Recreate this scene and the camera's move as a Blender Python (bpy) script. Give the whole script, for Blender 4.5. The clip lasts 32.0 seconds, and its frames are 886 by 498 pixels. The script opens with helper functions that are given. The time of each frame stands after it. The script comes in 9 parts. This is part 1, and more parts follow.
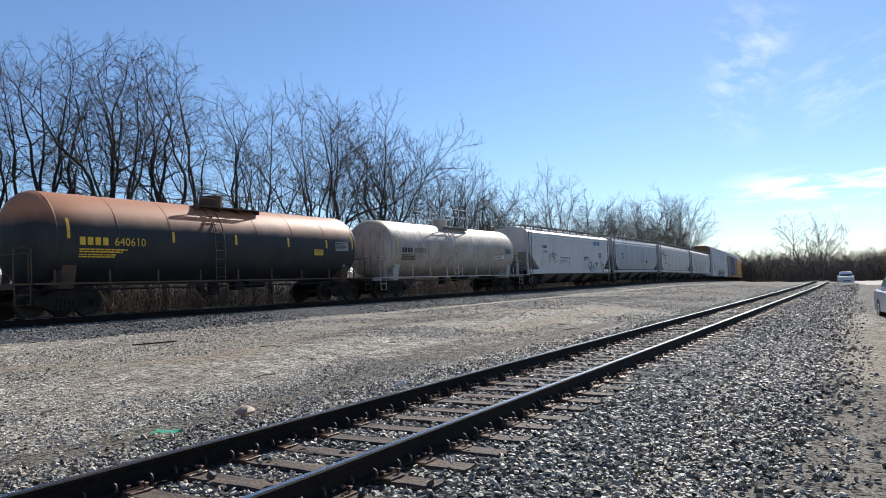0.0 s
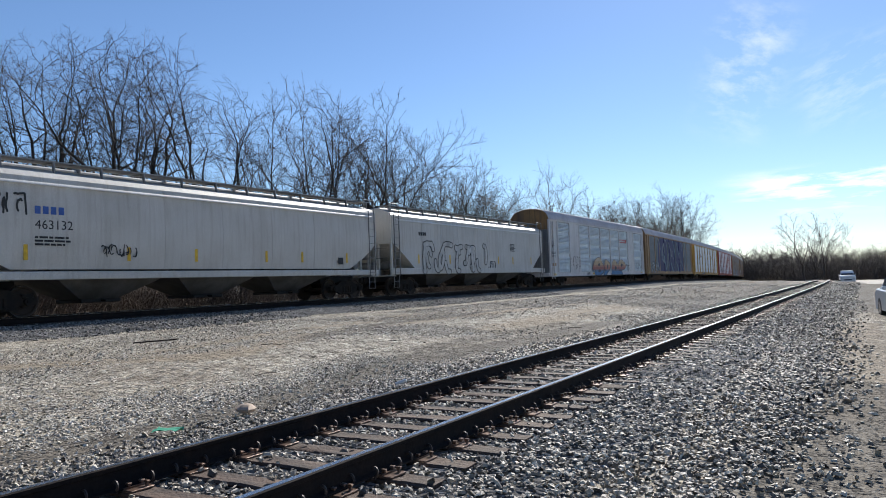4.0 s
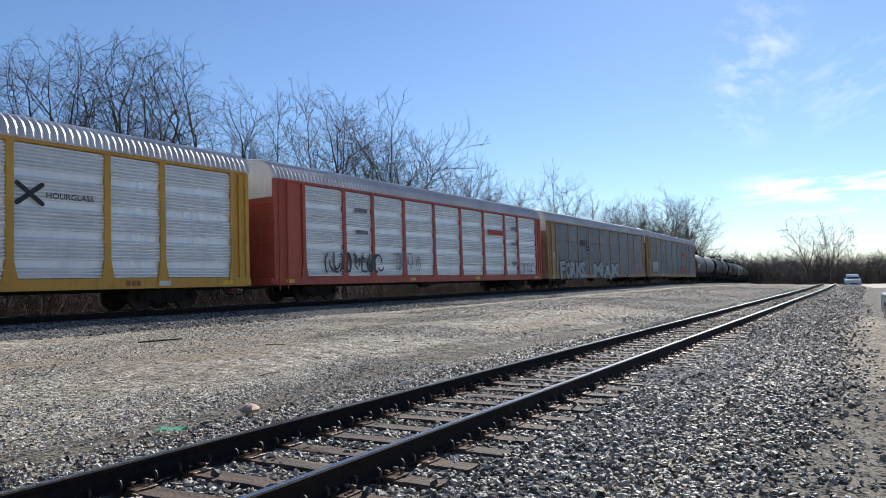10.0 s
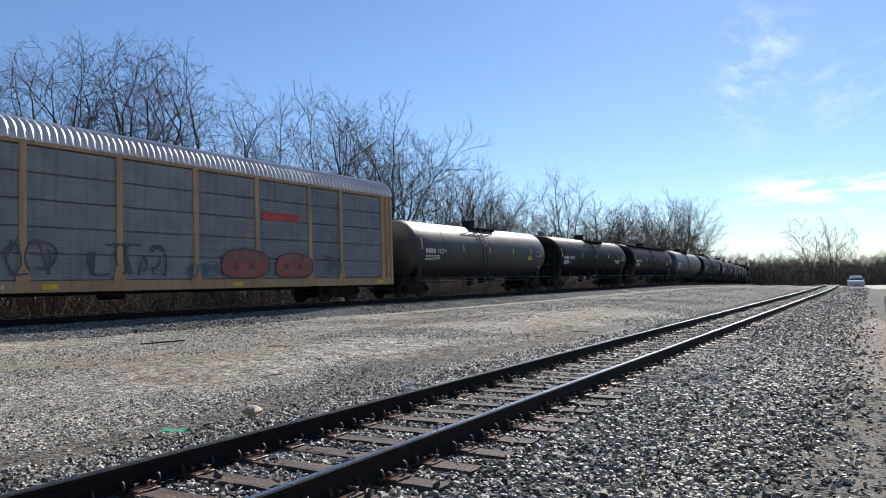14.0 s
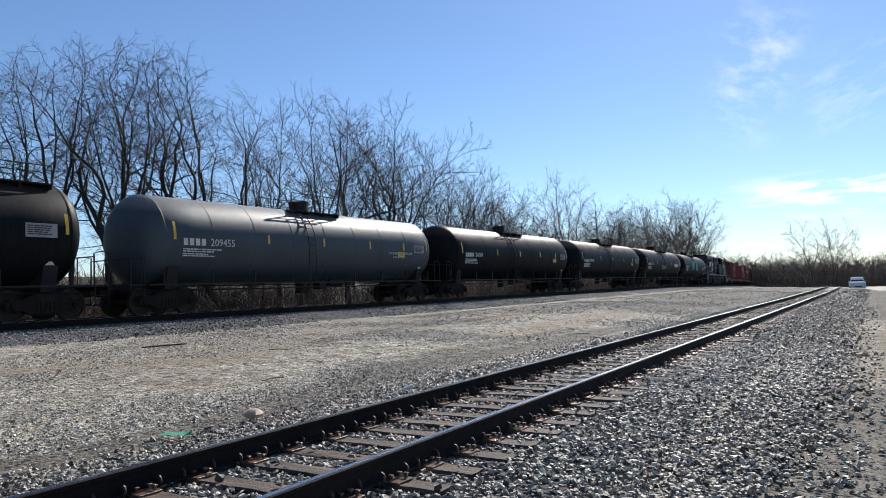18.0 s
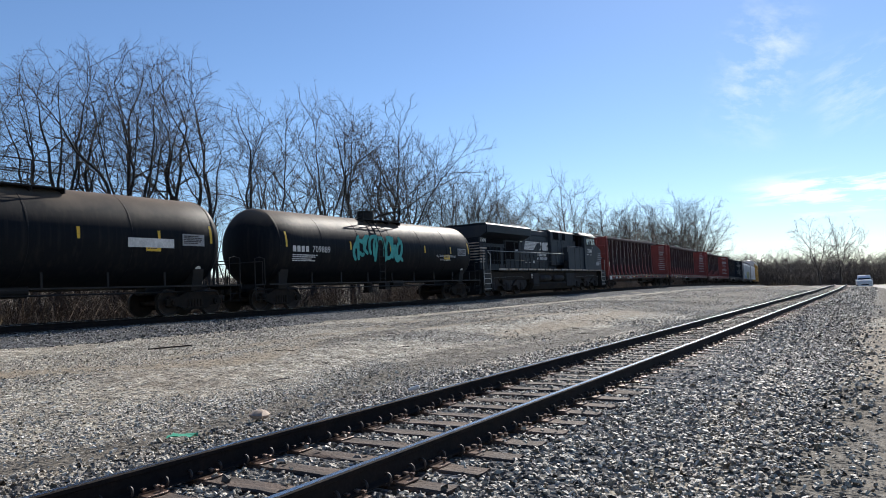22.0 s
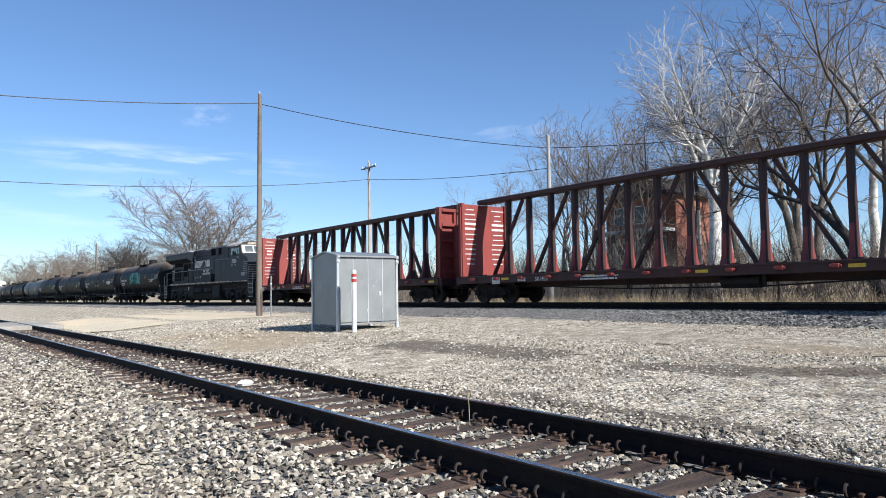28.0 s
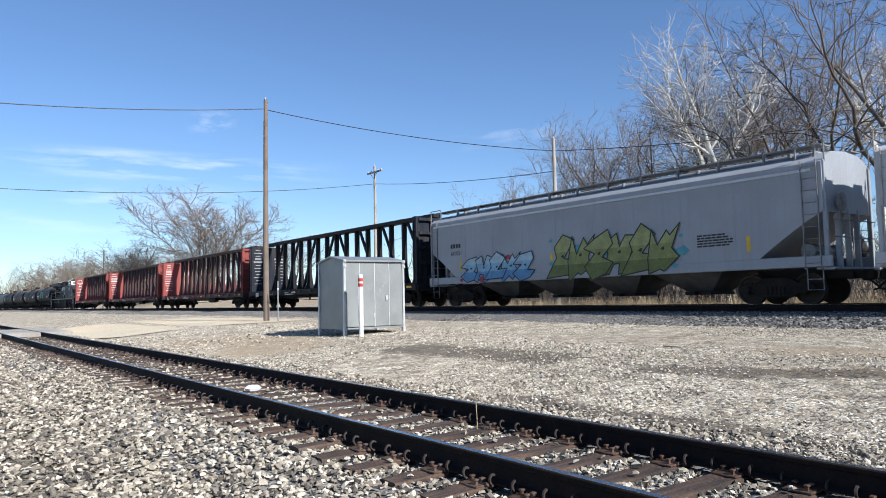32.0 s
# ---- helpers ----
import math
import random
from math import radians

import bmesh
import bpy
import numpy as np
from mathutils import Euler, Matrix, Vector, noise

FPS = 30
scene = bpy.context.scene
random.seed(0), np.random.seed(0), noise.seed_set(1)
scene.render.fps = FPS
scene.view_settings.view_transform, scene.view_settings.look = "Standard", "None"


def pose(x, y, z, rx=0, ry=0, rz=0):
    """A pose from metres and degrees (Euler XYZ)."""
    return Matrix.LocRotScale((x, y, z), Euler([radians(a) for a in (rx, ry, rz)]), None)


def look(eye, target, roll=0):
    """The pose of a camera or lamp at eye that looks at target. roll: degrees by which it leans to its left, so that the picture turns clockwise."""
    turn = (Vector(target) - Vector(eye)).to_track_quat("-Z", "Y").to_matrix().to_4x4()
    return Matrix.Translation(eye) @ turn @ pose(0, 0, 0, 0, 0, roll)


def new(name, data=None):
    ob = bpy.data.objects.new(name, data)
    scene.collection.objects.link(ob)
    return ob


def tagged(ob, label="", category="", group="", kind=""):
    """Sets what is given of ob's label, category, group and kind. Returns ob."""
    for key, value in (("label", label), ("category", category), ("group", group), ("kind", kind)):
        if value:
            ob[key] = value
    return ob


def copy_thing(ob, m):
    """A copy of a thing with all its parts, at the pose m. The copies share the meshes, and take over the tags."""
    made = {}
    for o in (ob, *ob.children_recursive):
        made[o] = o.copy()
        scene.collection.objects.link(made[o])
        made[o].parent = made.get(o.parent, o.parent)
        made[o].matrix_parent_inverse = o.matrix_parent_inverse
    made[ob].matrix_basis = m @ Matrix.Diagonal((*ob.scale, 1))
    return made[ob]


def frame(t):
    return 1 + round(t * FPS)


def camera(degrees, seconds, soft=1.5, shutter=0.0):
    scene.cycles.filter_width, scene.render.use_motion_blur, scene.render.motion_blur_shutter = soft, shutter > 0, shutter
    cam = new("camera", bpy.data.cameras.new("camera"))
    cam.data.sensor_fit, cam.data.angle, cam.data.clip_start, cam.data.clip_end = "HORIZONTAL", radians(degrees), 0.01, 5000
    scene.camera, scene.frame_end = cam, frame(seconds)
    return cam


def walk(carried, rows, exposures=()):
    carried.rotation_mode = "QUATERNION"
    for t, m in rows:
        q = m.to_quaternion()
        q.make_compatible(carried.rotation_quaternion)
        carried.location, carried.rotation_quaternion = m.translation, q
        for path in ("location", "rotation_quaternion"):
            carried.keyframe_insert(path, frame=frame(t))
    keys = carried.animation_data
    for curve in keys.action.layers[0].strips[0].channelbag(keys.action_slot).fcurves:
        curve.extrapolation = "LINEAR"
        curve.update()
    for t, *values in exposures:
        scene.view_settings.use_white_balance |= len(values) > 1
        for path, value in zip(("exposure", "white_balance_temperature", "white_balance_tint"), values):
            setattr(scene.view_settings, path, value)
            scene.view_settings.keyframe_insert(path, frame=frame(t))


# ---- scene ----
SECONDS = 32.0
cam = camera(64.0, SECONDS, soft=0.95)
# seconds, eye, yaw from the track's direction, pitch up, roll
SHOT = [
    (0, (-0.000, 0.000, 1.230), 30.73, 2.90, -2.25),
    (0.5, (-0.000, 0.000, 1.230), 30.80, 2.84, -2.18),
    (1, (-0.000, 0.000, 1.230), 30.87, 2.79, -2.15),
    (1.5, (-0.000, 0.000, 1.230), 30.87, 2.79, -2.15),
    (2, (-0.000, 0.000, 1.230), 30.86, 2.80, -2.12),
    (2.5, (-0.000, 0.000, 1.230), 30.85, 2.83, -2.15),
    (3, (-0.000, 0.000, 1.230), 30.83, 2.83, -2.15),
    (3.5, (-0.000, 0.000, 1.230), 30.82, 2.79, -2.18),
    (5.5, (-0.000, 0.000, 1.230), 30.90, 2.72, -2.01),
    (6, (-0.000, 0.000, 1.230), 31.01, 2.77, -1.92),
    (6.5, (-0.000, 0.000, 1.230), 31.13, 2.83, -1.86),
    (7, (-0.000, 0.000, 1.230), 31.22, 2.85, -1.85),
    (7.5, (-0.000, 0.000, 1.230), 31.22, 2.85, -1.85),
    (8, (-0.000, 0.000, 1.230), 31.15, 2.84, -1.89),
    (8.5, (-0.000, 0.000, 1.230), 31.09, 2.83, -1.90),
    (9, (-0.000, 0.000, 1.230), 31.08, 2.83, -1.90),
    (9.5, (-0.000, 0.000, 1.230), 31.11, 2.87, -1.84),
    (10, (-0.000, 0.000, 1.230), 31.16, 2.90, -1.82),
    (10.5, (-0.000, 0.000, 1.230), 31.24, 2.96, -1.77),
    (11, (-0.000, 0.000, 1.230), 31.30, 3.06, -1.77),
    (11.5, (-0.000, 0.000, 1.230), 31.33, 3.17, -1.79),
    (12, (-0.000, 0.000, 1.230), 31.32, 3.22, -1.83),
    (12.5, (-0.000, 0.000, 1.230), 31.32, 3.25, -1.89),
    (13, (-0.000, 0.000, 1.230), 31.30, 3.22, -1.93),
    (13.5, (-0.000, 0.000, 1.230), 31.32, 3.12, -1.92),
    (14, (-0.000, 0.000, 1.230), 31.35, 3.03, -1.85),
    (14.5, (-0.000, 0.000, 1.230), 31.36, 2.97, -1.83),
    (16.5, (-0.000, 0.000, 1.230), 31.44, 3.15, -1.87),
    (17, (-0.000, 0.000, 1.230), 31.44, 3.19, -1.91),
    (17.5, (-0.000, 0.000, 1.230), 31.42, 3.24, -2.00),
    (18, (-0.000, 0.000, 1.230), 31.41, 3.24, -2.02),
    (18.5, (-0.000, 0.000, 1.230), 31.37, 3.21, -2.05),
    (19, (-0.000, 0.000, 1.230), 31.37, 3.17, -1.99),
    (19.5, (-0.000, 0.000, 1.230), 31.33, 3.10, -1.98),
    (20, (-0.000, 0.000, 1.230), 31.28, 3.04, -1.93),
    (20.5, (-0.000, 0.000, 1.230), 31.23, 3.03, -2.01),
    (21, (-0.000, 0.000, 1.230), 31.22, 3.09, -2.09),
    (21.5, (-0.000, 0.000, 1.230), 31.37, 3.16, -2.20),
    (22, (-0.000, 0.000, 1.230), 31.81, 3.28, -2.32),
    (22.5, (-0.000, 0.000, 1.230), 33.44, 3.37, -2.50),
    (23, (-0.035, -0.035, 1.243), 37.70, 3.51, -2.58),
    (23.5, (-0.063, -0.102, 1.256), 46.57, 3.80, -2.49),
    (24, (-0.093, -0.203, 1.250), 60.20, 4.40, -2.27),
    (24.5, (0.018, -0.456, 1.319), 77.81, 4.70, -1.65),
    (26.5, (0.126, -1.529, 1.146), 134.55, 4.31, -0.49),
    (27, (0.126, -1.529, 1.146), 139.59, 3.90, -0.85),
    (27.5, (0.126, -1.529, 1.146), 141.64, 3.68, -0.95),
    (28, (0.126, -1.529, 1.146), 142.42, 3.60, -0.90),
    (28.5, (0.126, -1.529, 1.146), 142.78, 3.56, -0.86),
    (29, (0.126, -1.529, 1.146), 142.97, 3.56, -0.87),
    (29.5, (0.126, -1.529, 1.146), 143.06, 3.56, -0.91),
    (30, (0.126, -1.529, 1.146), 143.16, 3.59, -0.95),
    (30.5, (0.126, -1.529, 1.146), 143.19, 3.63, -1.02),
    (31, (0.126, -1.529, 1.146), 143.19, 3.69, -1.16),
    (31.5, (0.126, -1.529, 1.146), 143.08, 3.79, -1.26),
    (32, (0.126, -1.529, 1.146), 142.92, 3.92, -1.32),
]


def aimed(eye, yaw, pitch, roll):
    y, p = radians(yaw), radians(pitch)
    way = Vector((-math.sin(y) * math.cos(p), math.cos(y) * math.cos(p), math.sin(p)))
    return look(eye, Vector(eye) + way, roll)


walk(cam, [(t, aimed(eye, yaw, pitch, roll)) for t, eye, yaw, pitch, roll in SHOT],
     exposures=[(0, 0.45, 6350, 12), (22.0, 0.45, 6350, 12), (24.0, 0.74, 6400, 12), (26.5, 0.60, 6080, 12), (32.0, 0.60, 6080, 12)])

# ---- light ----
SUN_AZ, SUN_EL = 8.5, 35.0
to_sun = Vector((-math.sin(radians(SUN_AZ)) * math.cos(radians(SUN_EL)),
                 math.cos(radians(SUN_AZ)) * math.cos(radians(SUN_EL)), math.sin(radians(SUN_EL))))
world = bpy.data.worlds.new("sky")
scene.world = world
world.use_nodes = True
wn = world.node_tree
sky = wn.nodes.new("ShaderNodeTexSky")
sky.sky_type, sky.sun_disc = "NISHITA", False
sky.sun_elevation, sky.sun_rotation = radians(SUN_EL), radians(-SUN_AZ)
sky.altitude, sky.air_density, sky.dust_density, sky.ozone_density = 200, 1.0, 0.1, 5.5
deep = wn.nodes.new("ShaderNodeHueSaturation")
deep.inputs["Saturation"].default_value = 1.0
wn.links.new(sky.outputs[0], deep.inputs["Color"])
wn.links.new(deep.outputs[0], wn.nodes["Background"].inputs[0])
wn.nodes["Background"].inputs[1].default_value = 0.092
sun_lamp = bpy.data.lights.new("sun", "SUN")
sun_lamp.energy, sun_lamp.angle, sun_lamp.color = 5.4, radians(0.53), (1.0, 0.95, 0.85)
sun = new("sun", sun_lamp)
sun.matrix_world = look(to_sun * 300, (0, 0, 0))

# ---- track geometry: d metres left of the camera's first stand, s metres along ----
BEND, RADIUS, BEND_END = 54.5, 1333.0, 400.0
NEAR_D, MAIN_D, MAIN_Z = 4.047, 21.76, 0.703


def fall(s):
    """How far the line has dropped at s, where it runs downhill past the lot."""
    u = max(0.0, min(s, 420.0) - 78.0)
    return 0.012 * u * u / (u + 14.0)


def place(d, s, z=0.0):
    """The point d to the left and s along, where both tracks bend left behind BEND."""
    if s <= BEND:
        return Vector((-d, s, z))
    z -= fall(s)
    r, u = RADIUS - d, min(s, BEND_END) - BEND
    th = u / RADIUS
    v = Vector((-d - r * (1 - math.cos(th)), BEND + r * math.sin(th), z))
    if s > BEND_END:
        v += (s - BEND_END) * Vector((-math.sin(th), math.cos(th), 0))
    return v


def heading(s):
    """Turn to the left, in degrees, of the track at s."""
    return math.degrees(max(0.0, min(s, BEND_END) - BEND) / RADIUS)


# ---- mesh building ----
class B:
    """Collects vertices and faces of one mesh."""

    def __init__(self):
        self.v, self.f = [], []

    def add(self, verts, faces):
        n = len(self.v)
        self.v += [tuple(p) for p in verts]
        self.f += [tuple(i + n for i in f) for f in faces]
        return self

    def box(self, x0, x1, y0, y1, z0, z1, b=0.0, m=None):
        """A box, with chamfered edges where b is given."""
        c = Vector(((x0 + x1) / 2, (y0 + y1) / 2, (z0 + z1) / 2))
        h = Vector((abs(x1 - x0) / 2, abs(y1 - y0) / 2, abs(z1 - z0) / 2))
        if b <= 0:
            verts = [c + Vector((sx * h.x, sy * h.y, sz * h.z)) for sx in (-1, 1) for sy in (-1, 1) for sz in (-1, 1)]
            faces = [(0, 1, 3, 2), (4, 6, 7, 5), (0, 4, 5, 1), (2, 3, 7, 6), (0, 2, 6, 4), (1, 5, 7, 3)]
        else:
            b = min(b, 0.45 * min(h) * 2)
            verts, idx = [], {}
            for sx in (-1, 1):
                for sy in (-1, 1):
                    for sz in (-1, 1):
                        for a in range(3):
                            q = [h.x - b, h.y - b, h.z - b]
                            q[a] += b
                            idx[(sx, sy, sz, a)] = len(verts)
                            verts.append(c + Vector((sx * q[0], sy * q[1], sz * q[2])))
            faces = []
            for a in range(3):
                o = [k for k in range(3) if k != a]
                for s in (-1, 1):
                    ring = []
                    for p, q in ((-1, -1), (1, -1), (1, 1), (-1, 1)):
                        k = [0, 0, 0]
                        k[a], k[o[0]], k[o[1]] = s, p, q
                        ring.append(idx[(*k, a)])
                    faces.append(ring if (s > 0) == (a != 1) else ring[::-1])
            for a in range(3):
                o = [k for k in range(3) if k != a]
                for p in (-1, 1):
                    for q in (-1, 1):
                        k0, k1 = [0, 0, 0], [0, 0, 0]
                        k0[a], k1[a] = -1, 1
                        k0[o[0]] = k1[o[0]] = p
                        k0[o[1]] = k1[o[1]] = q
                        ring = [idx[(*k0, o[0])], idx[(*k1, o[0])], idx[(*k1, o[1])], idx[(*k0, o[1])]]
                        faces.append(ring if (p * q > 0) == (a != 1) else ring[::-1])
            for sx in (-1, 1):
                for sy in (-1, 1):
                    for sz in (-1, 1):
                        ring = [idx[(sx, sy, sz, a)] for a in range(3)]
                        faces.append(ring if sx * sy * sz > 0 else ring[::-1])
        if m is not None:
            verts = [m @ p for p in verts]
        return self.add(verts, faces)

    def cyl(self, p0, p1, r0, r1=None, n=10, caps=True):
        p0, p1 = Vector(p0), Vector(p1)
        r1 = r0 if r1 is None else r1
        w = (p1 - p0).normalized()
        a = w.orthogonal().normalized()
        c = w.cross(a)
        verts = []
        for p, r in ((p0, r0), (p1, r1)):
            for i in range(n):
                t = 2 * math.pi * i / n
                verts.append(p + r * (math.cos(t) * a + math.sin(t) * c))
        faces = [(i, (i + 1) % n, n + (i + 1) % n, n + i) for i in range(n)]
        if caps:
            faces += [tuple(range(n))[::-1], tuple(range(n, 2 * n))]
        return self.add(verts, faces)

    def tube(self, pts, r, n=6):
        """A round bar along a line of points."""
        pts = [Vector(p) for p in pts]
        verts, faces = [], []
        side = None
        for i, p in enumerate(pts):
            w = (pts[min(i + 1, len(pts) - 1)] - pts[max(i - 1, 0)]).normalized()
            side = w.orthogonal().normalized() if side is None else (side - side.dot(w) * w).normalized()
            c = w.cross(side)
            verts += [p + r * (math.cos(2 * math.pi * k / n) * side + math.sin(2 * math.pi * k / n) * c) for k in range(n)]
        for i in range(len(pts) - 1):
            faces += [(i * n + k, i * n + (k + 1) % n, (i + 1) * n + (k + 1) % n, (i + 1) * n + k) for k in range(n)]
        faces += [tuple(range(n))[::-1], tuple(range(len(verts) - n, len(verts)))]
        return self.add(verts, faces)

    def loft(self, rings, close=True, caps=True):
        """Skin over rings of equally many points."""
        n = len(rings[0])
        verts = [p for ring in rings for p in ring]
        m = n if close else n - 1
        faces = [(j * n + i, j * n + (i + 1) % n, (j + 1) * n + (i + 1) % n, (j + 1) * n + i)
                 for j in range(len(rings) - 1) for i in range(m)]
        if caps and close:
            faces += [tuple(range(n))[::-1], tuple(range(len(verts) - n, len(verts)))]
        return self.add(verts, faces)

    def prism(self, outline, x0, x1, axis="x"):
        """An outline of (a, b) drawn out along an axis: x gives (y, z), y gives (x, z), z gives (x, y)."""
        def at(k, p):
            return {"x": (k, p[0], p[1]), "y": (p[0], k, p[1]), "z": (p[0], p[1], k)}[axis]
        n = len(outline)
        verts = [at(x0, p) for p in outline] + [at(x1, p) for p in outline]
        faces = [(i, (i + 1) % n, n + (i + 1) % n, n + i) for i in range(n)]
        faces += [tuple(range(n))[::-1], tuple(range(n, 2 * n))]
        return self.add(verts, faces)

    def mesh(self, name, material, sharp=38):
        me = bpy.data.meshes.new(name)
        me.from_pydata(self.v, [], self.f)
        for mt in material if isinstance(material, (list, tuple)) else [material]:
            me.materials.append(mt)
        if sharp:
            me.shade_smooth()
            me.set_sharp_from_angle(angle=radians(sharp))
        me.validate()
        return me


def part(name, b, material, parent=None, label="", sharp=38, at=None):
    """Links one mesh as ONE object under a thing or part."""
    ob = new(name, b if isinstance(b, bpy.types.Mesh) else b.mesh(name, material, sharp))
    if parent is not None:
        ob.parent = parent
    if at is not None:
        ob.matrix_basis = at
    return tagged(ob, label) if label else ob


def thing(name, label, category, group="", at=None):
    ob = new(name)
    ob.empty_display_size = 0.2
    if at is not None:
        ob.matrix_basis = at
    return tagged(ob, label, category, group)


def text_mesh(words, size, bold=0.0):
    """Flat lettering as a mesh in the x-y plane, its left end at the origin."""
    cu = bpy.data.curves.new("lettering", "FONT")
    cu.body, cu.size, cu.offset, cu.extrude, cu.resolution_u = words, size, bold, 0.002, 2
    ob = bpy.data.objects.new("lettering", cu)
    me = bpy.data.meshes.new_from_object(ob)
    bpy.data.objects.remove(ob)
    bpy.data.curves.remove(cu)
    return me


# stands lettering upright on a side that faces +x, reading along +y
ON_SIDE = Matrix(((0, 0, 1, 0), (1, 0, 0, 0), (0, 1, 0, 0), (0, 0, 0, 1)))
# the same on a face that looks towards +y or -y


# ---- materials ----
def M(name, c1, c2=None, rough=0.7, metal=0.0, scale=2.0, grain=40.0, bump=0.15, streak=None, streak_amount=0.35,
      dirt=None, dirt_z=(0.0, 1.0), vary=0.0, spec=0.5, rough2=None, streak_scale=(7.0, 7.0, 0.35)):
    """A weathered surface: two tones in large patches, fine grain, upright streaks, dirt that fades over a height, and
    a chance shift of tone from object to object."""
    mt = bpy.data.materials.new(name)
    mt.use_nodes = True
    nt = mt.node_tree
    N, L = nt.nodes, nt.links
    bs = N["Principled BSDF"]
    tc = N.new("ShaderNodeTexCoord")
    c2 = c2 or tuple(v * 0.72 for v in c1)

    def noise_node(sc, detail=4.0, mapping=None):
        n = N.new("ShaderNodeTexNoise")
        n.inputs["Scale"].default_value, n.inputs["Detail"].default_value = sc, detail
        if mapping:
            mp = N.new("ShaderNodeMapping")
            mp.inputs["Scale"].default_value = mapping
            L.new(tc.outputs["Object"], mp.inputs[0])
            L.new(mp.outputs[0], n.inputs["Vector"])
        else:
            L.new(tc.outputs["Object"], n.inputs["Vector"])
        return n

    def ramp(src, lo, hi):
        r = N.new("ShaderNodeMapRange")
        r.inputs["From Min"].default_value, r.inputs["From Max"].default_value = lo, hi
        L.new(src, r.inputs["Value"])
        return r.outputs[0]

    def mix(fac, a, b, kind="MIX"):
        m = N.new("ShaderNodeMix")
        m.data_type, m.blend_type = "RGBA", kind
        for sock, val in ((m.inputs[0], fac), (m.inputs[6], a), (m.inputs[7], b)):
            if isinstance(val, (int, float)):
                sock.default_value = val
            elif isinstance(val, tuple):
                sock.default_value = (*val[:3], 1)
            else:
                L.new(val, sock)
        return m.outputs[2]

    big = noise_node(scale)
    fine = noise_node(grain, 6.0)
    col = mix(ramp(big.outputs[0], 0.35, 0.65), tuple(c1), tuple(c2))
    col = mix(ramp(fine.outputs[0], 0.25, 0.75), col, mix(1.0, col, (0.68, 0.68, 0.68), "MULTIPLY"))
    if streak:
        st = noise_node(1.0, 3.0, streak_scale)
        f = N.new("ShaderNodeMath")
        f.operation = "MULTIPLY"
        L.new(ramp(st.outputs[0], 0.48, 0.72), f.inputs[0])
        f.inputs[1].default_value = streak_amount
        col = mix(f.outputs[0], col, tuple(streak))
    if dirt:
        sp = N.new("ShaderNodeSeparateXYZ")
        L.new(tc.outputs["Object"], sp.inputs[0])
        j = N.new("ShaderNodeMath")
        j.operation = "MULTIPLY_ADD"
        L.new(big.outputs[0], j.inputs[0])
        j.inputs[1].default_value = 0.9 * abs(dirt_z[1] - dirt_z[0])
        L.new(sp.outputs[2], j.inputs[2])
        off = 0.45 * abs(dirt_z[1] - dirt_z[0])
        f = ramp(j.outputs[0], dirt_z[0] + off, dirt_z[1] + off)
        col = mix(f, col, tuple(dirt))
    if vary:
        oi = N.new("ShaderNodeObjectInfo")
        f = ramp(oi.outputs["Random"], 0.0, 1.0)
        col = mix(f, col, mix(vary, col, (0.0, 0.0, 0.0)))
    L.new(col, bs.inputs["Base Color"])
    r = N.new("ShaderNodeMapRange")
    L.new(fine.outputs[0], r.inputs["Value"])
    r.inputs["To Min"].default_value, r.inputs["To Max"].default_value = rough * 0.85, min(1.0, rough2 or rough * 1.2)
    L.new(r.outputs[0], bs.inputs["Roughness"])
    bs.inputs["Metallic"].default_value = metal
    bs.inputs["Specular IOR Level"].default_value = spec
    if bump:
        bp = N.new("ShaderNodeBump")
        bp.inputs["Strength"].default_value, bp.inputs["Distance"].default_value = bump, 0.02
        L.new(fine.outputs[0], bp.inputs["Height"])
        L.new(bp.outputs[0], bs.inputs["Normal"])
    return mt


def facets(N, L, *cells):
    """A normal that leans a chance way in each stone of the given cell textures."""
    geo = N.new("ShaderNodeNewGeometry")
    at = geo.outputs["Normal"]
    for cell, amount in cells:
        sub, mul, add = N.new("ShaderNodeVectorMath"), N.new("ShaderNodeVectorMath"), N.new("ShaderNodeVectorMath")
        sub.operation, mul.operation, add.operation = "SUBTRACT", "SCALE", "ADD"
        sub.inputs[1].default_value = (0.5, 0.5, 0.5)
        mul.inputs["Scale"].default_value = amount * 1.6
        L.new(cell.outputs["Color"], sub.inputs[0])
        L.new(sub.outputs[0], mul.inputs[0])
        L.new(at, add.inputs[0])
        L.new(mul.outputs[0], add.inputs[1])
        at = add.outputs[0]
    norm = N.new("ShaderNodeVectorMath")
    norm.operation = "NORMALIZE"
    L.new(at, norm.inputs[0])
    return norm


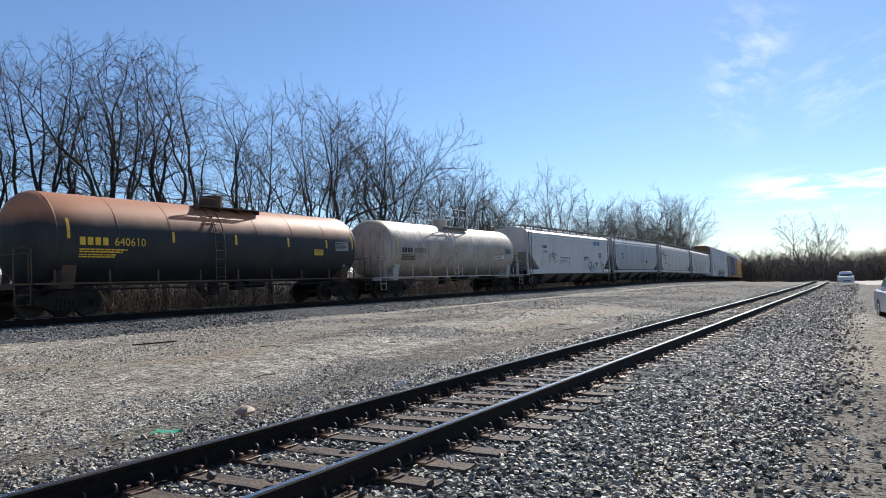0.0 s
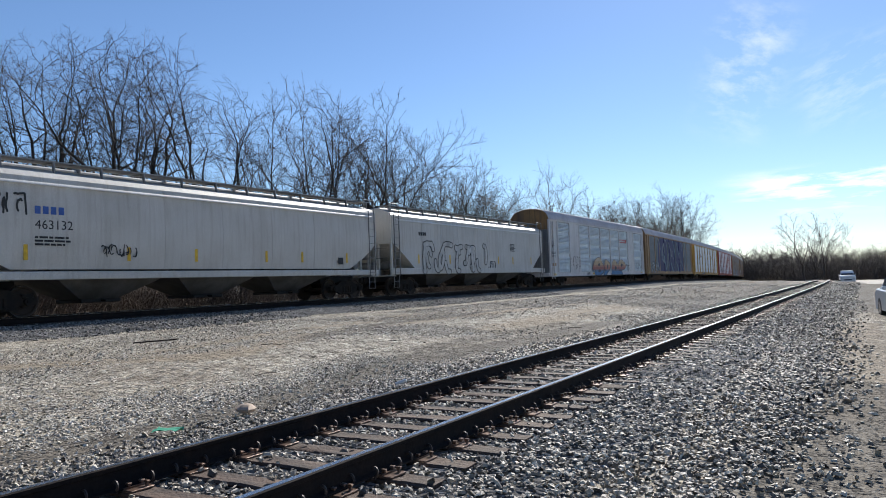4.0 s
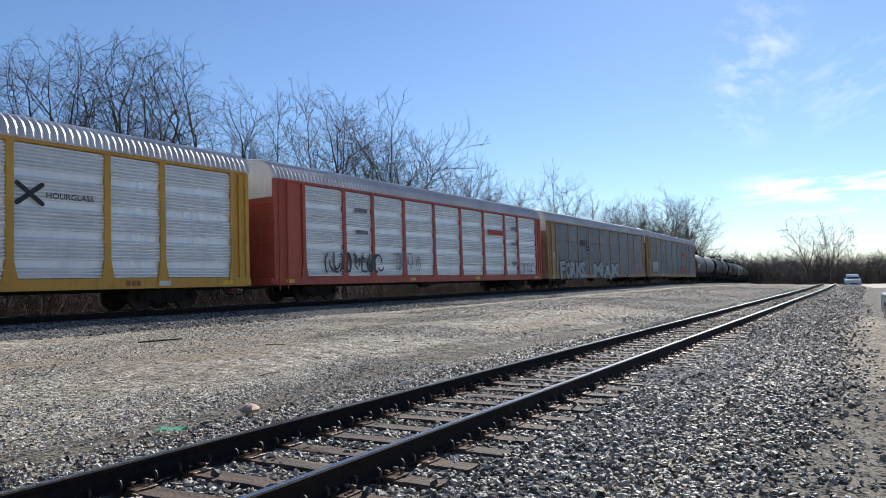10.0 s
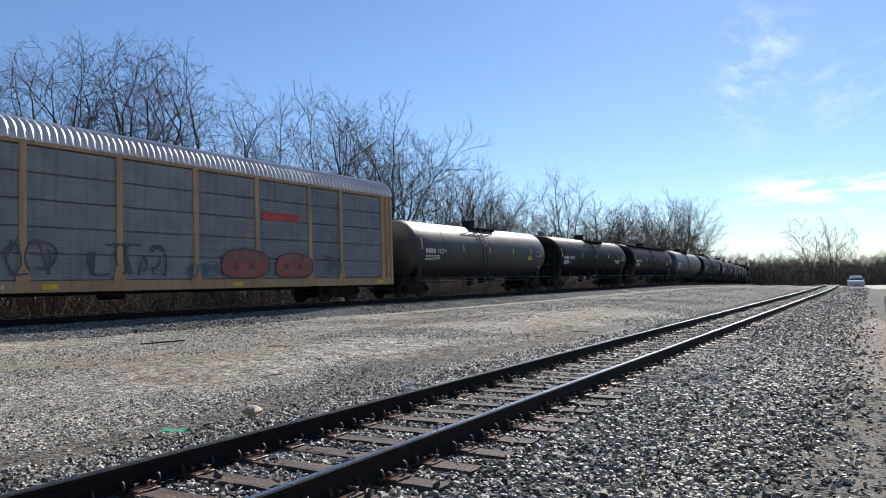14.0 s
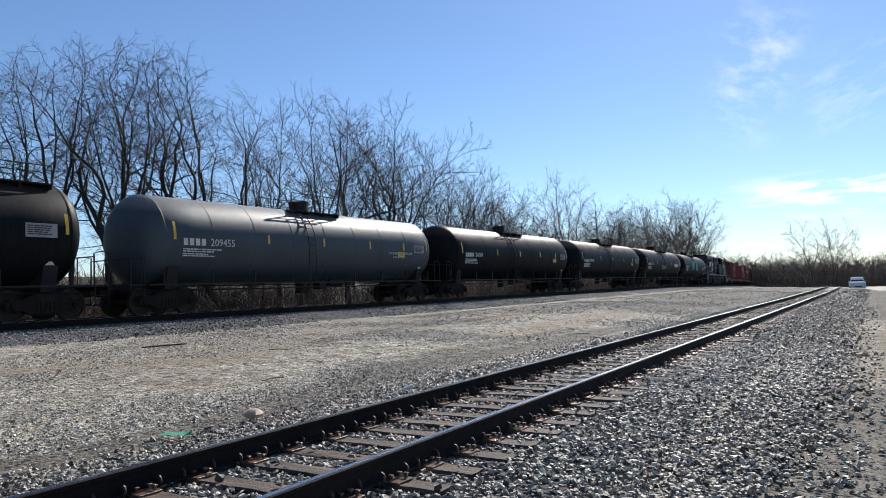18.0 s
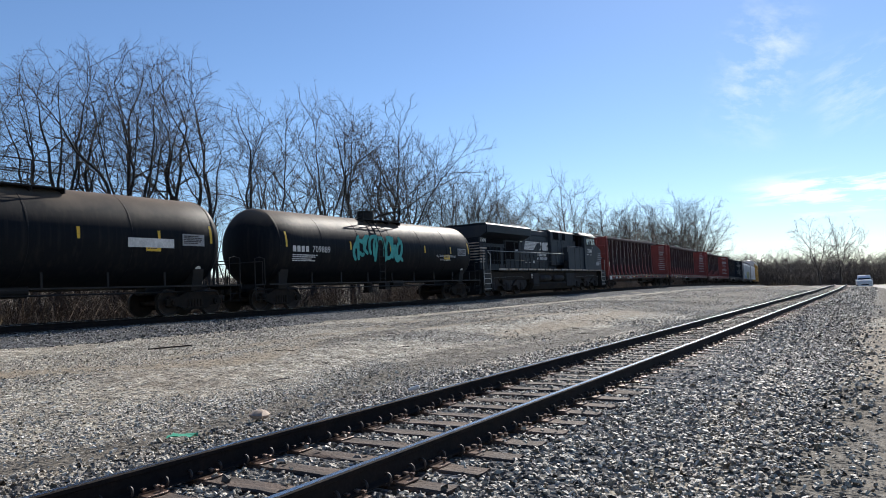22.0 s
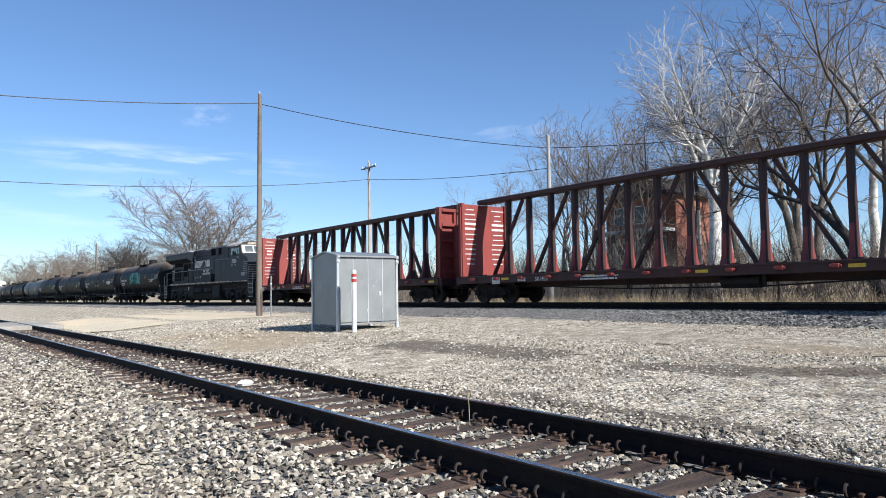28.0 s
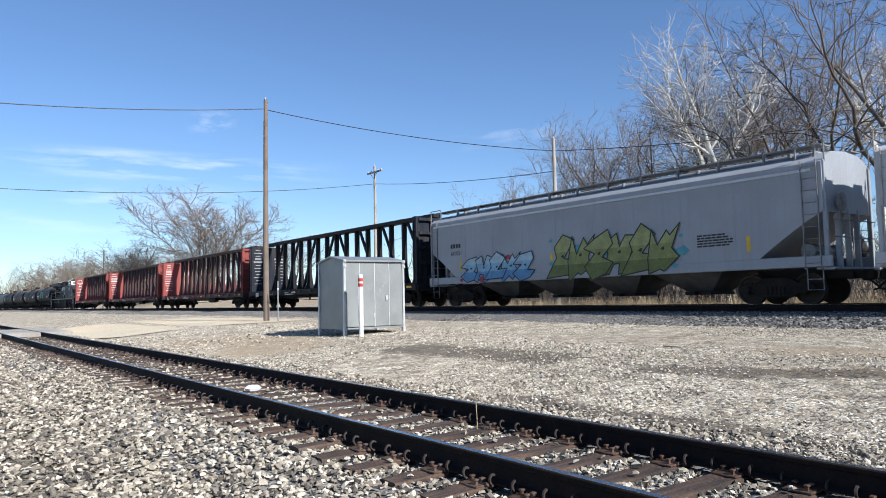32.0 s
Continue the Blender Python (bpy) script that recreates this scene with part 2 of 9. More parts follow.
def stone_mat(name, tones, size, bump=0.6, patch=None, patch_scale=0.25, rough=0.9, island=False, spread=(0.42, 0.62)):
    """Loose stone: cells of mixed tones, in patches."""
    mt = bpy.data.materials.new(name)
    mt.use_nodes = True
    nt = mt.node_tree
    N, L = nt.nodes, nt.links
    bs = N["Principled BSDF"]
    tc = N.new("ShaderNodeTexCoord")
    cr = N.new("ShaderNodeValToRGB")
    for i, t in enumerate(tones):
        e = cr.color_ramp.elements[0] if i == 0 else cr.color_ramp.elements[-1] if i == len(tones) - 1 else cr.color_ramp.elements.new(i / (len(tones) - 1))
        e.position, e.color = i / (len(tones) - 1), (*t, 1)
    if island:
        g = N.new("ShaderNodeNewGeometry")
        L.new(g.outputs["Random Per Island"], cr.inputs[0])
        n = N.new("ShaderNodeTexNoise")
        n.inputs["Scale"].default_value = 60
        L.new(tc.outputs["Object"], n.inputs["Vector"])
        mx = N.new("ShaderNodeMix")
        mx.data_type, mx.blend_type = "RGBA", "MULTIPLY"
        mx.inputs[0].default_value = 0.5
        L.new(cr.outputs[0], mx.inputs[6])
        L.new(n.outputs[0], mx.inputs[7])
        col, height = mx.outputs[2], n.outputs[0]
    else:
        vo = N.new("ShaderNodeTexVoronoi")
        vo.inputs["Scale"].default_value = 1 / size
        L.new(tc.outputs["Object"], vo.inputs["Vector"])
        sp = N.new("ShaderNodeSeparateColor")
        L.new(vo.outputs["Color"], sp.inputs[0])
        L.new(sp.outputs[0], cr.inputs[0])
        n = N.new("ShaderNodeTexNoise")
        n.inputs["Scale"].default_value, n.inputs["Detail"].default_value = patch_scale, 5
        L.new(tc.outputs["Object"], n.inputs["Vector"])
        mr = N.new("ShaderNodeMapRange")
        mr.inputs["From Min"].default_value, mr.inputs["From Max"].default_value = spread
        L.new(n.outputs[0], mr.inputs["Value"])
        mx = N.new("ShaderNodeMix")
        mx.data_type = "RGBA"
        L.new(mr.outputs[0], mx.inputs[0])
        L.new(cr.outputs[0], mx.inputs[6])
        m2 = N.new("ShaderNodeMix")
        m2.data_type = "RGBA"
        m2.inputs[0].default_value = 0.72
        L.new(cr.outputs[0], m2.inputs[6])
        m2.inputs[7].default_value = (*(patch or tones[0]), 1)
        L.new(m2.outputs[2], mx.inputs[7])
        col, height = mx.outputs[2], vo.outputs["Distance"]
    L.new(col, bs.inputs["Base Color"])
    bs.inputs["Roughness"].default_value = rough
    bs.inputs["Diffuse Roughness"].default_value = 0.2 if island else 1.0
    bs.inputs["Specular IOR Level"].default_value = 0.4 if island else 0.15
    bp = N.new("ShaderNodeBump")
    bp.invert = not island
    bp.inputs["Strength"].default_value, bp.inputs["Distance"].default_value = bump, size
    L.new(height, bp.inputs["Height"])
    if not island:
        L.new(facets(N, L, (vo, 0.8)).outputs[0], bp.inputs["Normal"])
    L.new(bp.outputs[0], bs.inputs["Normal"])
    return mt


# ---- ground ----
PROFILE = [(-1500, -0.5), (-40, -0.62), (-3, -0.52), (-1.2, -0.48), (0.4, -0.38), (1.7, -0.34), (2.45, -0.245), (5.65, -0.245), (6.5, -0.33), (7.4, -0.31),
           (11, 0.02), (17.4, 0.14), (18.1, 0.18), (19.7, 0.47), (23.8, 0.47), (25.4, 0.10), (28, -0.15), (31, 0.0), (36, 0.3), (47, 3.0), (70, 3.6), (1500, 4.0)]


def ground_z(d):
    return float(np.interp(d, [p[0] for p in PROFILE], [p[1] for p in PROFILE]))


def strip(name, ds, ss, lift, material, rough_z=0.0, edge=0.0):
    """A sheet over the ground between lines d and along s."""
    b = B()
    n = len(ds)
    for j, s in enumerate(ss):
        for i, d in enumerate(ds):
            dd = d + (edge * noise.noise((s * 0.6, i * 7.0, 3.0)) if edge and i in (0, n - 1) else 0.0)
            z = ground_z(dd) + (lift if not edge or i not in (0, n - 1) else -0.02)
            z += rough_z * noise.noise((dd * 1.7, s * 1.7, 0.0)) + 3 * rough_z * noise.noise((dd * 0.25, s * 0.25, 5.0))
            b.v.append(tuple(place(dd, s, z)))
    b.f = [(j * n + i, j * n + i + 1, (j + 1) * n + i + 1, (j + 1) * n + i) for j in range(len(ss) - 1) for i in range(n - 1)]
    b.f = [f[::-1] for f in b.f]
    return tagged(new(name, b.mesh(name, material, 0)), kind="structure")


def lot_mat():
    """Mixed lot gravel with soil, and far stone shade, coloured in where the sheet's own marks say so."""
    mt = bpy.data.materials.new("lot_gravel")
    mt.use_nodes = True
    nt = mt.node_tree
    N, L = nt.nodes, nt.links
    bs = N["Principled BSDF"]
    tc = N.new("ShaderNodeTexCoord")

    def ramp(src, stops):
        cr = N.new("ShaderNodeValToRGB")
        for i, (p, c) in enumerate(stops):
            e = cr.color_ramp.elements[0] if i == 0 else cr.color_ramp.elements[-1] if i == len(stops) - 1 else cr.color_ramp.elements.new(p)
            e.position, e.color = p, (*c, 1)
        L.new(src, cr.inputs[0])
        return cr.outputs[0]

    def mix(f, a, b, kind="MIX"):
        mx = N.new("ShaderNodeMix")
        mx.data_type, mx.blend_type = "RGBA", kind
        for k, v in ((0, f), (6, a), (7, b)):
            if isinstance(v, (int, float)):
                mx.inputs[k].default_value = v
            elif isinstance(v, tuple):
                mx.inputs[k].default_value = (*v, 1)
            else:
                L.new(v, mx.inputs[k])
        return mx.outputs[2]

    def tex(kind, scale, detail=4.0):
        n = N.new(kind)
        n.inputs["Scale"].default_value = scale
        if kind == "ShaderNodeTexNoise":
            n.inputs["Detail"].default_value = detail
        L.new(tc.outputs["Object"], n.inputs["Vector"])
        return n

    def cells(scale, stops):
        vo = tex("ShaderNodeTexVoronoi", scale)
        sp = N.new("ShaderNodeSeparateColor")
        L.new(vo.outputs["Color"], sp.inputs[0])
        return vo, ramp(sp.outputs[0], stops)

    fine, c1 = cells(42, [(0.0, (0.10, 0.09, 0.08)), (0.3, (0.36, 0.315, 0.24)), (0.65, (0.52, 0.465, 0.365)), (1.0, (0.86, 0.81, 0.69))])
    big, c2 = cells(17, [(0.0, (0.10, 0.092, 0.085)), (0.3, (0.34, 0.30, 0.23)), (0.7, (0.50, 0.45, 0.36)), (1.0, (0.88, 0.84, 0.72))])
    pick = tex("ShaderNodeTexNoise", 14, 3)
    col = mix(ramp(pick.outputs[0], [(0.40, (0, 0, 0)), (0.56, (1, 1, 1))]), c1, c2)
    # darker joints between the stones, their self-shadow put into the colour
    col = mix(ramp(fine.outputs["Distance"], [(0.45, (0, 0, 0)), (0.75, (0.7, 0.7, 0.7))]), col, (0.13, 0.11, 0.085))
    mott = tex("ShaderNodeTexNoise", 2.6, 6)
    col = mix(1.0, col, ramp(mott.outputs[0], [(0.30, (0.52, 0.50, 0.48)), (0.50, (0.95, 0.94, 0.92)), (0.68, (1.3, 1.3, 1.3))]), "MULTIPLY")
    patchy = tex("ShaderNodeTexNoise", 0.22, 5)
    col = mix(ramp(patchy.outputs[0], [(0.45, (0, 0, 0)), (0.64, (0.6, 0.6, 0.6))]), col, mix(0.55, col, (0.25, 0.20, 0.15)))
    # soil; the dark tone also paints in the far stones' shade
    rag = tex("ShaderNodeTexNoise", 3.5, 6)
    for name, tone in (("tan_soil", (0.30, 0.24, 0.165)), ("dark_soil", (0.085, 0.072, 0.058))):
        at = N.new("ShaderNodeAttribute")
        at.attribute_name = name
        m1 = N.new("ShaderNodeMath")
        m1.operation = "ADD"
        L.new(at.outputs["Fac"], m1.inputs[0])
        L.new(rag.outputs[0], m1.inputs[1])
        f = ramp(m1.outputs[0], [(0.0, (0, 0, 0)), (0.70, (0, 0, 0)), (1.0, (0.95, 0.95, 0.95))])
        col = mix(f, col, mix(0.8, col, tone))
    L.new(col, bs.inputs["Base Color"])
    bs.inputs["Roughness"].default_value = 0.85
    bs.inputs["Diffuse Roughness"].default_value = 0.35
    bs.inputs["Specular IOR Level"].default_value = 0.12
    prev = facets(N, L, (fine, 0.5), (big, 0.5))
    for src, st, dist in ((big.outputs["Distance"], 0.35, 0.05), (fine.outputs["Distance"], 0.4, 0.02)):
        bp = N.new("ShaderNodeBump")
        bp.invert = True
        bp.inputs["Strength"].default_value, bp.inputs["Distance"].default_value = st, dist
        L.new(src, bp.inputs["Height"])
        if prev:
            L.new(prev.outputs[0], bp.inputs["Normal"])
        prev = bp
    L.new(prev.outputs[0], bs.inputs["Normal"])
    return mt


gravel = lot_mat()
# soil marks on the lot, far off with painted stone shade: lines of (left, along), half width, strength
TAN = [([(13.4, 3), (13.3, 6.7), (11.9, 7.9), (10.9, 9.5), (12.2, 13.8), (12.5, 21), (11.5, 32), (11.8, 58)], 0.55, 0.62), ([(12.4, 9), (13.7, 13.8), (14.0, 21), (12.9, 32)], 0.4, 0.5),
       ([(8.3, -21), (9.4, -24), (8.2, -27)], 1.5, 0.7), ([(12.6, -8), (13.3, -1), (13.2, 3)], 0.8, 0.6), ([(14.4, 18), (15.2, 28), (14.6, 44)], 0.5, 0.5), ([(9.0, 18), (9.6, 28), (9.4, 44), (10.0, 70)], 0.9, 0.5),
       ([(10.2, -7.0), (11.0, -4.5), (11.8, 0)], 0.5, 0.5), ([(0.0, 9), (0.2, 14), (0.3, 24)], 0.5, 0.75), ([(9.9, 46), (9.9, 52)], 0.9, 0.6)]
DARK = [([(7.2, 2.6), (7.0, 5.0), (7.2, 7.1), (7.3, 8.8), (7.9, 11.3), (7.6, 15), (7.4, 24)], 0.34, 0.95), ([(9.8, -16.2), (9.9, -13.6), (10.0, -11.6)], 0.55, 0.9), ([(6.75, -9.2), (6.65, -7.1), (6.7, -5.2)], 0.4, 0.9),
        # the wide line from 36 on: brown dirt plus shade of far backlit stones
        ([(9.7, -9.0), (10.0, -6.8), (10.7, -5.4)], 0.35, 0.7), ([(8.0, 36), (11, 60), (12, 140)], 4.5, 0.55), ([(11.7, 13.2), (12.8, 17.8), (13.0, 26), (11.8, 43)], 0.28, 0.75), ([(15, 30), (15, 60)], 2.5, 0.35),
        ([(0.3, 5.6), (0.2, 8.9), (0.3, 11)], 0.7, 0.75), ([(0.6, 32), (0.2, 150)], 2.6, 0.7), ([(-4.5, 5), (-5, 80)], 3.0, 0.35), ([(7.1, -4), (7.4, 0), (7.2, 2.6)], 0.45, 0.6),
        ([(0.9, -8.0), (0.8, -9.4), (0.9, -11.8)], 0.5, 0.85), ([(8.2, 10), (8.6, 16), (8.4, 22)], 0.4, 0.45), ([(15.5, 24), (15.8, 32), (15.2, 42)], 0.5, 0.45), ([(-1.6, 4), (-1.9, 10), (-1.4, 20), (-1.8, 40), (-1.5, 75)], 1.3, 0.5)]


def marks(d, s, lines):
    out = np.zeros(len(d))
    for pts, half, power in lines:
        for (a, b), (c, e) in zip(pts, pts[1:]):
            u = np.clip(((d - a) * (c - a) + (s - b) * (e - b)) / ((c - a) ** 2 + (e - b) ** 2), 0, 1)
            dist = np.hypot(d - a - u * (c - a), s - b - u * (e - b))
            out = np.maximum(out, power * np.clip(1.6 - dist / half, 0, 1))
    return out


ballast_far = stone_mat("ballast_bed", [(0.05, 0.048, 0.046), (0.13, 0.125, 0.12), (0.22, 0.21, 0.20), (0.42, 0.405, 0.38)], 0.06, 1.0,
                        patch=(0.14, 0.135, 0.13), patch_scale=0.5)

far_d = [-1500, -700, -300, -150, -80, -40]
ds = far_d + list(np.arange(-30, -3, 3.0)) + list(np.arange(-3, 28.1, 0.3)) + [30, 33, 37, 42, 50, 60, 75, 100, 150, 300, 700, 1500]
ss = [-1500, -900, -500, -300, -200, -150, -110] + list(np.arange(-80, -30, 2.5)) + list(np.arange(-30, 40, 0.6)) + \
    list(np.arange(40, 100, 3.0)) + [100, 110, 125, 140, 160, 180, 200, 240, 300, 400, 600, 1000, 1500]
ground = strip("ground", [float(v) for v in ds], [float(v) for v in ss], 0.0, gravel, 0.012)
gd = np.repeat(np.array([ds], float), len(ss), 0).ravel()
gs = np.repeat(np.array(ss, float), len(ds))
for name, lines in (("tan_soil", TAN), ("dark_soil", DARK)):
    ground.data.attributes.new(name, "FLOAT", "POINT").data.foreach_set("value", np.maximum(marks(gd, gs, lines), np.clip((gd - 25.0) / 2, 0, 1) * (0.5 * (gs < 10) if name == "tan_soil" else 0.75 * (gs >= 10))).astype(np.float32))
tagged(ground, "pale gravel lot with tan tyre tracks beside the railway", "ground")
near_s = list(np.arange(-60, 60, 0.6)) + list(np.arange(60, 150, 3.0)) + [150, 200, 260, 320]
bed_near = strip("ballast_near_track", [1.6, 2.0, 2.45, 3.2, 4.05, 4.9, 5.65, 6.1, 6.45], near_s, 0.012, ballast_far, 0.012, 0.25)
tagged(bed_near, "grey crushed-stone ballast under the near track", "ballast")
main_s = [-600, -400, -250, -150] + list(np.arange(-110, 110, 1.0)) + list(np.arange(110, 330, 4.0)) + [340, 380]
bed_main = strip("ballast_main_track", [17.9, 18.4, 19.0, 19.7, 20.5, 21.76, 23.0, 23.8, 24.6, 25.4], main_s, 0.012, ballast_far, 0.014, 0.35)
tagged(bed_main, "grey crushed-stone ballast bank under the main track", "ballast")

# ---- rails ----
rail_steel = M("rail_steel", (0.022, 0.015, 0.013), (0.013, 0.011, 0.011), rough=0.8, spec=0.15, scale=3, bump=0.1, streak=(0.05, 0.028, 0.018), streak_amount=0.2)
rail_top = M("rail_tread", (0.55, 0.55, 0.56), (0.42, 0.42, 0.43), rough=0.22, metal=1.0, scale=1.0, bump=0.02)
HEAD = [(-0.067, 0), (0.067, 0), (0.067, 0.012), (0.012, 0.030), (0.009, 0.135), (0.034, 0.146), (0.0375, 0.176), (0.030, 0.183),
        (-0.030, 0.183), (-0.0375, 0.176), (-0.034, 0.146), (-0.009, 0.135), (-0.012, 0.030), (-0.067, 0.012)]


def rail(name, d, base, ss, label):
    rings, tops = [], []
    for s in ss:
        rings.append([place(d - x, s, base + z) for x, z in HEAD])
        tops.append([place(d - x, s, base + z) for x, z in ((-0.026, 0.1838), (0.026, 0.1838), (0.026, 0.186), (-0.026, 0.186))])
    ob = new(name, B().loft(rings).mesh(name, rail_steel, 30))
    tagged(ob, label, "rail", kind="structure")
    part("tread", B().loft(tops), rail_top, ob, "polished steel running surface", 30)
    return ob


track_s = [-120.0, -60, -20, 20, BEND] + list(np.arange(BEND + 4, 330, 4.0))
main_rail_s = [-700.0, -300, -100, 0, BEND] + list(np.arange(BEND + 4, 330, 4.0))
for k, off in enumerate((-0.7555, 0.7555)):
    rail("rail_near", NEAR_D + off, -0.186, track_s, "dark rusty steel rail with a polished head, on the near track")
    rail("rail_main", MAIN_D + off, MAIN_Z - 0.186, main_rail_s, "dark steel rail of the main track under the train")

# ---- the train ----
GAPS = [-215.4, -198.1, -180.8, -161.0, -141.95, -121.64, -101.15, -73.45, -45.33, -17.39, 10.36, 37.8, 66.2, 85.75, 105.35, 124.63, 144.07,
        163.65, 183.4, 202.85, 221.15, 243.35, 265.8, 289.62, 312.47, 335.75, 355.77, 375.8, 404.0]
CARS = []


def run(t):
    """How far the train has gone at t, from its place at 12 s."""
    return 18.596 * (t - 12) - 0.0185 * (t - 12) ** 2 + 0.17 * max(0.0, t - 24)


def car_pose(mid, half, t):
    s = mid - run(t)
    a, b = place(MAIN_D, s - half, MAIN_Z), place(MAIN_D, s + half, MAIN_Z)
    c, w = (a + b) / 2, b - a
    return Matrix.Translation(c) @ Matrix.Rotation(math.atan2(-w.x, w.y), 4, "Z") @ Matrix.Rotation(math.atan2(w.z, math.hypot(w.x, w.y)), 4, "X")


soot = M("running_gear", (0.016, 0.014, 0.013), (0.030, 0.023, 0.018), spec=0.2, rough=0.85, scale=4, bump=0.2)
wheel_steel = M("wheel_steel", (0.028, 0.022, 0.018), (0.045, 0.030, 0.022), spec=0.3, rough=0.7, metal=0.1, scale=5)
tread_steel = M("wheel_tread", (0.07, 0.065, 0.06), (0.045, 0.04, 0.037), rough=0.5, metal=0.6)
black_steel = M("black_steelwork", (0.012, 0.012, 0.013), (0.020, 0.018, 0.017), spec=0.25, rough=0.6, scale=3)
hose_rubber = M("hose_rubber", (0.015, 0.015, 0.015), rough=0.8)
white_mark = M("white_lettering", (0.72, 0.72, 0.70), (0.55, 0.55, 0.53), rough=0.7, scale=6, grain=25, bump=0)
grey_mark = M("grey_lettering", (0.36, 0.37, 0.38), rough=0.8, scale=6, bump=0)
dark_mark = M("black_lettering", (0.03, 0.03, 0.035), rough=0.7, scale=6, bump=0)
yellow_mark = M("yellow_reflector", (0.80, 0.50, 0.02), (0.62, 0.38, 0.02), rough=0.45, scale=8, bump=0)
red_mark = M("red_lettering", (0.55, 0.06, 0.06), rough=0.7, bump=0)
blue_mark = M("blue_lettering", (0.06, 0.14, 0.45), rough=0.7, bump=0)
SHARED = {}


def shared(key, make, material, sharp=38):
    if key not in SHARED:
        SHARED[key] = make().mesh(key, material, sharp)
    return SHARED[key]


def wheelset_mesh():
    b = B()
    b.cyl((-0.80, 0, 0), (0.80, 0, 0), 0.085, n=10)
    for s in (-1, 1):
        prof = [(0.685, 0.485), (0.715, 0.482), (0.722, 0.458), (0.825, 0.452), (0.825, 0.40), (0.79, 0.37), (0.77, 0.17), (0.83, 0.15), (0.83, 0.0)]
        n = 22
        rings = [[(s * x, r * math.cos(2 * math.pi * k / n), r * math.sin(2 * math.pi * k / n)) for k in range(n)] for x, r in prof]
        b.loft(rings, caps=False)
        b.cyl((s * 0.685, 0, 0), (s * 0.69, 0, 0), 0.484, n=n)
    return b


def wheel_rim_mesh(s):
    n = 28
    rings = [[(s * x, r * math.cos(2 * math.pi * k / n), r * math.sin(2 * math.pi * k / n)) for k in range(n)] for x, r in ((0.722, 0.459), (0.829, 0.4535), (0.829, 0.438))]
    return B().loft(rings, caps=False)


def side_frame_mesh(s):
    b = B()
    up = [(-1.15, 0.36), (-1.15, 0.56), (-0.72, 0.62), (-0.36, 0.80), (0.36, 0.80), (0.72, 0.62), (1.15, 0.56), (1.15, 0.36), (0.72, 0.34),
          (0.42, 0.20), (-0.42, 0.20), (-0.72, 0.34)]
    b.prism(up, s * 0.94, s * 1.08)
    for y in (-0.89, 0.89):
        b.cyl((s * 1.0, y, 0.457), (s * 1.19, y, 0.457), 0.13, n=14)
        b.cyl((s * 1.19, y, 0.457), (s * 1.215, y, 0.457), 0.07, n=8)
        b.box(s * 0.92, s * 1.1, y - 0.17, y + 0.17, 0.54, 0.66, 0.02)
    for k in range(-2, 3):
        b.cyl((s * 1.085, k * 0.13, 0.27), (s * 1.085, k * 0.13, 0.56), 0.055, n=8)
    b.box(s * 1.06, s * 1.13, -0.36, 0.36, 0.24, 0.29, 0.01)
    return b


def truck(car, y):
    ob = part("truck", shared("truck_bolster", lambda: B().box(-1.05, 1.05, -0.22, 0.22, 0.50, 0.74, 0.03).cyl((0, 0, 0.7), (0, 0, 0.86), 0.2, n=12)
                              .box(-0.9, 0.9, -0.06, 0.06, 0.30, 0.44, 0.02), soot), None, car, "grimy cast-steel truck", at=pose(0, y, 0))
    for s in (-1, 1):
        part("side_frame", shared(f"side_frame{s}", lambda: side_frame_mesh(s), soot), None, ob)
        w = part("wheelset", shared("wheelset", wheelset_mesh, wheel_steel), None, ob, at=pose(0, s * 0.89, 0.457))
        WHEELS.append(w)
        for q in (-1, 1):
            part("wheel_rim", shared(f"wheel_rim{q}", lambda: wheel_rim_mesh(q), tread_steel), None, ob, "thin worn steel rim", at=pose(0, s * 0.89, 0.457))
        part("brake_beam", shared("brake_beam", lambda: B().box(-0.8, 0.8, -0.04, 0.04, 0.36, 0.44).box(-0.83, -0.7, -0.06, 0.06, 0.3, 0.55)
                                  .box(0.7, 0.83, -0.06, 0.06, 0.3, 0.55), soot), None, ob, at=pose(0, s * 0.35, 0))
    return ob


WHEELS = []


def coupler_mesh():
    b = B()
    b.box(-0.09, 0.09, -0.75, 0.05, 0.72, 0.92, 0.02)
    b.box(-0.17, 0.12, 0.0, 0.30, 0.66, 0.98, 0.05)
    b.box(0.02, 0.2, 0.18, 0.42, 0.68, 0.96, 0.05)
    b.tube([(-0.3, -0.1, 0.78), (-0.33, 0.15, 0.6), (-0.28, 0.35, 0.42), (-0.15, 0.5, 0.40)], 0.03, 6)
    return b


def couplers(car, half):
    for s in (-1, 1):
        part("coupler", shared("coupler", coupler_mesh, soot), None, car, at=pose(0, s * (half - 0.42), 0, 0, 0, 0 if s > 0 else 180))


def ladder(car, x, y, z0, z1, material, width=0.42, rungs=None, name="ladder"):
    """A ladder on a side, its stiles upright."""
    b = B()
    s = 1 if x > 0 else -1
    for k in (-1, 1):
        b.box(x, x + s * 0.05, y + k * width / 2 - 0.012, y + k * width / 2 + 0.012, z0, z1)
    n = rungs or max(2, int((z1 - z0) / 0.34))
    for i in range(n):
        z = z0 + (i + 0.5) * (z1 - z0) / n
        b.cyl((x + s * 0.03, y - width / 2, z), (x + s * 0.03, y + width / 2, z), 0.012, n=6)
    return part(name, b, material, car)


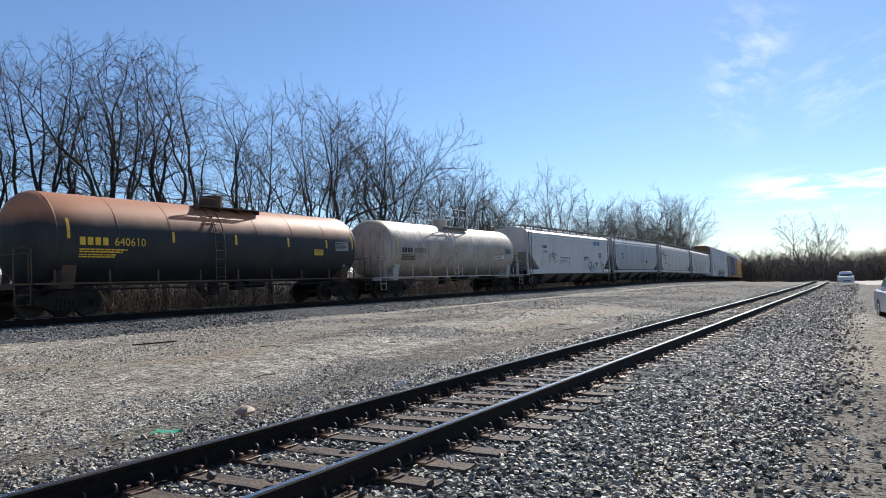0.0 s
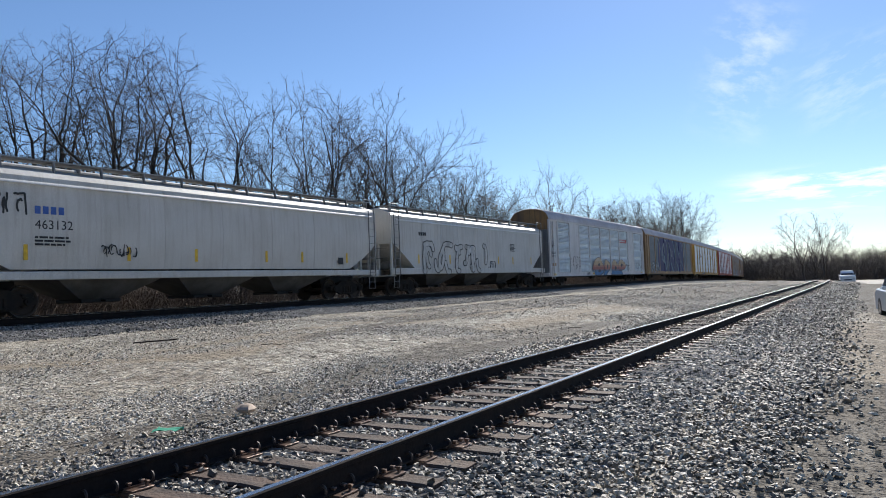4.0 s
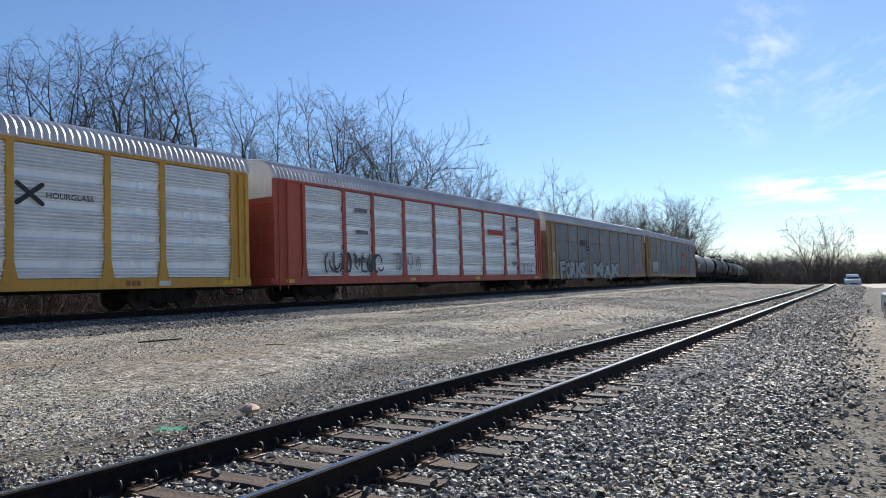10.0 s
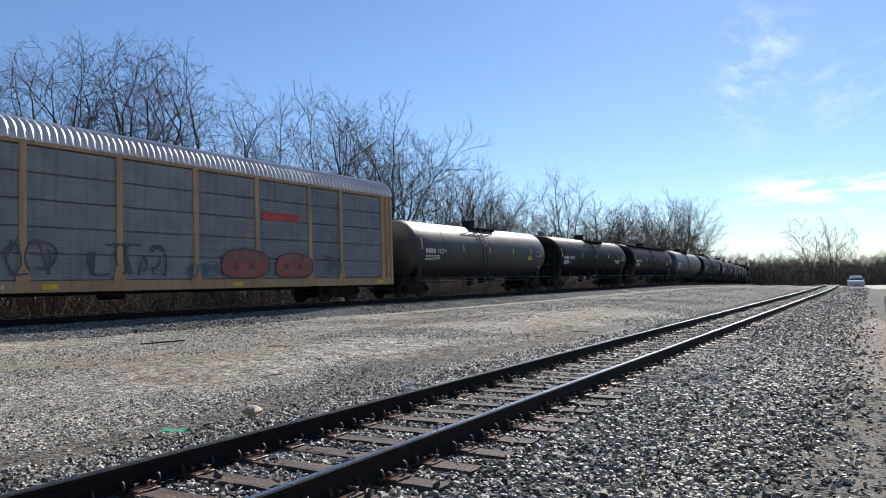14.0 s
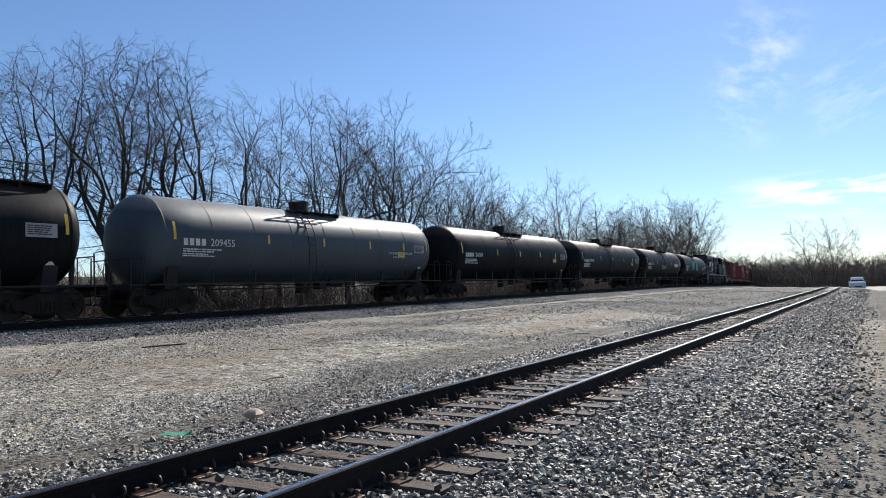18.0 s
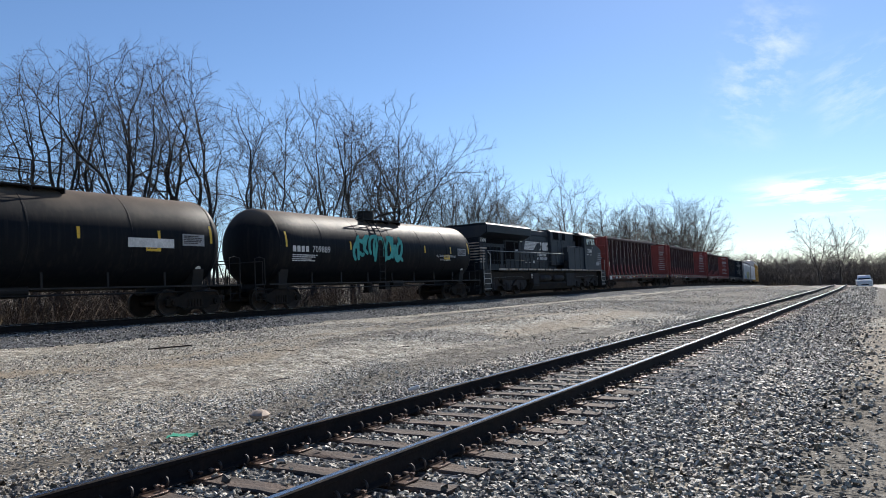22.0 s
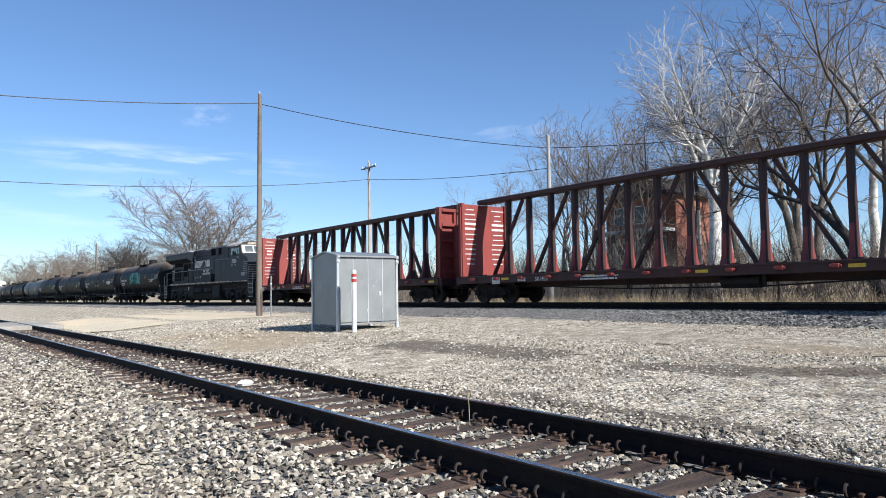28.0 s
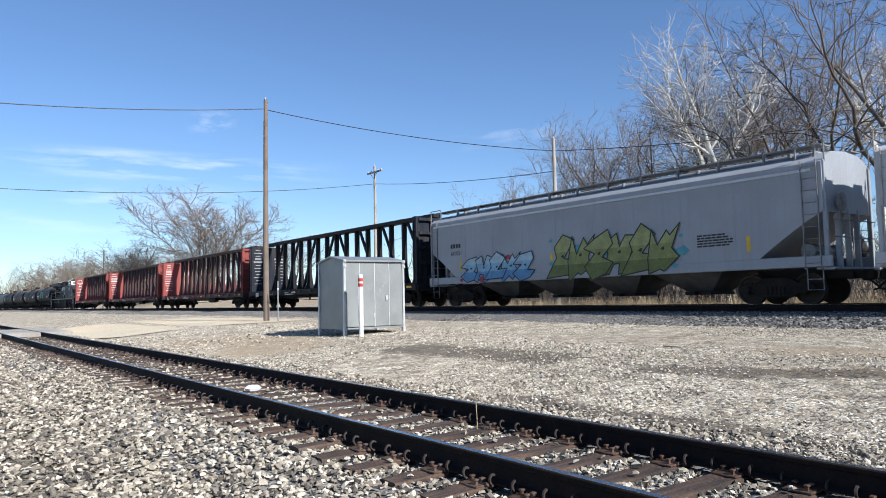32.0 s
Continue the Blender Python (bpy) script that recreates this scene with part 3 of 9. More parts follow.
def lettered(car, words, x, y, z, size, material, name="lettering", bold=0.0, m=ON_SIDE):
    """Lettering on the side that faces +x; y is its left end as read."""
    key = f"text {words} {size} {material.name} {bold}"
    if key not in SHARED:
        me = text_mesh(words, size, bold)
        me.materials.clear()
        me.materials.append(material)
        SHARED[key] = me
    return part(name, SHARED[key], None, car, at=Matrix.Translation((x, y, z)) @ m)


def bars(car, x, y, z, width, rows, h, material, name="stencil_writing", seed=0, gap=1.7, s=1):
    """Small writing too fine to read, as bars, on the side that faces s * x."""
    rnd, b = random.Random(seed), B()
    for r in range(rows):
        a = y
        end = y + width * rnd.uniform(0.7, 1.0)
        while a < end - h:
            w = min(rnd.uniform(1.5, 5) * h, end - a)
            zz = z - r * h * gap
            b.box(x, x + s * 0.004, a, a + w, zz, zz + h)
            a += w + h * 0.6
    return tagged(part(name, b, material, car, sharp=0), kind="stuff")


def blocks(car, x, y, z, n, size, material, name="reporting_mark"):
    """A company's mark as plain letter-wide blocks."""
    b = B()
    for i in range(n):
        a = y + i * size * 0.70
        b.box(x, x + 0.004, a, a + size * 0.50, z, z + size * 0.68)
    return tagged(part(name, b, material, car, sharp=0), kind="stuff")


def patch(car, x, y0, y1, z0, z1, material, name="sign_panel", thick=0.006):
    return part(name, B().box(x, x + thick, y0, y1, z0, z1), material, car, sharp=0)


# ---- spray paint ----
def stroke_shapes(rnd):
    """One spray-painted flourish, a few bold bent strokes in the unit square that spell nothing."""
    out = []
    for _ in range(rnd.choice((2, 3, 3))):
        a0, sweep, r = rnd.uniform(0, 360), rnd.choice((-1, 1)) * rnd.uniform(60, 200), rnd.uniform(0.22, 0.5)
        cx, cz, q = rnd.uniform(0.25, 0.75), rnd.uniform(0.35, 0.65), rnd.uniform(0.8, 1.6)
        pts = [(cx + r * math.cos(radians(a0 + sweep * k / 8)), cz + q * r * math.sin(radians(a0 + sweep * k / 8))) for k in range(9)]
        if rnd.random() < 0.6:
            pts.append((pts[-1][0] + rnd.uniform(-0.35, 0.35), rnd.choice((0.0, 1.0)) * 0.9 + 0.05))
        out.append([(min(1.15, max(-0.15, p[0])), min(0.98, max(0.02, p[1]))) for p in pts])
    return out


def ribbon(b, pts, w, x, t):
    """A painted stroke of width w, as a thin raised band with round ends."""
    pts = [Vector((0, p[0], p[1])) for p in pts]
    fine = []
    for p, q in zip(pts, pts[1:]):
        n = max(1, int((q - p).length / max(w, 0.05)))
        fine += [p.lerp(q, i / n) for i in range(n)]
    fine.append(pts[-1])
    for i, p in enumerate(fine):
        k = 8
        b.add([(x + t, p.y + w / 2 * math.cos(2 * math.pi * a / k), p.z + w / 2 * math.sin(2 * math.pi * a / k)) for a in range(k)], [tuple(range(k))])
        t += 2e-5
        if i:
            q = fine[i - 1]
            d = (p - q)
            if d.length < 1e-4:
                continue
            n = Vector((0, -d.z, d.y)).normalized() * (w / 2)
            b.add([(x + t, q.y + n.y, q.z + n.z), (x + t, q.y - n.y, q.z - n.z), (x + t, p.y - n.y, p.z - n.z), (x + t, p.y + n.y, p.z + n.z)], [(0, 1, 2, 3)])


PAINTS = {}


def paint(c):
    if c not in PAINTS:
        PAINTS[c] = M("spray_paint", c, tuple(v * 0.75 for v in c), rough=0.6, scale=3, grain=18, bump=0.05)
    return PAINTS[c]


def graffiti(car, x, y0, y1, z0, z1, n, fill, edge, seed, glow=None, wide=0.22, second=None, holes=False):
    """A spray-painted piece: a halo, heavy edged strokes and their fill, on the side that faces +x."""
    rnd = random.Random(seed)
    cell = (y1 - y0) / n
    h = z1 - z0
    w = wide * min(cell, h) * 0.8
    signs = []
    for i in range(n):
        dy, dz, sc = rnd.uniform(-0.06, 0.06) * cell, rnd.uniform(-0.05, 0.05) * h, rnd.uniform(0.95, 1.12)
        lean = rnd.uniform(-0.15, 0.2) * h
        signs.append([[(y0 + i * cell + dy + p[0] * cell * sc + lean * (p[1] - 0.5), z0 + dz + p[1] * h * sc) for p in st] for st in stroke_shapes(rnd)])
    base = part("graffiti", B().box(x, x + 0.001, y0, y0 + 0.02, z0, z0 + 0.02), paint(edge), car, "spray-painted graffiti", sharp=0)
    if glow:
        b = B()
        for st in (s for sg in signs for s in sg):
            ribbon(b, [(p[0], min(z1 - w, max(z0 + w, p[1]))) for p in st], w * 2.1, x, 0.001)
        for k in range(n * 5):
            cy, cz, r = rnd.uniform(y0 - 0.2, y1 + 0.2), rnd.uniform(z0 - 0.1, z1 + 0.15), rnd.uniform(0.03, 0.12)
            b.add([(x + 0.0012, cy + r * math.cos(a * 0.7), cz + r * math.sin(a * 0.7)) for a in range(9)], [tuple(range(9))])
        part("halo", b, paint(glow), base, sharp=0)
    if fill and second:
        # broad overlapping letter-like bodies under the strokes
        b, under = B(), B()
        for i in range(n):
            cy, cz = y0 + (i + 0.5) * cell, (z0 + z1) / 2 + rnd.uniform(-0.05, 0.05) * h
            shape = [(rnd.uniform(0.42, 0.68) * cell * math.cos(a * 0.628), rnd.uniform(0.36, 0.56) * h * math.sin(a * 0.628)) for a in range(10)]
            for bb, k, dx in ((under, 1.14, 0.0020), (b, 1.0, 0.0030)):
                bb.add([(x + dx + i * 2e-5, cy + p[0] * k, cz + p[1] * k) for p in shape], [tuple(range(10))])
        part("backing_edge", under, paint(edge), base, sharp=0)
        part("backing", b, paint(fill), base, sharp=0)
    b = B()
    for st in (s for sg in signs for s in sg):
        ribbon(b, st, w * (1.2 if fill and second else 1.45), x, 0.004)
    tagged(part("outline", b, paint(edge), base, sharp=0), kind="stuff")
    if fill:
        for k, colour in enumerate([fill] + ([second] if second else [])):
            b = B()
            for i, sg in enumerate(signs):
                for st in sg:
                    if k == 0:
                        ribbon(b, st, w, x, 0.007)
                    else:
                        ribbon(b, [(p[0], p[1] - w * 0.22) for p in st], w * 0.42, x, 0.010)
            tagged(part("fill", b, paint(colour), base, sharp=0), kind="stuff")
    return base


def tag(car, x, y0, y1, z0, z1, n, colour, seed, w=0.035):
    """A thin spray-can signature."""
    rnd, b = random.Random(seed), B()
    cell = (y1 - y0) / n
    for i in range(n):
        for st in stroke_shapes(rnd):
            ribbon(b, [(y0 + (i + p[0] * 1.15) * cell, z0 + p[1] * (z1 - z0) + rnd.uniform(-0.02, 0.02)) for p in st], w, x, 0.002)
    return part("graffiti", b, paint(colour), car, "spray-can signature", sharp=0)


# ---- tank cars ----
def tank_car(i, label, shell, trim, r, zc, number, mark, marks, style="platform", lines=7, extras=None, stencil=None, group="tank cars", rail_h=0.62):
    """A tank car of the train's i-th place: shell, underframe, platforms, ladders, railings, markings."""
    half = (GAPS[i + 1] - GAPS[i]) / 2
    car = thing("tank_car", label, "tank car", group)
    cyl = half - 1.62
    n = 40

    def ring(y, rr):
        return [(rr * math.cos(2 * math.pi * k / n), y, zc + rr * math.sin(2 * math.pi * k / n)) for k in range(n)]
    rings = []
    for a in (0.02, 0.25, 0.5, 0.72, 0.88, 0.97):
        rings.append(ring(-cyl - 0.72 * math.sqrt(1 - a * a), r * a))
    rings += [ring(-cyl, r)]
    m = 12
    rings += [ring(-cyl + 2 * cyl * k / m, r) for k in range(1, m)] + [ring(cyl, r)]
    for a in (0.97, 0.88, 0.72, 0.5, 0.25, 0.02):
        rings.append(ring(cyl + 0.72 * math.sqrt(1 - a * a), r * a))
    part("tank_shell", B().loft(rings), shell, car, sharp=30)
    for k in range(lines):
        y = -cyl + 2 * cyl * k / (lines - 1)
        part("weld_band", B().loft([ring(y - 0.03, r), ring(y - 0.022, r + 0.007), ring(y + 0.022, r + 0.007), ring(y + 0.03, r)], caps=False), shell, car)
    bottom = zc - r
    for s in (-1, 1):
        y = s * (half - 2.1)
        # saddle, stub sill and end platform
        b = B()
        b.prism([(-1.15, 0.86), (1.15, 0.86), (1.3, bottom + 0.62), (0.7, bottom + 0.2), (0, bottom + 0.03), (-0.7, bottom + 0.2), (-1.3, bottom + 0.62)],
                y - 0.22, y + 0.22, "y")
        part("saddle", b, trim, car)
        part("stub_sill", B().box(-0.28, 0.28, s * (half - 0.75), y - s * 1.4, 0.74, bottom + 0.06, 0.02), black_steel, car)
        yp = s * (half - 0.62)
        part("end_platform", B().box(-1.5, 1.5, yp - 0.28, yp + 0.28, 0.98, 1.03).box(-1.5, 1.5, yp + s * 0.26, yp + s * 0.30, 0.86, 1.03), trim, car)
        for x in (-1.46, 1.46):
            part("end_railing", B().tube([(x, yp - s * 0.25, 1.0), (x, yp - s * 0.25, 2.0), (x, yp, 2.06), (x, yp + s * 0.25, 2.0), (x, yp + s * 0.25, 1.0)], 0.022),
                 trim, car)
            part("step", B().tube([(x, yp - 0.22, 1.0), (x, yp - 0.22, 0.42), (x, yp + 0.22, 0.42), (x, yp + 0.22, 1.0)], 0.02)
                 .tube([(x, yp - 0.22, 0.70), (x, yp + 0.22, 0.70)], 0.018), trim, car)
        part("rear_railing", B().tube([(-1.4, yp - s * 0.2, 1.0), (-1.4, yp - s * 0.2, 1.9), (1.4, yp - s * 0.2, 1.9), (1.4, yp - s * 0.2, 1.0)], 0.02), trim, car)
        truck(car, y)
        # side running board
        part("running_board", B().box(s * (r - 0.12), s * (r + 0.12), -half + 0.9, half - 0.9, 0.98, 1.03), trim, car)
        for k in range(9):
            yy = -half + 1.6 + k * (2 * half - 3.2) / 8
            part("board_bracket", shared(f"bracket{r}{zc}{trim.name}", lambda: B().box(-0.02, 0.02, -0.03, 0.03, 1.0, zc - 0.75 * r + 0.1), trim), None, car,
                 at=pose(s * (r - 0.1), yy, 0))
    part("brake_cylinder", B().cyl((0.5, 1.2, bottom - 0.02), (0.5, 2.1, bottom - 0.02), 0.2, n=12).box(0.3, 0.7, 0.5, 0.9, bottom - 0.3, bottom), black_steel, car)
    part("brake_pipe", B().tube([(0.9, -half + 1, 0.82), (0.9, half - 1, 0.82)], 0.03), black_steel, car)
    part("outlet_valve", B().cyl((0, 0, bottom - 0.35), (0, 0, bottom + 0.05), 0.22, n=12).box(-0.18, 0.18, -0.18, 0.18, bottom - 0.45, bottom - 0.3, 0.02),
         black_steel, car)
    # manway and top platform
    top = zc + r
    part("valve_housing", B().cyl((0, 0, top - 0.05), (0, 0, top + 0.36), 0.42, n=18).cyl((0, 0, top + 0.36), (0, 0, top + 0.42), 0.45, n=18)
         .box(-0.1, 0.1, -0.5, -0.4, top + 0.1, top + 0.3), trim, car, "bolted valve housing")
    # y stretch of the walkway
    y0, y1 = {"platform": (-1.5, 1.5), "long": (-cyl + 0.4, cyl - 0.3), "offset": (-0.9, 3.0)}[style]
    for x in (-0.75, 0.75):
        b = B().box(x - 0.28, x + 0.28, y0, y1, top - 0.14, top - 0.10)
        kmax = max(3, int((y1 - y0) / 0.9))
        for k in range(kmax + 1):
            yy = y0 + k * (y1 - y0) / kmax
            b.box(x - 0.28, x + 0.28, yy - 0.02, yy + 0.02, top - 0.2 - 0.1 * abs(x), top - 0.1)
        part("walkway", b, trim, car)
        ex = x * 1.36
        hgt = 0.42 if style == "long" else rail_h
        part("hand_rail", B().tube([(ex, y0, top - 0.12), (ex, y0, top + hgt), (ex, y1, top + hgt), (ex, y1, top - 0.12)], 0.022)
             .tube([(ex, y0, top + hgt * 0.5), (ex, y1, top + hgt * 0.5)], 0.016), trim, car)
        for k in range(1, kmax):
            yy = y0 + k * (y1 - y0) / kmax
            part("rail_post", B().cyl((ex, yy, top - 0.12), (ex, yy, top + hgt), 0.018, n=6), trim, car)
    for s in (-1, 1):
        # a ladder that follows the shell
        yl = y0 + 0.5 if style != "long" else -0.6
        pts = [(s * (r + 0.10), 0, 1.0), (s * (r + 0.10), 0, zc)]
        for a in (15, 30, 45, 58):
            pts.append((s * (r + 0.09) * math.cos(radians(a)), 0, zc + (r + 0.09) * math.sin(radians(a))))
        b = B()
        for k in (-0.21, 0.21):
            b.tube([(p[0], yl + k, p[2]) for p in pts], 0.02)
        for q in range(9):
            zz = 1.15 + q * (zc + 0.86 * r - 1.15) / 8
            dx = math.sqrt(max(0.0, (r + 0.10) ** 2 - max(0.0, zz - zc) ** 2))
            b.cyl((s * dx, yl - 0.21, zz), (s * dx, yl + 0.21, zz), 0.014, n=6)
        part("ladder", b, trim, car)
        # reflectors, half of them on each flank
        for k, y in enumerate((-cyl + 0.35, -cyl * 0.42, -cyl * 0.02, cyl * 0.38, cyl * 0.72, cyl - 0.15)):
            long = 0.62 if k in (0, 5) else 0.36
            b = B()
            c0 = 0.14 if k in (0, 5) else 0.0
            nseg = 5
            pts = []
            for q in range(nseg + 1):
                zz = c0 + 0.1 + (q / nseg - 0.5) * long
                xx = math.sqrt(max(0.0, (r + 0.009) ** 2 - zz * zz))
                pts.append((s * xx, zc + zz))
            for q in range(nseg):
                b.add([(pts[q][0], y - 0.05, pts[q][1]), (pts[q][0], y + 0.05, pts[q][1]), (pts[q + 1][0], y + 0.05, pts[q + 1][1]), (pts[q + 1][0], y - 0.05, pts[q + 1][1])],
                      [(0, 1, 2, 3)])
            part("reflector_strip", b, yellow_mark, car, sharp=0)
    # markings on the flank towards the camera, on the middle of the shell
    x = r + 0.004
    lo = -cyl + 1.05
    tilt = Matrix.Translation((0, 0, 0))
    lo -= 0.35
    blocks(car, x, lo, zc - 0.25, mark, 0.36, marks)
    lettered(car, number, x + 0.001, lo + mark * 0.252 + 0.14, zc - 0.25, 0.38, marks)
    bars(car, x - 0.034, lo, zc - 0.40, 1.7, 2, 0.045, marks, seed=i)
    bars(car, x - 0.075, lo, zc - 0.56, 1.5, 2, 0.04, marks, seed=i + 40)
    panel = B().box(x - 0.01, x + 0.004, cyl - 1.35, cyl - 0.45, zc - 0.18, zc + 0.22)
    pn = part("data_panel", panel, stencil or grey_mark, car, sharp=0)
    bars(pn, x + 0.005, cyl - 1.3, zc + 0.13, 0.8, 5, 0.035, dark_mark, seed=i + 3)
    wn_ = patch(car, x - 0.03, cyl - 2.75, cyl - 2.2, zc - 0.40, zc - 0.15, yellow_mark, "warning_plate", 0.02)
    bars(wn_, x - 0.008, cyl - 2.70, zc - 0.22, 0.45, 3, 0.03, dark_mark, seed=i + 5)
    dia = B()
    cz, cy, q = zc - r * 0.62, cyl - 0.5, 0.17
    xx = math.sqrt((r + 0.02) ** 2 - (cz - zc) ** 2)
    dia.add([(xx, cy - q, cz), (xx - 0.10, cy, cz - q), (xx, cy + q, cz), (xx + 0.08, cy, cz + q)], [(0, 1, 2, 3)])
    part("placard", dia, white_mark, car, "white diamond hazard placard", 0)
    if extras:
        extras(car, x, cyl, zc)
    couplers(car, half)
    CARS.append((car, (GAPS[i] + GAPS[i + 1]) / 2, half - 2.1))
    return car


rust = (0.30, 0.105, 0.045)
# rust tone begins where sunlight ends on the flank; shade darkens the paint below
shell_rust = M("rusty_tank_paint", (0.022, 0.028, 0.034), (0.036, 0.038, 0.042), spec=0.25, rough=0.55, scale=0.8, dirt=(0.42, 0.185, 0.10), dirt_z=(2.75, 3.25),
               streak=(0.018, 0.017, 0.018), streak_amount=0.55)
shell_white = M("stained_white_tank_paint", (0.47, 0.43, 0.375), (0.36, 0.315, 0.265), rough=0.6, scale=0.9, streak=(0.16, 0.12, 0.09), streak_amount=0.75,
                dirt=(0.50, 0.38, 0.26), dirt_z=(3.3, 4.0))
shell_brown = M("dusty_grey_tank_paint", (0.050, 0.047, 0.046), (0.036, 0.034, 0.033), spec=0.3, rough=0.5, scale=0.8, streak=(0.04, 0.036, 0.034), streak_amount=0.4,
                dirt=(0.20, 0.165, 0.135), dirt_z=(3.0, 4.2))
shell_black = M("black_tank_paint", (0.006, 0.008, 0.012), (0.010, 0.011, 0.014), spec=0.06, rough=0.5, scale=0.8, streak=(0.030, 0.026, 0.024), streak_amount=0.25,
                dirt=(0.070, 0.052, 0.043), dirt_z=(3.45, 4.35))
shell_grey = M("slate_grey_tank_paint", (0.055, 0.074, 0.094), (0.044, 0.058, 0.072), spec=0.25, rough=0.5, scale=0.8, streak=(0.05, 0.05, 0.05), streak_amount=0.3,
               dirt=(0.22, 0.215, 0.20), dirt_z=(3.5, 4.3))
shell_dusty = M("dust_topped_black_tank_paint", (0.007, 0.009, 0.013), (0.010, 0.012, 0.015), spec=0.07, rough=0.52, scale=0.8, streak=(0.036, 0.031, 0.027), streak_amount=0.3,
                dirt=(0.19, 0.145, 0.105), dirt_z=(3.35, 4.25))
white_steel = M("white_steelwork", (0.55, 0.53, 0.50), (0.40, 0.36, 0.32), rough=0.6, scale=3)
rust_steel = M("rusty_steelwork", (0.065, 0.045, 0.035), (0.11, 0.06, 0.035), rough=0.8, scale=3)


def gas_words(car, x, cyl, zc):
    lettered(car, "LIQUEFIED PETROLEUM GAS", x - 0.012, cyl - 3.55, zc - 0.28, 0.16, white_mark)
    lettered(car, "NON-ODORIZED", x - 0.03, cyl - 3.15, zc - 0.46, 0.13, white_mark)


def green_piece(car, x, cyl, zc):
    gas_words(car, x, cyl, zc)
    graffiti(car, x + 0.002, -2.9, 0.9, zc - 0.55, zc + 0.5, 5, None, (0.05, 0.42, 0.38), 5, wide=0.20)


def small_tag(car, x, cyl, zc):
    tag(car, x + 0.004, -1.7, 0.4, zc - 0.55, zc - 0.15, 5, (0.6, 0.6, 0.6), 9)
    patch(car, x - 0.012, cyl - 3.4, cyl - 1.7, zc - 0.28, zc + 0.02, white_mark, "notice_panel", 0.02)


def ethylene_panel(car, x, cyl, zc):
    p_ = patch(car, x - 0.02, cyl - 3.0, cyl - 1.5, zc - 0.45, zc - 0.22, white_mark, "notice_panel", 0.02)
    bars(p_, x + 0.002, cyl - 2.9, zc - 0.30, 1.2, 2, 0.05, dark_mark, seed=2)


tank_car(0, "black tank car with rust-brown top and streaked flanks", shell_rust, rust_steel, 1.47, 2.42, "640610", 4, yellow_mark, lines=8, rail_h=0.35)
tank_car(1, "stained cream-white tank car with white railings", shell_white, white_steel, 1.49, 2.53, "930393", 4, dark_mark, lines=6, rail_h=0.95, extras=ethylene_panel)
tank_car(12, "dusty brown-grey tank car behind the car carriers", shell_brown, black_steel, 1.58, 2.58, "63274", 4, white_mark, lines=7)
tank_car(13, "black tank car with a railed top platform", shell_black, black_steel, 1.56, 2.58, "202983", 4, white_mark, "offset", 6, extras=gas_words)
tank_car(14, "black tank car with long handrails along its top", shell_black, black_steel, 1.58, 2.58, "63285", 4, white_mark, "long", 7)
tank_car(15, "slate grey tank car with ribbed jacket seams", shell_grey, black_steel, 1.58, 2.60, "209455", 4, white_mark, "platform", 9, extras=gas_words)
tank_car(16, "black brown-topped tank car with white number", shell_black, black_steel, 1.62, 2.60, "24207", 4, white_mark, "platform", 6)
tank_car(17, "black tank car with a dusty tan top", shell_dusty, black_steel, 1.60, 2.58, "704988", 4, white_mark, "platform", 7)
tank_car(18, "black tank car with tan dust and white notice panels", shell_dusty, black_steel, 1.58, 2.56, "202968", 4, white_mark, "offset", 6, extras=small_tag)
tank_car(19, "dark tank car with green graffiti, ahead of the locomotive", shell_dusty, black_steel, 1.58, 2.56, "709889", 4, white_mark, "platform", 7,
         extras=green_piece)


# ---- car-carrier wagons ----
PANES = [-11.46, -8.81, -6.68, -4.06, -1.17, 1.70, 4.51, 7.41, 9.39, 12.39]


def rack_panel(w, h, x_out, sheets=0):
    """A galvanised side sheet with pressed ribs in groups, or of flat boards with gaps, w wide along y and h high."""
    b = B()
    b.box(x_out - 0.09, x_out - 0.075, -w / 2, w / 2, 0, h)
    if sheets:
        for k in range(sheets):
            z0, z1 = k * h / sheets + 0.025, (k + 1) * h / sheets - 0.025
            zs = [z0 + (z1 - z0) * q / 14 for q in range(15)]
            xs = [x_out - (0.012 if q % 2 else 0.0) for q in range(15)]
            verts = [(x, -w / 2, z) for x, z in zip(xs, zs)] + [(x, w / 2, z) for x, z in zip(xs, zs)]
            b.add(verts, [(q, 15 + q, 16 + q, q + 1) for q in range(14)])
        return b
    zs, xs, z, k = [], [], 0.0, 0
    while z < h - 1e-3:
        if k % 8 in (3, 4):
            zs += [z + 0.004, z + 0.104]
            xs += [-0.064, -0.064]
        else:
            zs += [z, z + 0.020, z + 0.050, z + 0.100]
            xs += [-0.060, 0.0, 0.0, -0.058]
        z += 0.108
        k += 1
    zs = [min(v, h) for v in zs]
    n = len(zs)
    verts = [(x_out + dx, -w / 2, zz) for dx, zz in zip(xs, zs)] + [(x_out + dx, w / 2, zz) for dx, zz in zip(xs, zs)]
    b.add(verts, [(q, n + q, n + q + 1, q + 1) for q in range(n - 1)])
    return b


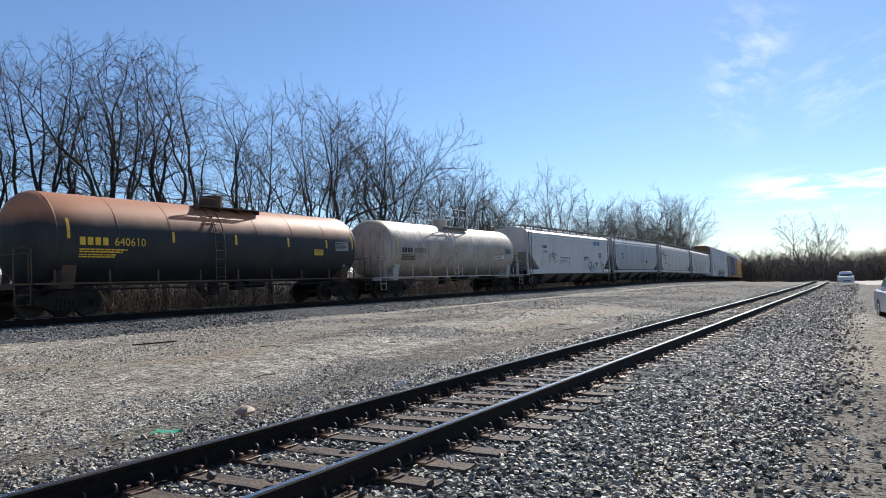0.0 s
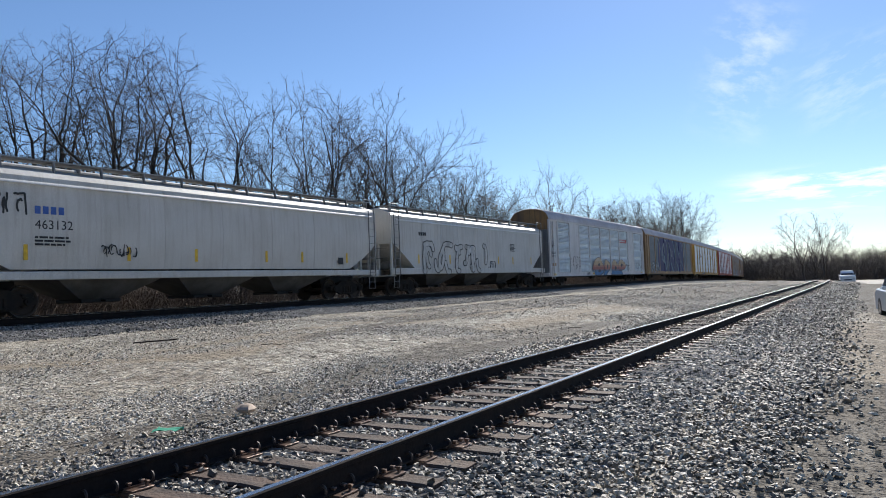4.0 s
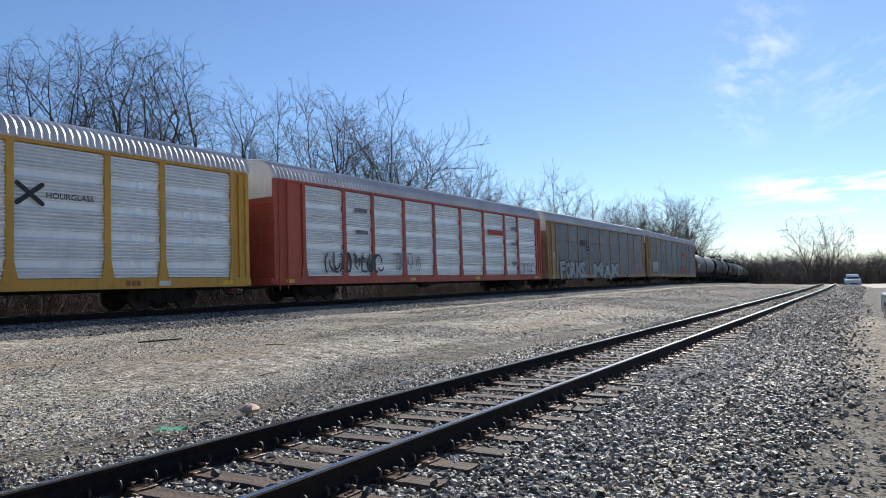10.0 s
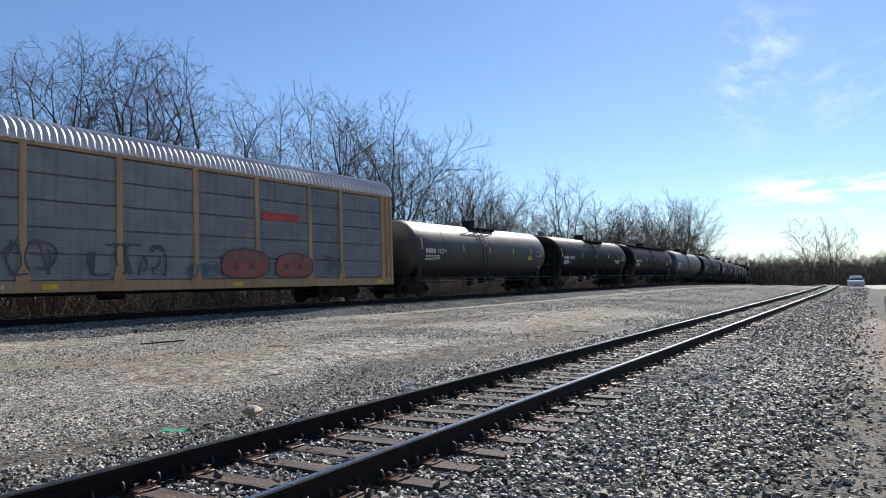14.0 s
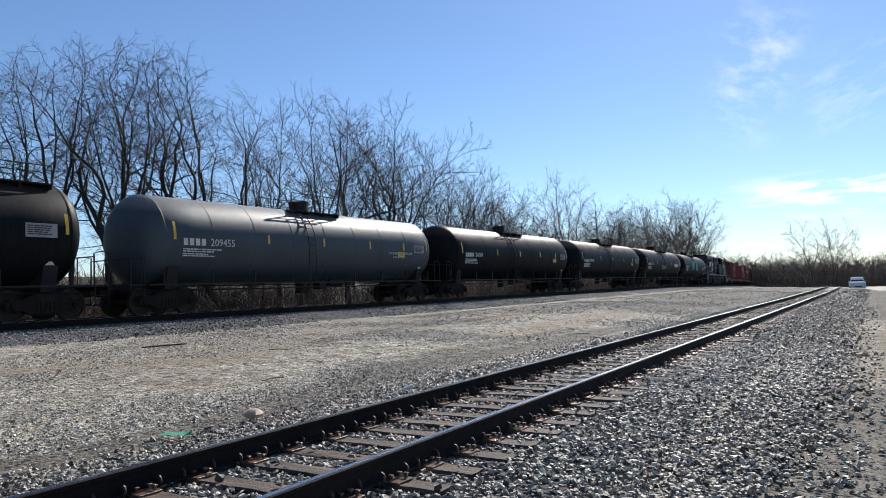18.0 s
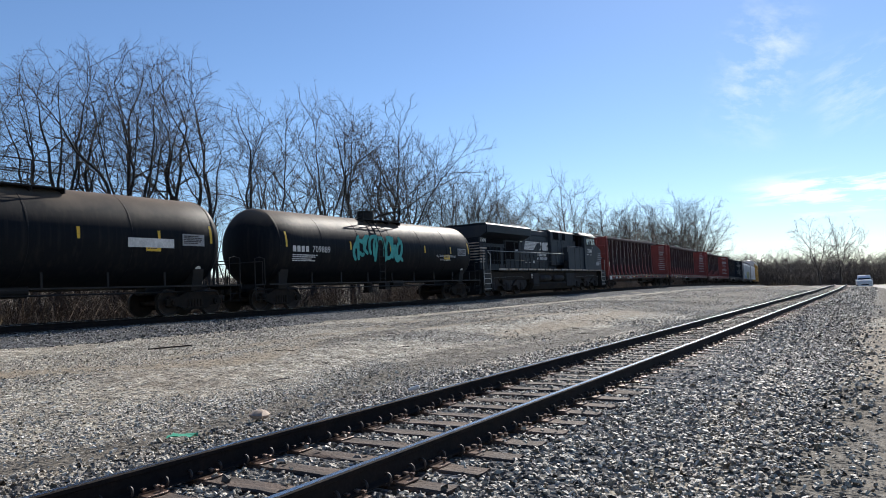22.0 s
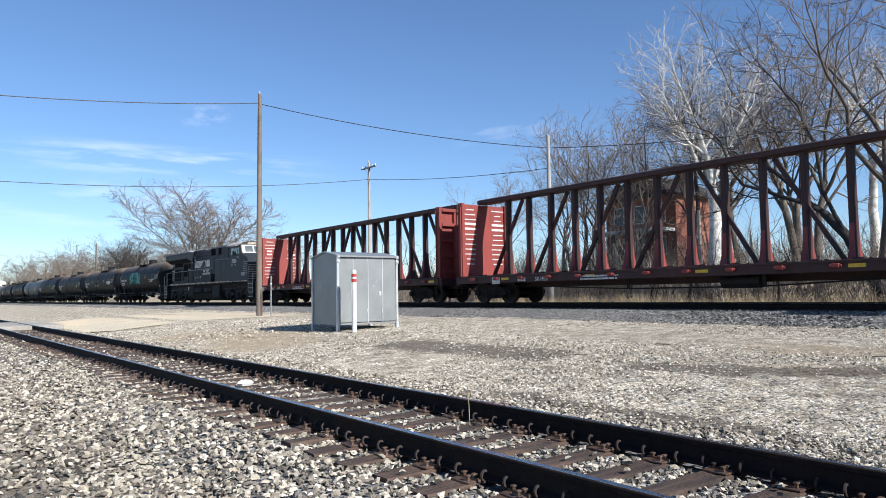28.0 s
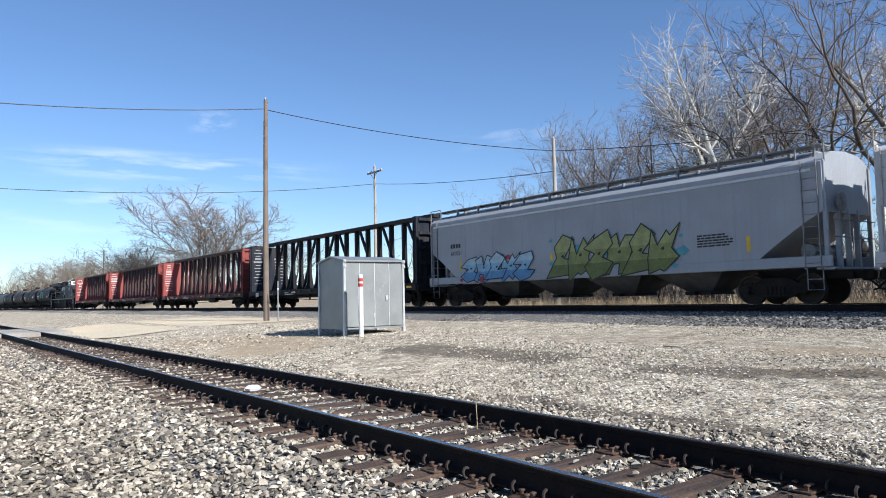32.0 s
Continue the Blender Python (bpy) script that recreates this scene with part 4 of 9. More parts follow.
def rack_car(i, label, frame_m, panel_m, roof_m, end_m, solid=(), marks=None, group="car-carrier wagons", end_top=None, sheets=0, sprayed=(99, 0, None)):
    half = (GAPS[i + 1] - GAPS[i]) / 2
    car = thing("car_carrier_wagon", label, "railcar", group)
    k = half / 13.85
    e = half - 0.75
    eave, floor = 5.02, 1.06
    # deck and side sills
    part("deck", B().box(-1.42, 1.42, -e, e, 0.86, 1.05), black_steel, car)
    part("centre_sill", B().box(-0.3, 0.3, -half + 0.5, half - 0.5, 0.62, 0.9, 0.02), black_steel, car)
    bounds = [v * k for v in PANES]
    for s in (-1, 1):
        part("side_sill", B().box(s * 1.44, s * 1.54, -e, e, 0.72, 1.05, 0.015).box(s * 1.50, s * 1.56, -e, e, 0.72, 0.78).box(s * 1.50, s * 1.56, -e, e, 0.99, 1.05),
             frame_m, car)
        part("eave_rail", B().box(s * 1.45, s * 1.56, -e, e, eave - 0.10, eave + 0.03, 0.02), frame_m, car)
        for j, y in enumerate(bounds):
            w = 0.10 if 0 < j < len(bounds) - 1 else 0.09
            x0, x1 = sorted((s * 1.47, s * 1.575))
            out = [(y - w, floor + 0.55), (y - w * 2.3, floor - 0.1), (y + w * 2.3, floor - 0.1), (y + w, floor + 0.55), (y + w, eave - 0.06), (y - w, eave - 0.06)]
            part("side_post", B().prism(out, x0, x1), sprayed[2] if s > 0 and sprayed[0] < j <= sprayed[1] else frame_m, car)
        for j in range(len(bounds) - 1):
            a, c = bounds[j] + 0.09, bounds[j + 1] - 0.09
            w = c - a
            if j in solid:
                part("solid_panel", B().box(s * 1.47, s * 1.545, a, c, floor, eave - 0.1, 0.01).box(s * 1.54, s * 1.553, a + w * 0.45, a + w * 0.47, floor, eave - 0.1), frame_m, car)
            else:
                pm = sprayed[2] if s > 0 and sprayed[0] <= j <= sprayed[1] else panel_m
                key = f"rack_panel {w:.2f} {s} {pm.name} {sheets}"
                part("side_panel", shared(key, lambda: rack_panel(w, eave - 0.12 - floor, 1.535, sheets), pm, 20), None, car,
                     at=pose(0, (a + c) / 2, floor) if s > 0 else pose(0, (a + c) / 2, floor, 0, 0, 180))
        # end bays: plain sheet with a pressed post, and a ladder
        for q in (-1, 1):
            y0, y1 = sorted((q * e, q * (abs(bounds[0 if q < 0 else -1]) + 0.09)))
            part("end_sheet", B().box(s * 1.43, s * 1.50, y0, y1, floor - 0.02, eave - 0.05, 0.01), frame_m, car)
            part("corner_post", B().box(s * 1.44, s * 1.575, q * e - 0.09, q * e + 0.09, 0.75, eave, 0.03), frame_m, car)
            ym = (y0 + y1) / 2
            part("door_channel", B().box(s * 1.49, s * 1.57, ym - 0.10, ym + 0.02, floor, eave - 0.1, 0.015), frame_m, car)
            if q * s < 0 or q < 0:
                ladder(car, s * 1.575, q * (e - 0.36), 0.55, eave - 0.15, frame_m, 0.46, 12)
    # roof, ribbed across
    sec = [(1.56, eave), (1.56, eave + 0.07), (1.49, eave + 0.28), (1.34, eave + 0.50), (1.08, eave + 0.68), (0.6, eave + 0.82), (0.0, eave + 0.87)]
    sec = sec + [(-x, z) for x, z in sec[-2::-1]]
    nr = int(2 * e / 0.115)
    rings = []
    for r in range(nr + 1):
        y = -e - 0.1 + r * (2 * e + 0.2) / nr
        f = 0.05 if r % 2 else 0.0
        rings.append([(x * (1 + f * 0.6), y, z + f * (0.3 if abs(x) > 1.5 else 1.0)) for x, z in sec])
    part("roof", B().loft(rings, close=False, caps=False), roof_m, car, "white ribbed metal roof", 0)
    for q in (-1, 1):
        o = [(x, z) for x, z in sec]
        y = q * (e + 0.02)
        part("end_cap", B().prism(o + [(-1.5, eave - 0.75), (1.5, eave - 0.75)], y - 0.04, y + 0.06, "y"), end_top or roof_m, car)
        for s in (-1, 1):
            d = B().prism([(s * 0.02, 1.0), (s * 1.46, 1.0), (s * 1.46, eave - 0.76), (s * 0.02, eave - 0.76)], y - 0.03, y + 0.07, "y")
            for z in (1.6, 2.4, 3.2, 4.0):
                d.box(s * 0.06, s * 1.42, y + q * 0.02 - 0.05, y + q * 0.02 + 0.09, z, z + 0.07, 0.01)
            for x in (0.35, 0.75, 1.15):
                d.box(s * x - 0.04, s * x + 0.04, y - 0.06, y + 0.10, 1.05, eave - 0.8, 0.01)
            part("end_door", d, end_m, car, "folding end door")
        part("end_sill", B().box(-1.5, 1.5, q * (e - 0.1), q * (e + 0.22), 0.72, 1.02, 0.03), frame_m, car)
        for s in (-1, 1):
            part("step", B().tube([(s * 1.5, q * e - 0.2, 0.8), (s * 1.5, q * e - 0.2, 0.40), (s * 1.5, q * e + 0.2, 0.40), (s * 1.5, q * e + 0.2, 0.8)], 0.018), black_steel, car)
        truck(car, q * (half - 3.9))
    part("brake_rigging", B().tube([(0.6, -8, 0.68), (0.6, 8, 0.68)], 0.03).cyl((0.5, -1.2, 0.62), (0.5, -0.4, 0.62), 0.18, n=12), black_steel, car)
    couplers(car, half)
    for y in (-e + 0.75, -3.4, 3.6, e - 1.0):
        patch(car, 1.561, y - 0.24, y + 0.24, 0.80, 0.95, yellow_mark, "reflector_strip", 0.004)
    if marks:
        marks(car)
    CARS.append((car, (GAPS[i] + GAPS[i + 1]) / 2, half - 3.9))
    return car


galv_white = M("galvanised_sheet", (0.90, 0.91, 0.92), (0.82, 0.83, 0.85), rough=0.36, metal=0.3, scale=1.4, streak=(0.5, 0.51, 0.52), streak_amount=0.2, vary=0.06)
galv_grey = M("weathered_grey_sheet", (0.25, 0.26, 0.27), (0.19, 0.20, 0.21), rough=0.6, metal=0.1, scale=1.2, streak=(0.10, 0.09, 0.08), streak_amount=0.5, vary=0.25)
galv_blue = M("blue_grey_sheet", (0.70, 0.76, 0.80), (0.60, 0.66, 0.71), rough=0.45, metal=0.2, scale=1.2, streak=(0.30, 0.30, 0.30), streak_amount=0.35, vary=0.12)
silver_paint = M("silver_grey_paint", (0.70, 0.68, 0.68), (0.60, 0.58, 0.58), rough=0.55, scale=0.7, streak=(0.30, 0.25, 0.22), streak_amount=0.3)
tan_paint = M("faded_tan_paint", (0.45, 0.285, 0.15), (0.37, 0.23, 0.12), rough=0.65, scale=0.7, streak=(0.17, 0.09, 0.05), streak_amount=0.5)
yellow_paint = M("golden_yellow_paint", (0.62, 0.335, 0.035), (0.54, 0.285, 0.035), rough=0.5, scale=0.7, streak=(0.24, 0.11, 0.03), streak_amount=0.35)
red_paint = M("orange_red_paint", (0.48, 0.085, 0.045), (0.40, 0.068, 0.040), rough=0.55, scale=0.7, streak=(0.18, 0.05, 0.03), streak_amount=0.35)
roof_white = M("white_roof_paint", (0.70, 0.68, 0.68), (0.56, 0.52, 0.52), rough=0.45, metal=0.2, scale=0.5, streak=(0.34, 0.28, 0.25), streak_amount=0.35)
white_paint = M("white_paint", (0.72, 0.72, 0.70), (0.62, 0.61, 0.59), rough=0.5, scale=0.8, streak=(0.42, 0.36, 0.30), streak_amount=0.3)
brown_end = M("brown_rusty_end", (0.30, 0.165, 0.06), (0.10, 0.07, 0.05), rough=0.7, scale=0.8, streak=(0.06, 0.045, 0.035), streak_amount=0.7)


violet = M("violet_spray_paint", (0.050, 0.040, 0.165), (0.036, 0.032, 0.115), rough=0.6, scale=1.2, streak=(0.09, 0.09, 0.19), streak_amount=0.35, streak_scale=(3, 3, 0.8), vary=0.15)


def clip(shape, z, keep):
    """The part of an outline above (keep 1) or below (keep -1) the height z."""
    out = []
    for p, q in zip(shape, shape[1:] + shape[:1]):
        a, b = keep * (p[1] - z), keep * (q[1] - z)
        if a >= 0:
            out.append(p)
        if a * b < 0:
            t = a / (a - b)
            out.append((p[0] + t * (q[0] - p[0]), z))
    return out


def rounded(shape, times=2):
    """Corners cut again and again, so that an outline turns soft."""
    for _ in range(times):
        shape = [(p[0] + f * (q[0] - p[0]), p[1] + f * (q[1] - p[1])) for p, q in zip(shape, shape[1:] + shape[:1]) for f in (0.22, 0.78)]
    return shape


def flat_shape(x, shape, lift=0.0):
    me = B()
    n = len(shape)
    me.add([(x + lift, p[0], p[1]) for p in shape], [tuple(range(n))])
    return me


def sprayed_body(car, x, shape, bands, edge, holes=(), w=0.07, soft=2):
    """One bulging painted form: bands of colour one above the other, a dark line round it, dark openings."""
    shape = rounded(shape, soft)
    base = part("graffiti", flat_shape(x, shape), paint(bands[0][1]), car, "spray-painted graffiti", sharp=0)
    for k, (z, colour) in enumerate(bands[1:]):
        top = clip(shape, z, 1)
        if len(top) > 2:
            part("colour_band", flat_shape(x, top, 0.0015 * (k + 1)), paint(colour), base, sharp=0)
    b = B()
    ribbon(b, shape + shape[:1], w, x, 0.006)
    part("outline", b, paint(edge), base, sharp=0)
    for h in holes:
        part("opening", flat_shape(x, rounded(h), 0.007), paint(edge), base, sharp=0)
    return base


def angular_piece(car, x, y0, y1, z0, z1, n, bands, edge, halo, seed):
    """Interlocked jagged forms with bands of colour, dark lines and a spattered halo."""
    rnd = random.Random(seed)
    cell, h = (y1 - y0) / n, z1 - z0
    b = B()
    for k in range(n * 4):
        cy, cz = rnd.uniform(y0 - 0.35, y1 + 0.5), rnd.uniform(z0, z1 + 0.12)
        q, turn = rnd.uniform(0.08, 0.30), rnd.uniform(0, 6)
        b.add([(x + k * 2e-5, cy + q * rnd.uniform(0.5, 1.2) * math.cos(turn + a * 0.9), cz + 0.7 * q * rnd.uniform(0.5, 1.2) * math.sin(turn + a * 0.9)) for a in range(7)], [tuple(range(7))])
    tagged(part("halo", b, paint(halo), car, "spattered spray-paint halo", sharp=0), kind="stuff")
    for i in range(n):
        c, g = y0 + (i + 0.5) * cell, rnd.uniform
        w = cell * 0.62
        forms = ([(-1, 0.02), (-0.4, 0), (-0.25, 0.3), (0.2, 0.28), (0.3, -0.04), (1, 0.05), (0.85, 0.5), (1.1, 0.95), (0.3, 1.0), (0.0, 0.7), (-0.4, 1.05), (-1.1, 0.85), (-0.7, 0.5)],
                 [(-1.1, 0.25), (-0.2, -0.05), (0.9, 0.1), (1.15, 0.35), (0.4, 0.42), (1.0, 0.75), (0.5, 1.08), (-0.6, 0.95), (-1.2, 0.65), (-0.3, 0.58)],
                 [(-0.6, -0.06), (0.1, 0.12), (0.5, 0.0), (1.3, 0.3), (0.75, 0.5), (1.1, 1.1), (0.45, 0.85), (0.1, 1.0), (-0.3, 0.62), (-1.0, 1.02), (-0.9, 0.4)],
                 [(-1.2, 0.0), (1.0, 0.08), (1.25, 0.45), (0.2, 0.5), (0.9, 0.9), (-0.2, 1.12), (-1.0, 0.8), (-0.5, 0.5)])
        shape = [(c + w * u * g(0.85, 1.15) + 0.25 * h * (v - 0.5), z0 + h * (v + g(-0.06, 0.06))) for u, v in forms[(i * 3 + seed) % 4]]
        sprayed_body(car, x + 0.003 + (i % 3) * 0.008, shape, bands, edge, ([(c - 0.1 * w, z0 + h * 0.55), (c + 0.25 * w, z0 + h * 0.62), (c + 0.2 * w, z0 + h * 0.5)],), 0.045, 0)


def marks_silver(car):
    bands = [(0, (0.045, 0.19, 0.42)), (1.05, (0.10, 0.16, 0.27)), (1.22, (0.42, 0.13, 0.10)), (1.44, (0.52, 0.24, 0.16)), (1.62, (0.60, 0.43, 0.25)), (1.95, (0.66, 0.52, 0.36))]
    ink = (0.04, 0.035, 0.045)
    sprayed_body(car, 1.580, [(-3.9, 1.15), (-3.3, 1.9), (-2.4, 2.25), (-1.5, 2.28), (-1.1, 1.85), (-0.4, 1.45), (-0.6, 1.0), (-1.5, 0.72), (-2.9, 0.70), (-3.2, 0.9), (-3.1, 1.2)], bands, ink,
                 ([(-2.3, 1.62), (-1.9, 1.85), (-1.6, 1.65), (-1.9, 1.5)], [(-2.3, 1.05), (-1.8, 1.3), (-1.45, 1.1), (-1.9, 0.95)]))
    sprayed_body(car, 1.582, [(-0.6, 1.45), (-0.1, 2.2), (0.6, 1.97), (1.35, 1.77), (1.2, 1.2), (0.4, 0.95), (0.15, 0.72), (-0.75, 0.72), (-0.4, 1.05)], bands, ink, ([(0.2, 1.35), (0.45, 1.75), (0.75, 1.5), (0.5, 1.25)],))
    sprayed_body(car, 1.580, [(1.6, 1.3), (2.0, 2.0), (2.8, 2.15), (3.7, 1.65), (4.2, 1.3), (5.2, 0.85), (5.0, 0.72), (1.4, 0.72), (1.7, 0.95)], bands, ink, ([(2.5, 1.2), (2.8, 1.6), (3.3, 1.35), (2.9, 1.1)],))
    sprayed_body(car, 1.584, [(3.6, 1.45), (4.0, 2.0), (5.0, 2.2), (6.4, 1.65), (5.9, 1.25), (5.0, 1.15), (4.2, 1.05)], bands, ink, ([(4.5, 1.55), (4.8, 1.85), (5.3, 1.65), (4.9, 1.45)],))
    tag(car, 1.578, -9.0, -6.7, 1.2, 2.3, 4, (0.04, 0.04, 0.045), 4, 0.045)
    tag(car, 1.578, 9.6, 12.2, 1.25, 1.9, 5, (0.14, 0.16, 0.2), 8)
    tag(car, 1.578, 5.3, 7.9, 1.15, 1.7, 5, (0.06, 0.06, 0.07), 6)
    blocks(car, 1.552, -12.75, 2.42, 4, 0.26, dark_mark)
    lettered(car, "29789", 1.552, -12.75, 2.18, 0.26, dark_mark)
    lettered(car, "301693", 1.566, -5.1, 0.80, 0.26, dark_mark)
    b = patch(car, 1.540, 4.7, 6.9, 3.78, 4.10, red_mark, "company_stripe", 0.006)
    bars(car, 1.548, 4.8, 3.86, 2.0, 1, 0.16, white_mark, "company_name", 3)
    bars(car, 1.552, -12.7, 3.3, 0.55, 6, 0.05, dark_mark, seed=5)
    p_ = patch(car, 1.553, -12.75, -12.0, 1.52, 1.74, tan_paint, "notice_plate")


def marks_purple(car):
    pale, teal, moss = (0.25, 0.28, 0.31), (0.16, 0.27, 0.33), (0.055, 0.075, 0.070)
    base = part("graffiti", flat_shape(1.574, [(-7.9, 1.1), (-6.9, 1.1), (-6.9, 4.7), (-7.3, 4.5), (-7.9, 3.6), (-8.1, 2.6)]), violet, car, "huge violet spray-painted piece with pale edges", sharp=0)
    strokes = [([(-7.1, 4.6), (-7.8, 3.8), (-8.0, 2.5), (-7.6, 1.5), (-6.9, 1.08)], 0.24, pale), ([(-7.45, 4.5), (-8.15, 3.7), (-8.3, 2.5), (-7.9, 1.4), (-7.3, 1.08)], 0.16, moss),
               ([(-4.9, 4.0), (-5.3, 3.1), (-5.0, 2.2), (-4.3, 2.1), (-4.0, 3.1), (-4.4, 4.2), (-4.9, 4.0)], 0.30, pale), ([(-6.8, 4.4), (-6.3, 3.7), (-5.9, 3.3), (-5.6, 2.7), (-5.2, 2.2)], 0.16, teal),
               ([(-4.6, 2.9), (-4.0, 2.0), (-3.6, 1.5), (-3.3, 1.1)], 0.34, teal), ([(-3.9, 4.75), (-3.2, 4.6), (-2.75, 3.8), (-2.7, 2.6), (-2.85, 1.8), (-3.4, 1.1)], 0.22, pale),
               ([(-2.3, 4.55), (-2.4, 3.5), (-2.5, 2.1), (-2.4, 1.1)], 0.30, moss), ([(-2.05, 3.2), (-2.05, 2.2), (-2.2, 1.1)], 0.18, pale), ([(-1.6, 4.5), (-0.8, 3.7), (-0.4, 2.95), (0.1, 2.9)], 0.22, pale),
               ([(0.8, 4.75), (1.3, 4.1), (1.5, 3.8), (1.75, 2.9)], 0.26, teal), ([(2.4, 4.75), (2.2, 3.3), (1.8, 2.3), (1.45, 1.1)], 0.30, moss), ([(2.65, 4.7), (2.45, 3.3), (2.1, 2.3), (2.0, 1.1)], 0.12, pale),
               ([(-0.3, 2.85), (-0.1, 3.5), (0.45, 3.5), (0.45, 2.7), (1.05, 2.65), (0.9, 1.85), (1.35, 1.5)], 0.13, pale), ([(-0.65, 2.0), (-0.3, 1.7), (-0.1, 1.45), (0.3, 1.08)], 0.34, teal),
               ([(-2.3, 1.35), (-1.55, 2.0), (-1.05, 2.8), (-1.15, 3.25)], 0.15, pale), ([(3.1, 4.6), (3.6, 3.85), (4.3, 3.1)], 0.26, teal), ([(2.75, 2.1), (3.3, 1.6), (3.7, 1.08)], 0.30, teal),
               ([(4.55, 3.35), (5.2, 3.35), (5.2, 2.25), (4.7, 2.25), (4.55, 3.35)], 0.11, pale), ([(4.7, 1.1), (4.75, 1.8), (5.4, 1.8), (5.4, 1.1)], 0.11, pale), ([(5.4, 2.6), (6.3, 1.85), (6.95, 1.3)], 0.14, teal),
               ([(7.1, 4.7), (7.3, 3.2), (7.7, 1.75), (8.2, 1.1)], 0.24, pale), ([(7.45, 4.7), (7.7, 3.2), (8.1, 1.75)], 0.2, moss), ([(5.75, 4.75), (6.2, 3.8), (6.5, 4.7)], 0.12, pale)]
    rnd = random.Random(5)
    for k, (pts, w, colour) in enumerate(strokes):
        b = B()
        # ragged hand-sprayed line
        line = []
        for p, q in zip(pts, pts[1:]):
            for f in (0.0, 0.25, 0.5, 0.75):
                line.append((p[0] + f * (q[0] - p[0]) + rnd.uniform(-0.05, 0.05), p[1] + f * (q[1] - p[1]) + rnd.uniform(-0.04, 0.04)))
        ribbon(b, line + pts[-1:], w, 1.577, 0.0004 * k)
        part("spray_line", b, paint(colour), base, sharp=0)
    tag(car, 1.590, -11.3, -7.9, 0.85, 2.1, 5, (0.03, 0.05, 0.075), 12, 0.20)
    tag(car, 1.594, -11.3, -7.9, 0.85, 2.1, 5, (0.62, 0.64, 0.66), 12, 0.06)
    tag(car, 1.580, 8.4, 11.6, 1.2, 3.9, 3, (0.24, 0.27, 0.32), 14, 0.09)


def marks_yellow(car):
    n = patch(car, 1.562, -5.2, -2.3, 0.76, 1.02, dark_mark, "number_panel", 0.006)
    lettered(car, "707908", 1.570, -3.85, 0.80, 0.25, white_mark)
    blocks(car, 1.570, -5.05, 0.80, 4, 0.27, white_mark)
    sh = B().prism([(-6.38, 3.32), (-6.30, 3.16), (-6.15, 3.08), (-6.0, 3.16), (-5.92, 3.32), (-5.90, 3.74), (-6.15, 3.79), (-6.40, 3.74)], 1.545, 1.551)
    sh = part("shield_emblem", sh, white_mark, car, "small striped shield emblem", 0)
    part("shield_band", B().box(1.5515, 1.5545, -6.37, -5.93, 3.56, 3.73), blue_mark, sh, sharp=0)
    for k in range(4):
        part("shield_stripe", B().box(1.5515, 1.5545, -6.33 + k * 0.105, -6.285 + k * 0.105, 3.18, 3.55), red_mark, sh, sharp=0)
    bars(car, 1.549, -5.75, 3.35, 2.0, 1, 0.15, grey_mark, "company_motto", 3)
    b = B()
    ribbon(b, [(4.75, 3.2), (5.45, 3.75)], 0.14, 1.548, 0.0)
    ribbon(b, [(4.75, 3.75), (5.45, 3.2)], 0.14, 1.548, 0.004)
    part("cross_emblem", b, dark_mark, car, sharp=0)
    lettered(car, "HOURGLASS", 1.549, 5.55, 3.38, 0.26, dark_mark)
    blocks(car, 1.568, 8.1, 0.80, 3, 0.26, brown_end)
    patch(car, 1.562, 9.3, 9.75, 0.80, 1.0, white_mark, "data_plate")


def marks_red(car):
    tag(car, 1.578, -10.3, -6.0, 1.25, 2.1, 7, (0.05, 0.05, 0.055), 31, 0.09)
    tag(car, 1.578, -5.2, -2.6, 1.25, 2.2, 4, (0.30, 0.30, 0.31), 33, 0.06)
    tag(car, 1.578, 9.6, 11.8, 1.2, 1.8, 4, (0.35, 0.36, 0.38), 35, 0.05)
    patch(car, 1.548, 5.1, 7.2, 3.55, 3.85, red_mark, "company_stripe", 0.006)
    for y in (-8.0, 8.4):
        for z in (1.7, 3.0, 4.0):
            patch(car, 1.545, y, y + 0.9, z, z + 0.18, galv_grey, "patched_band", 0.008)


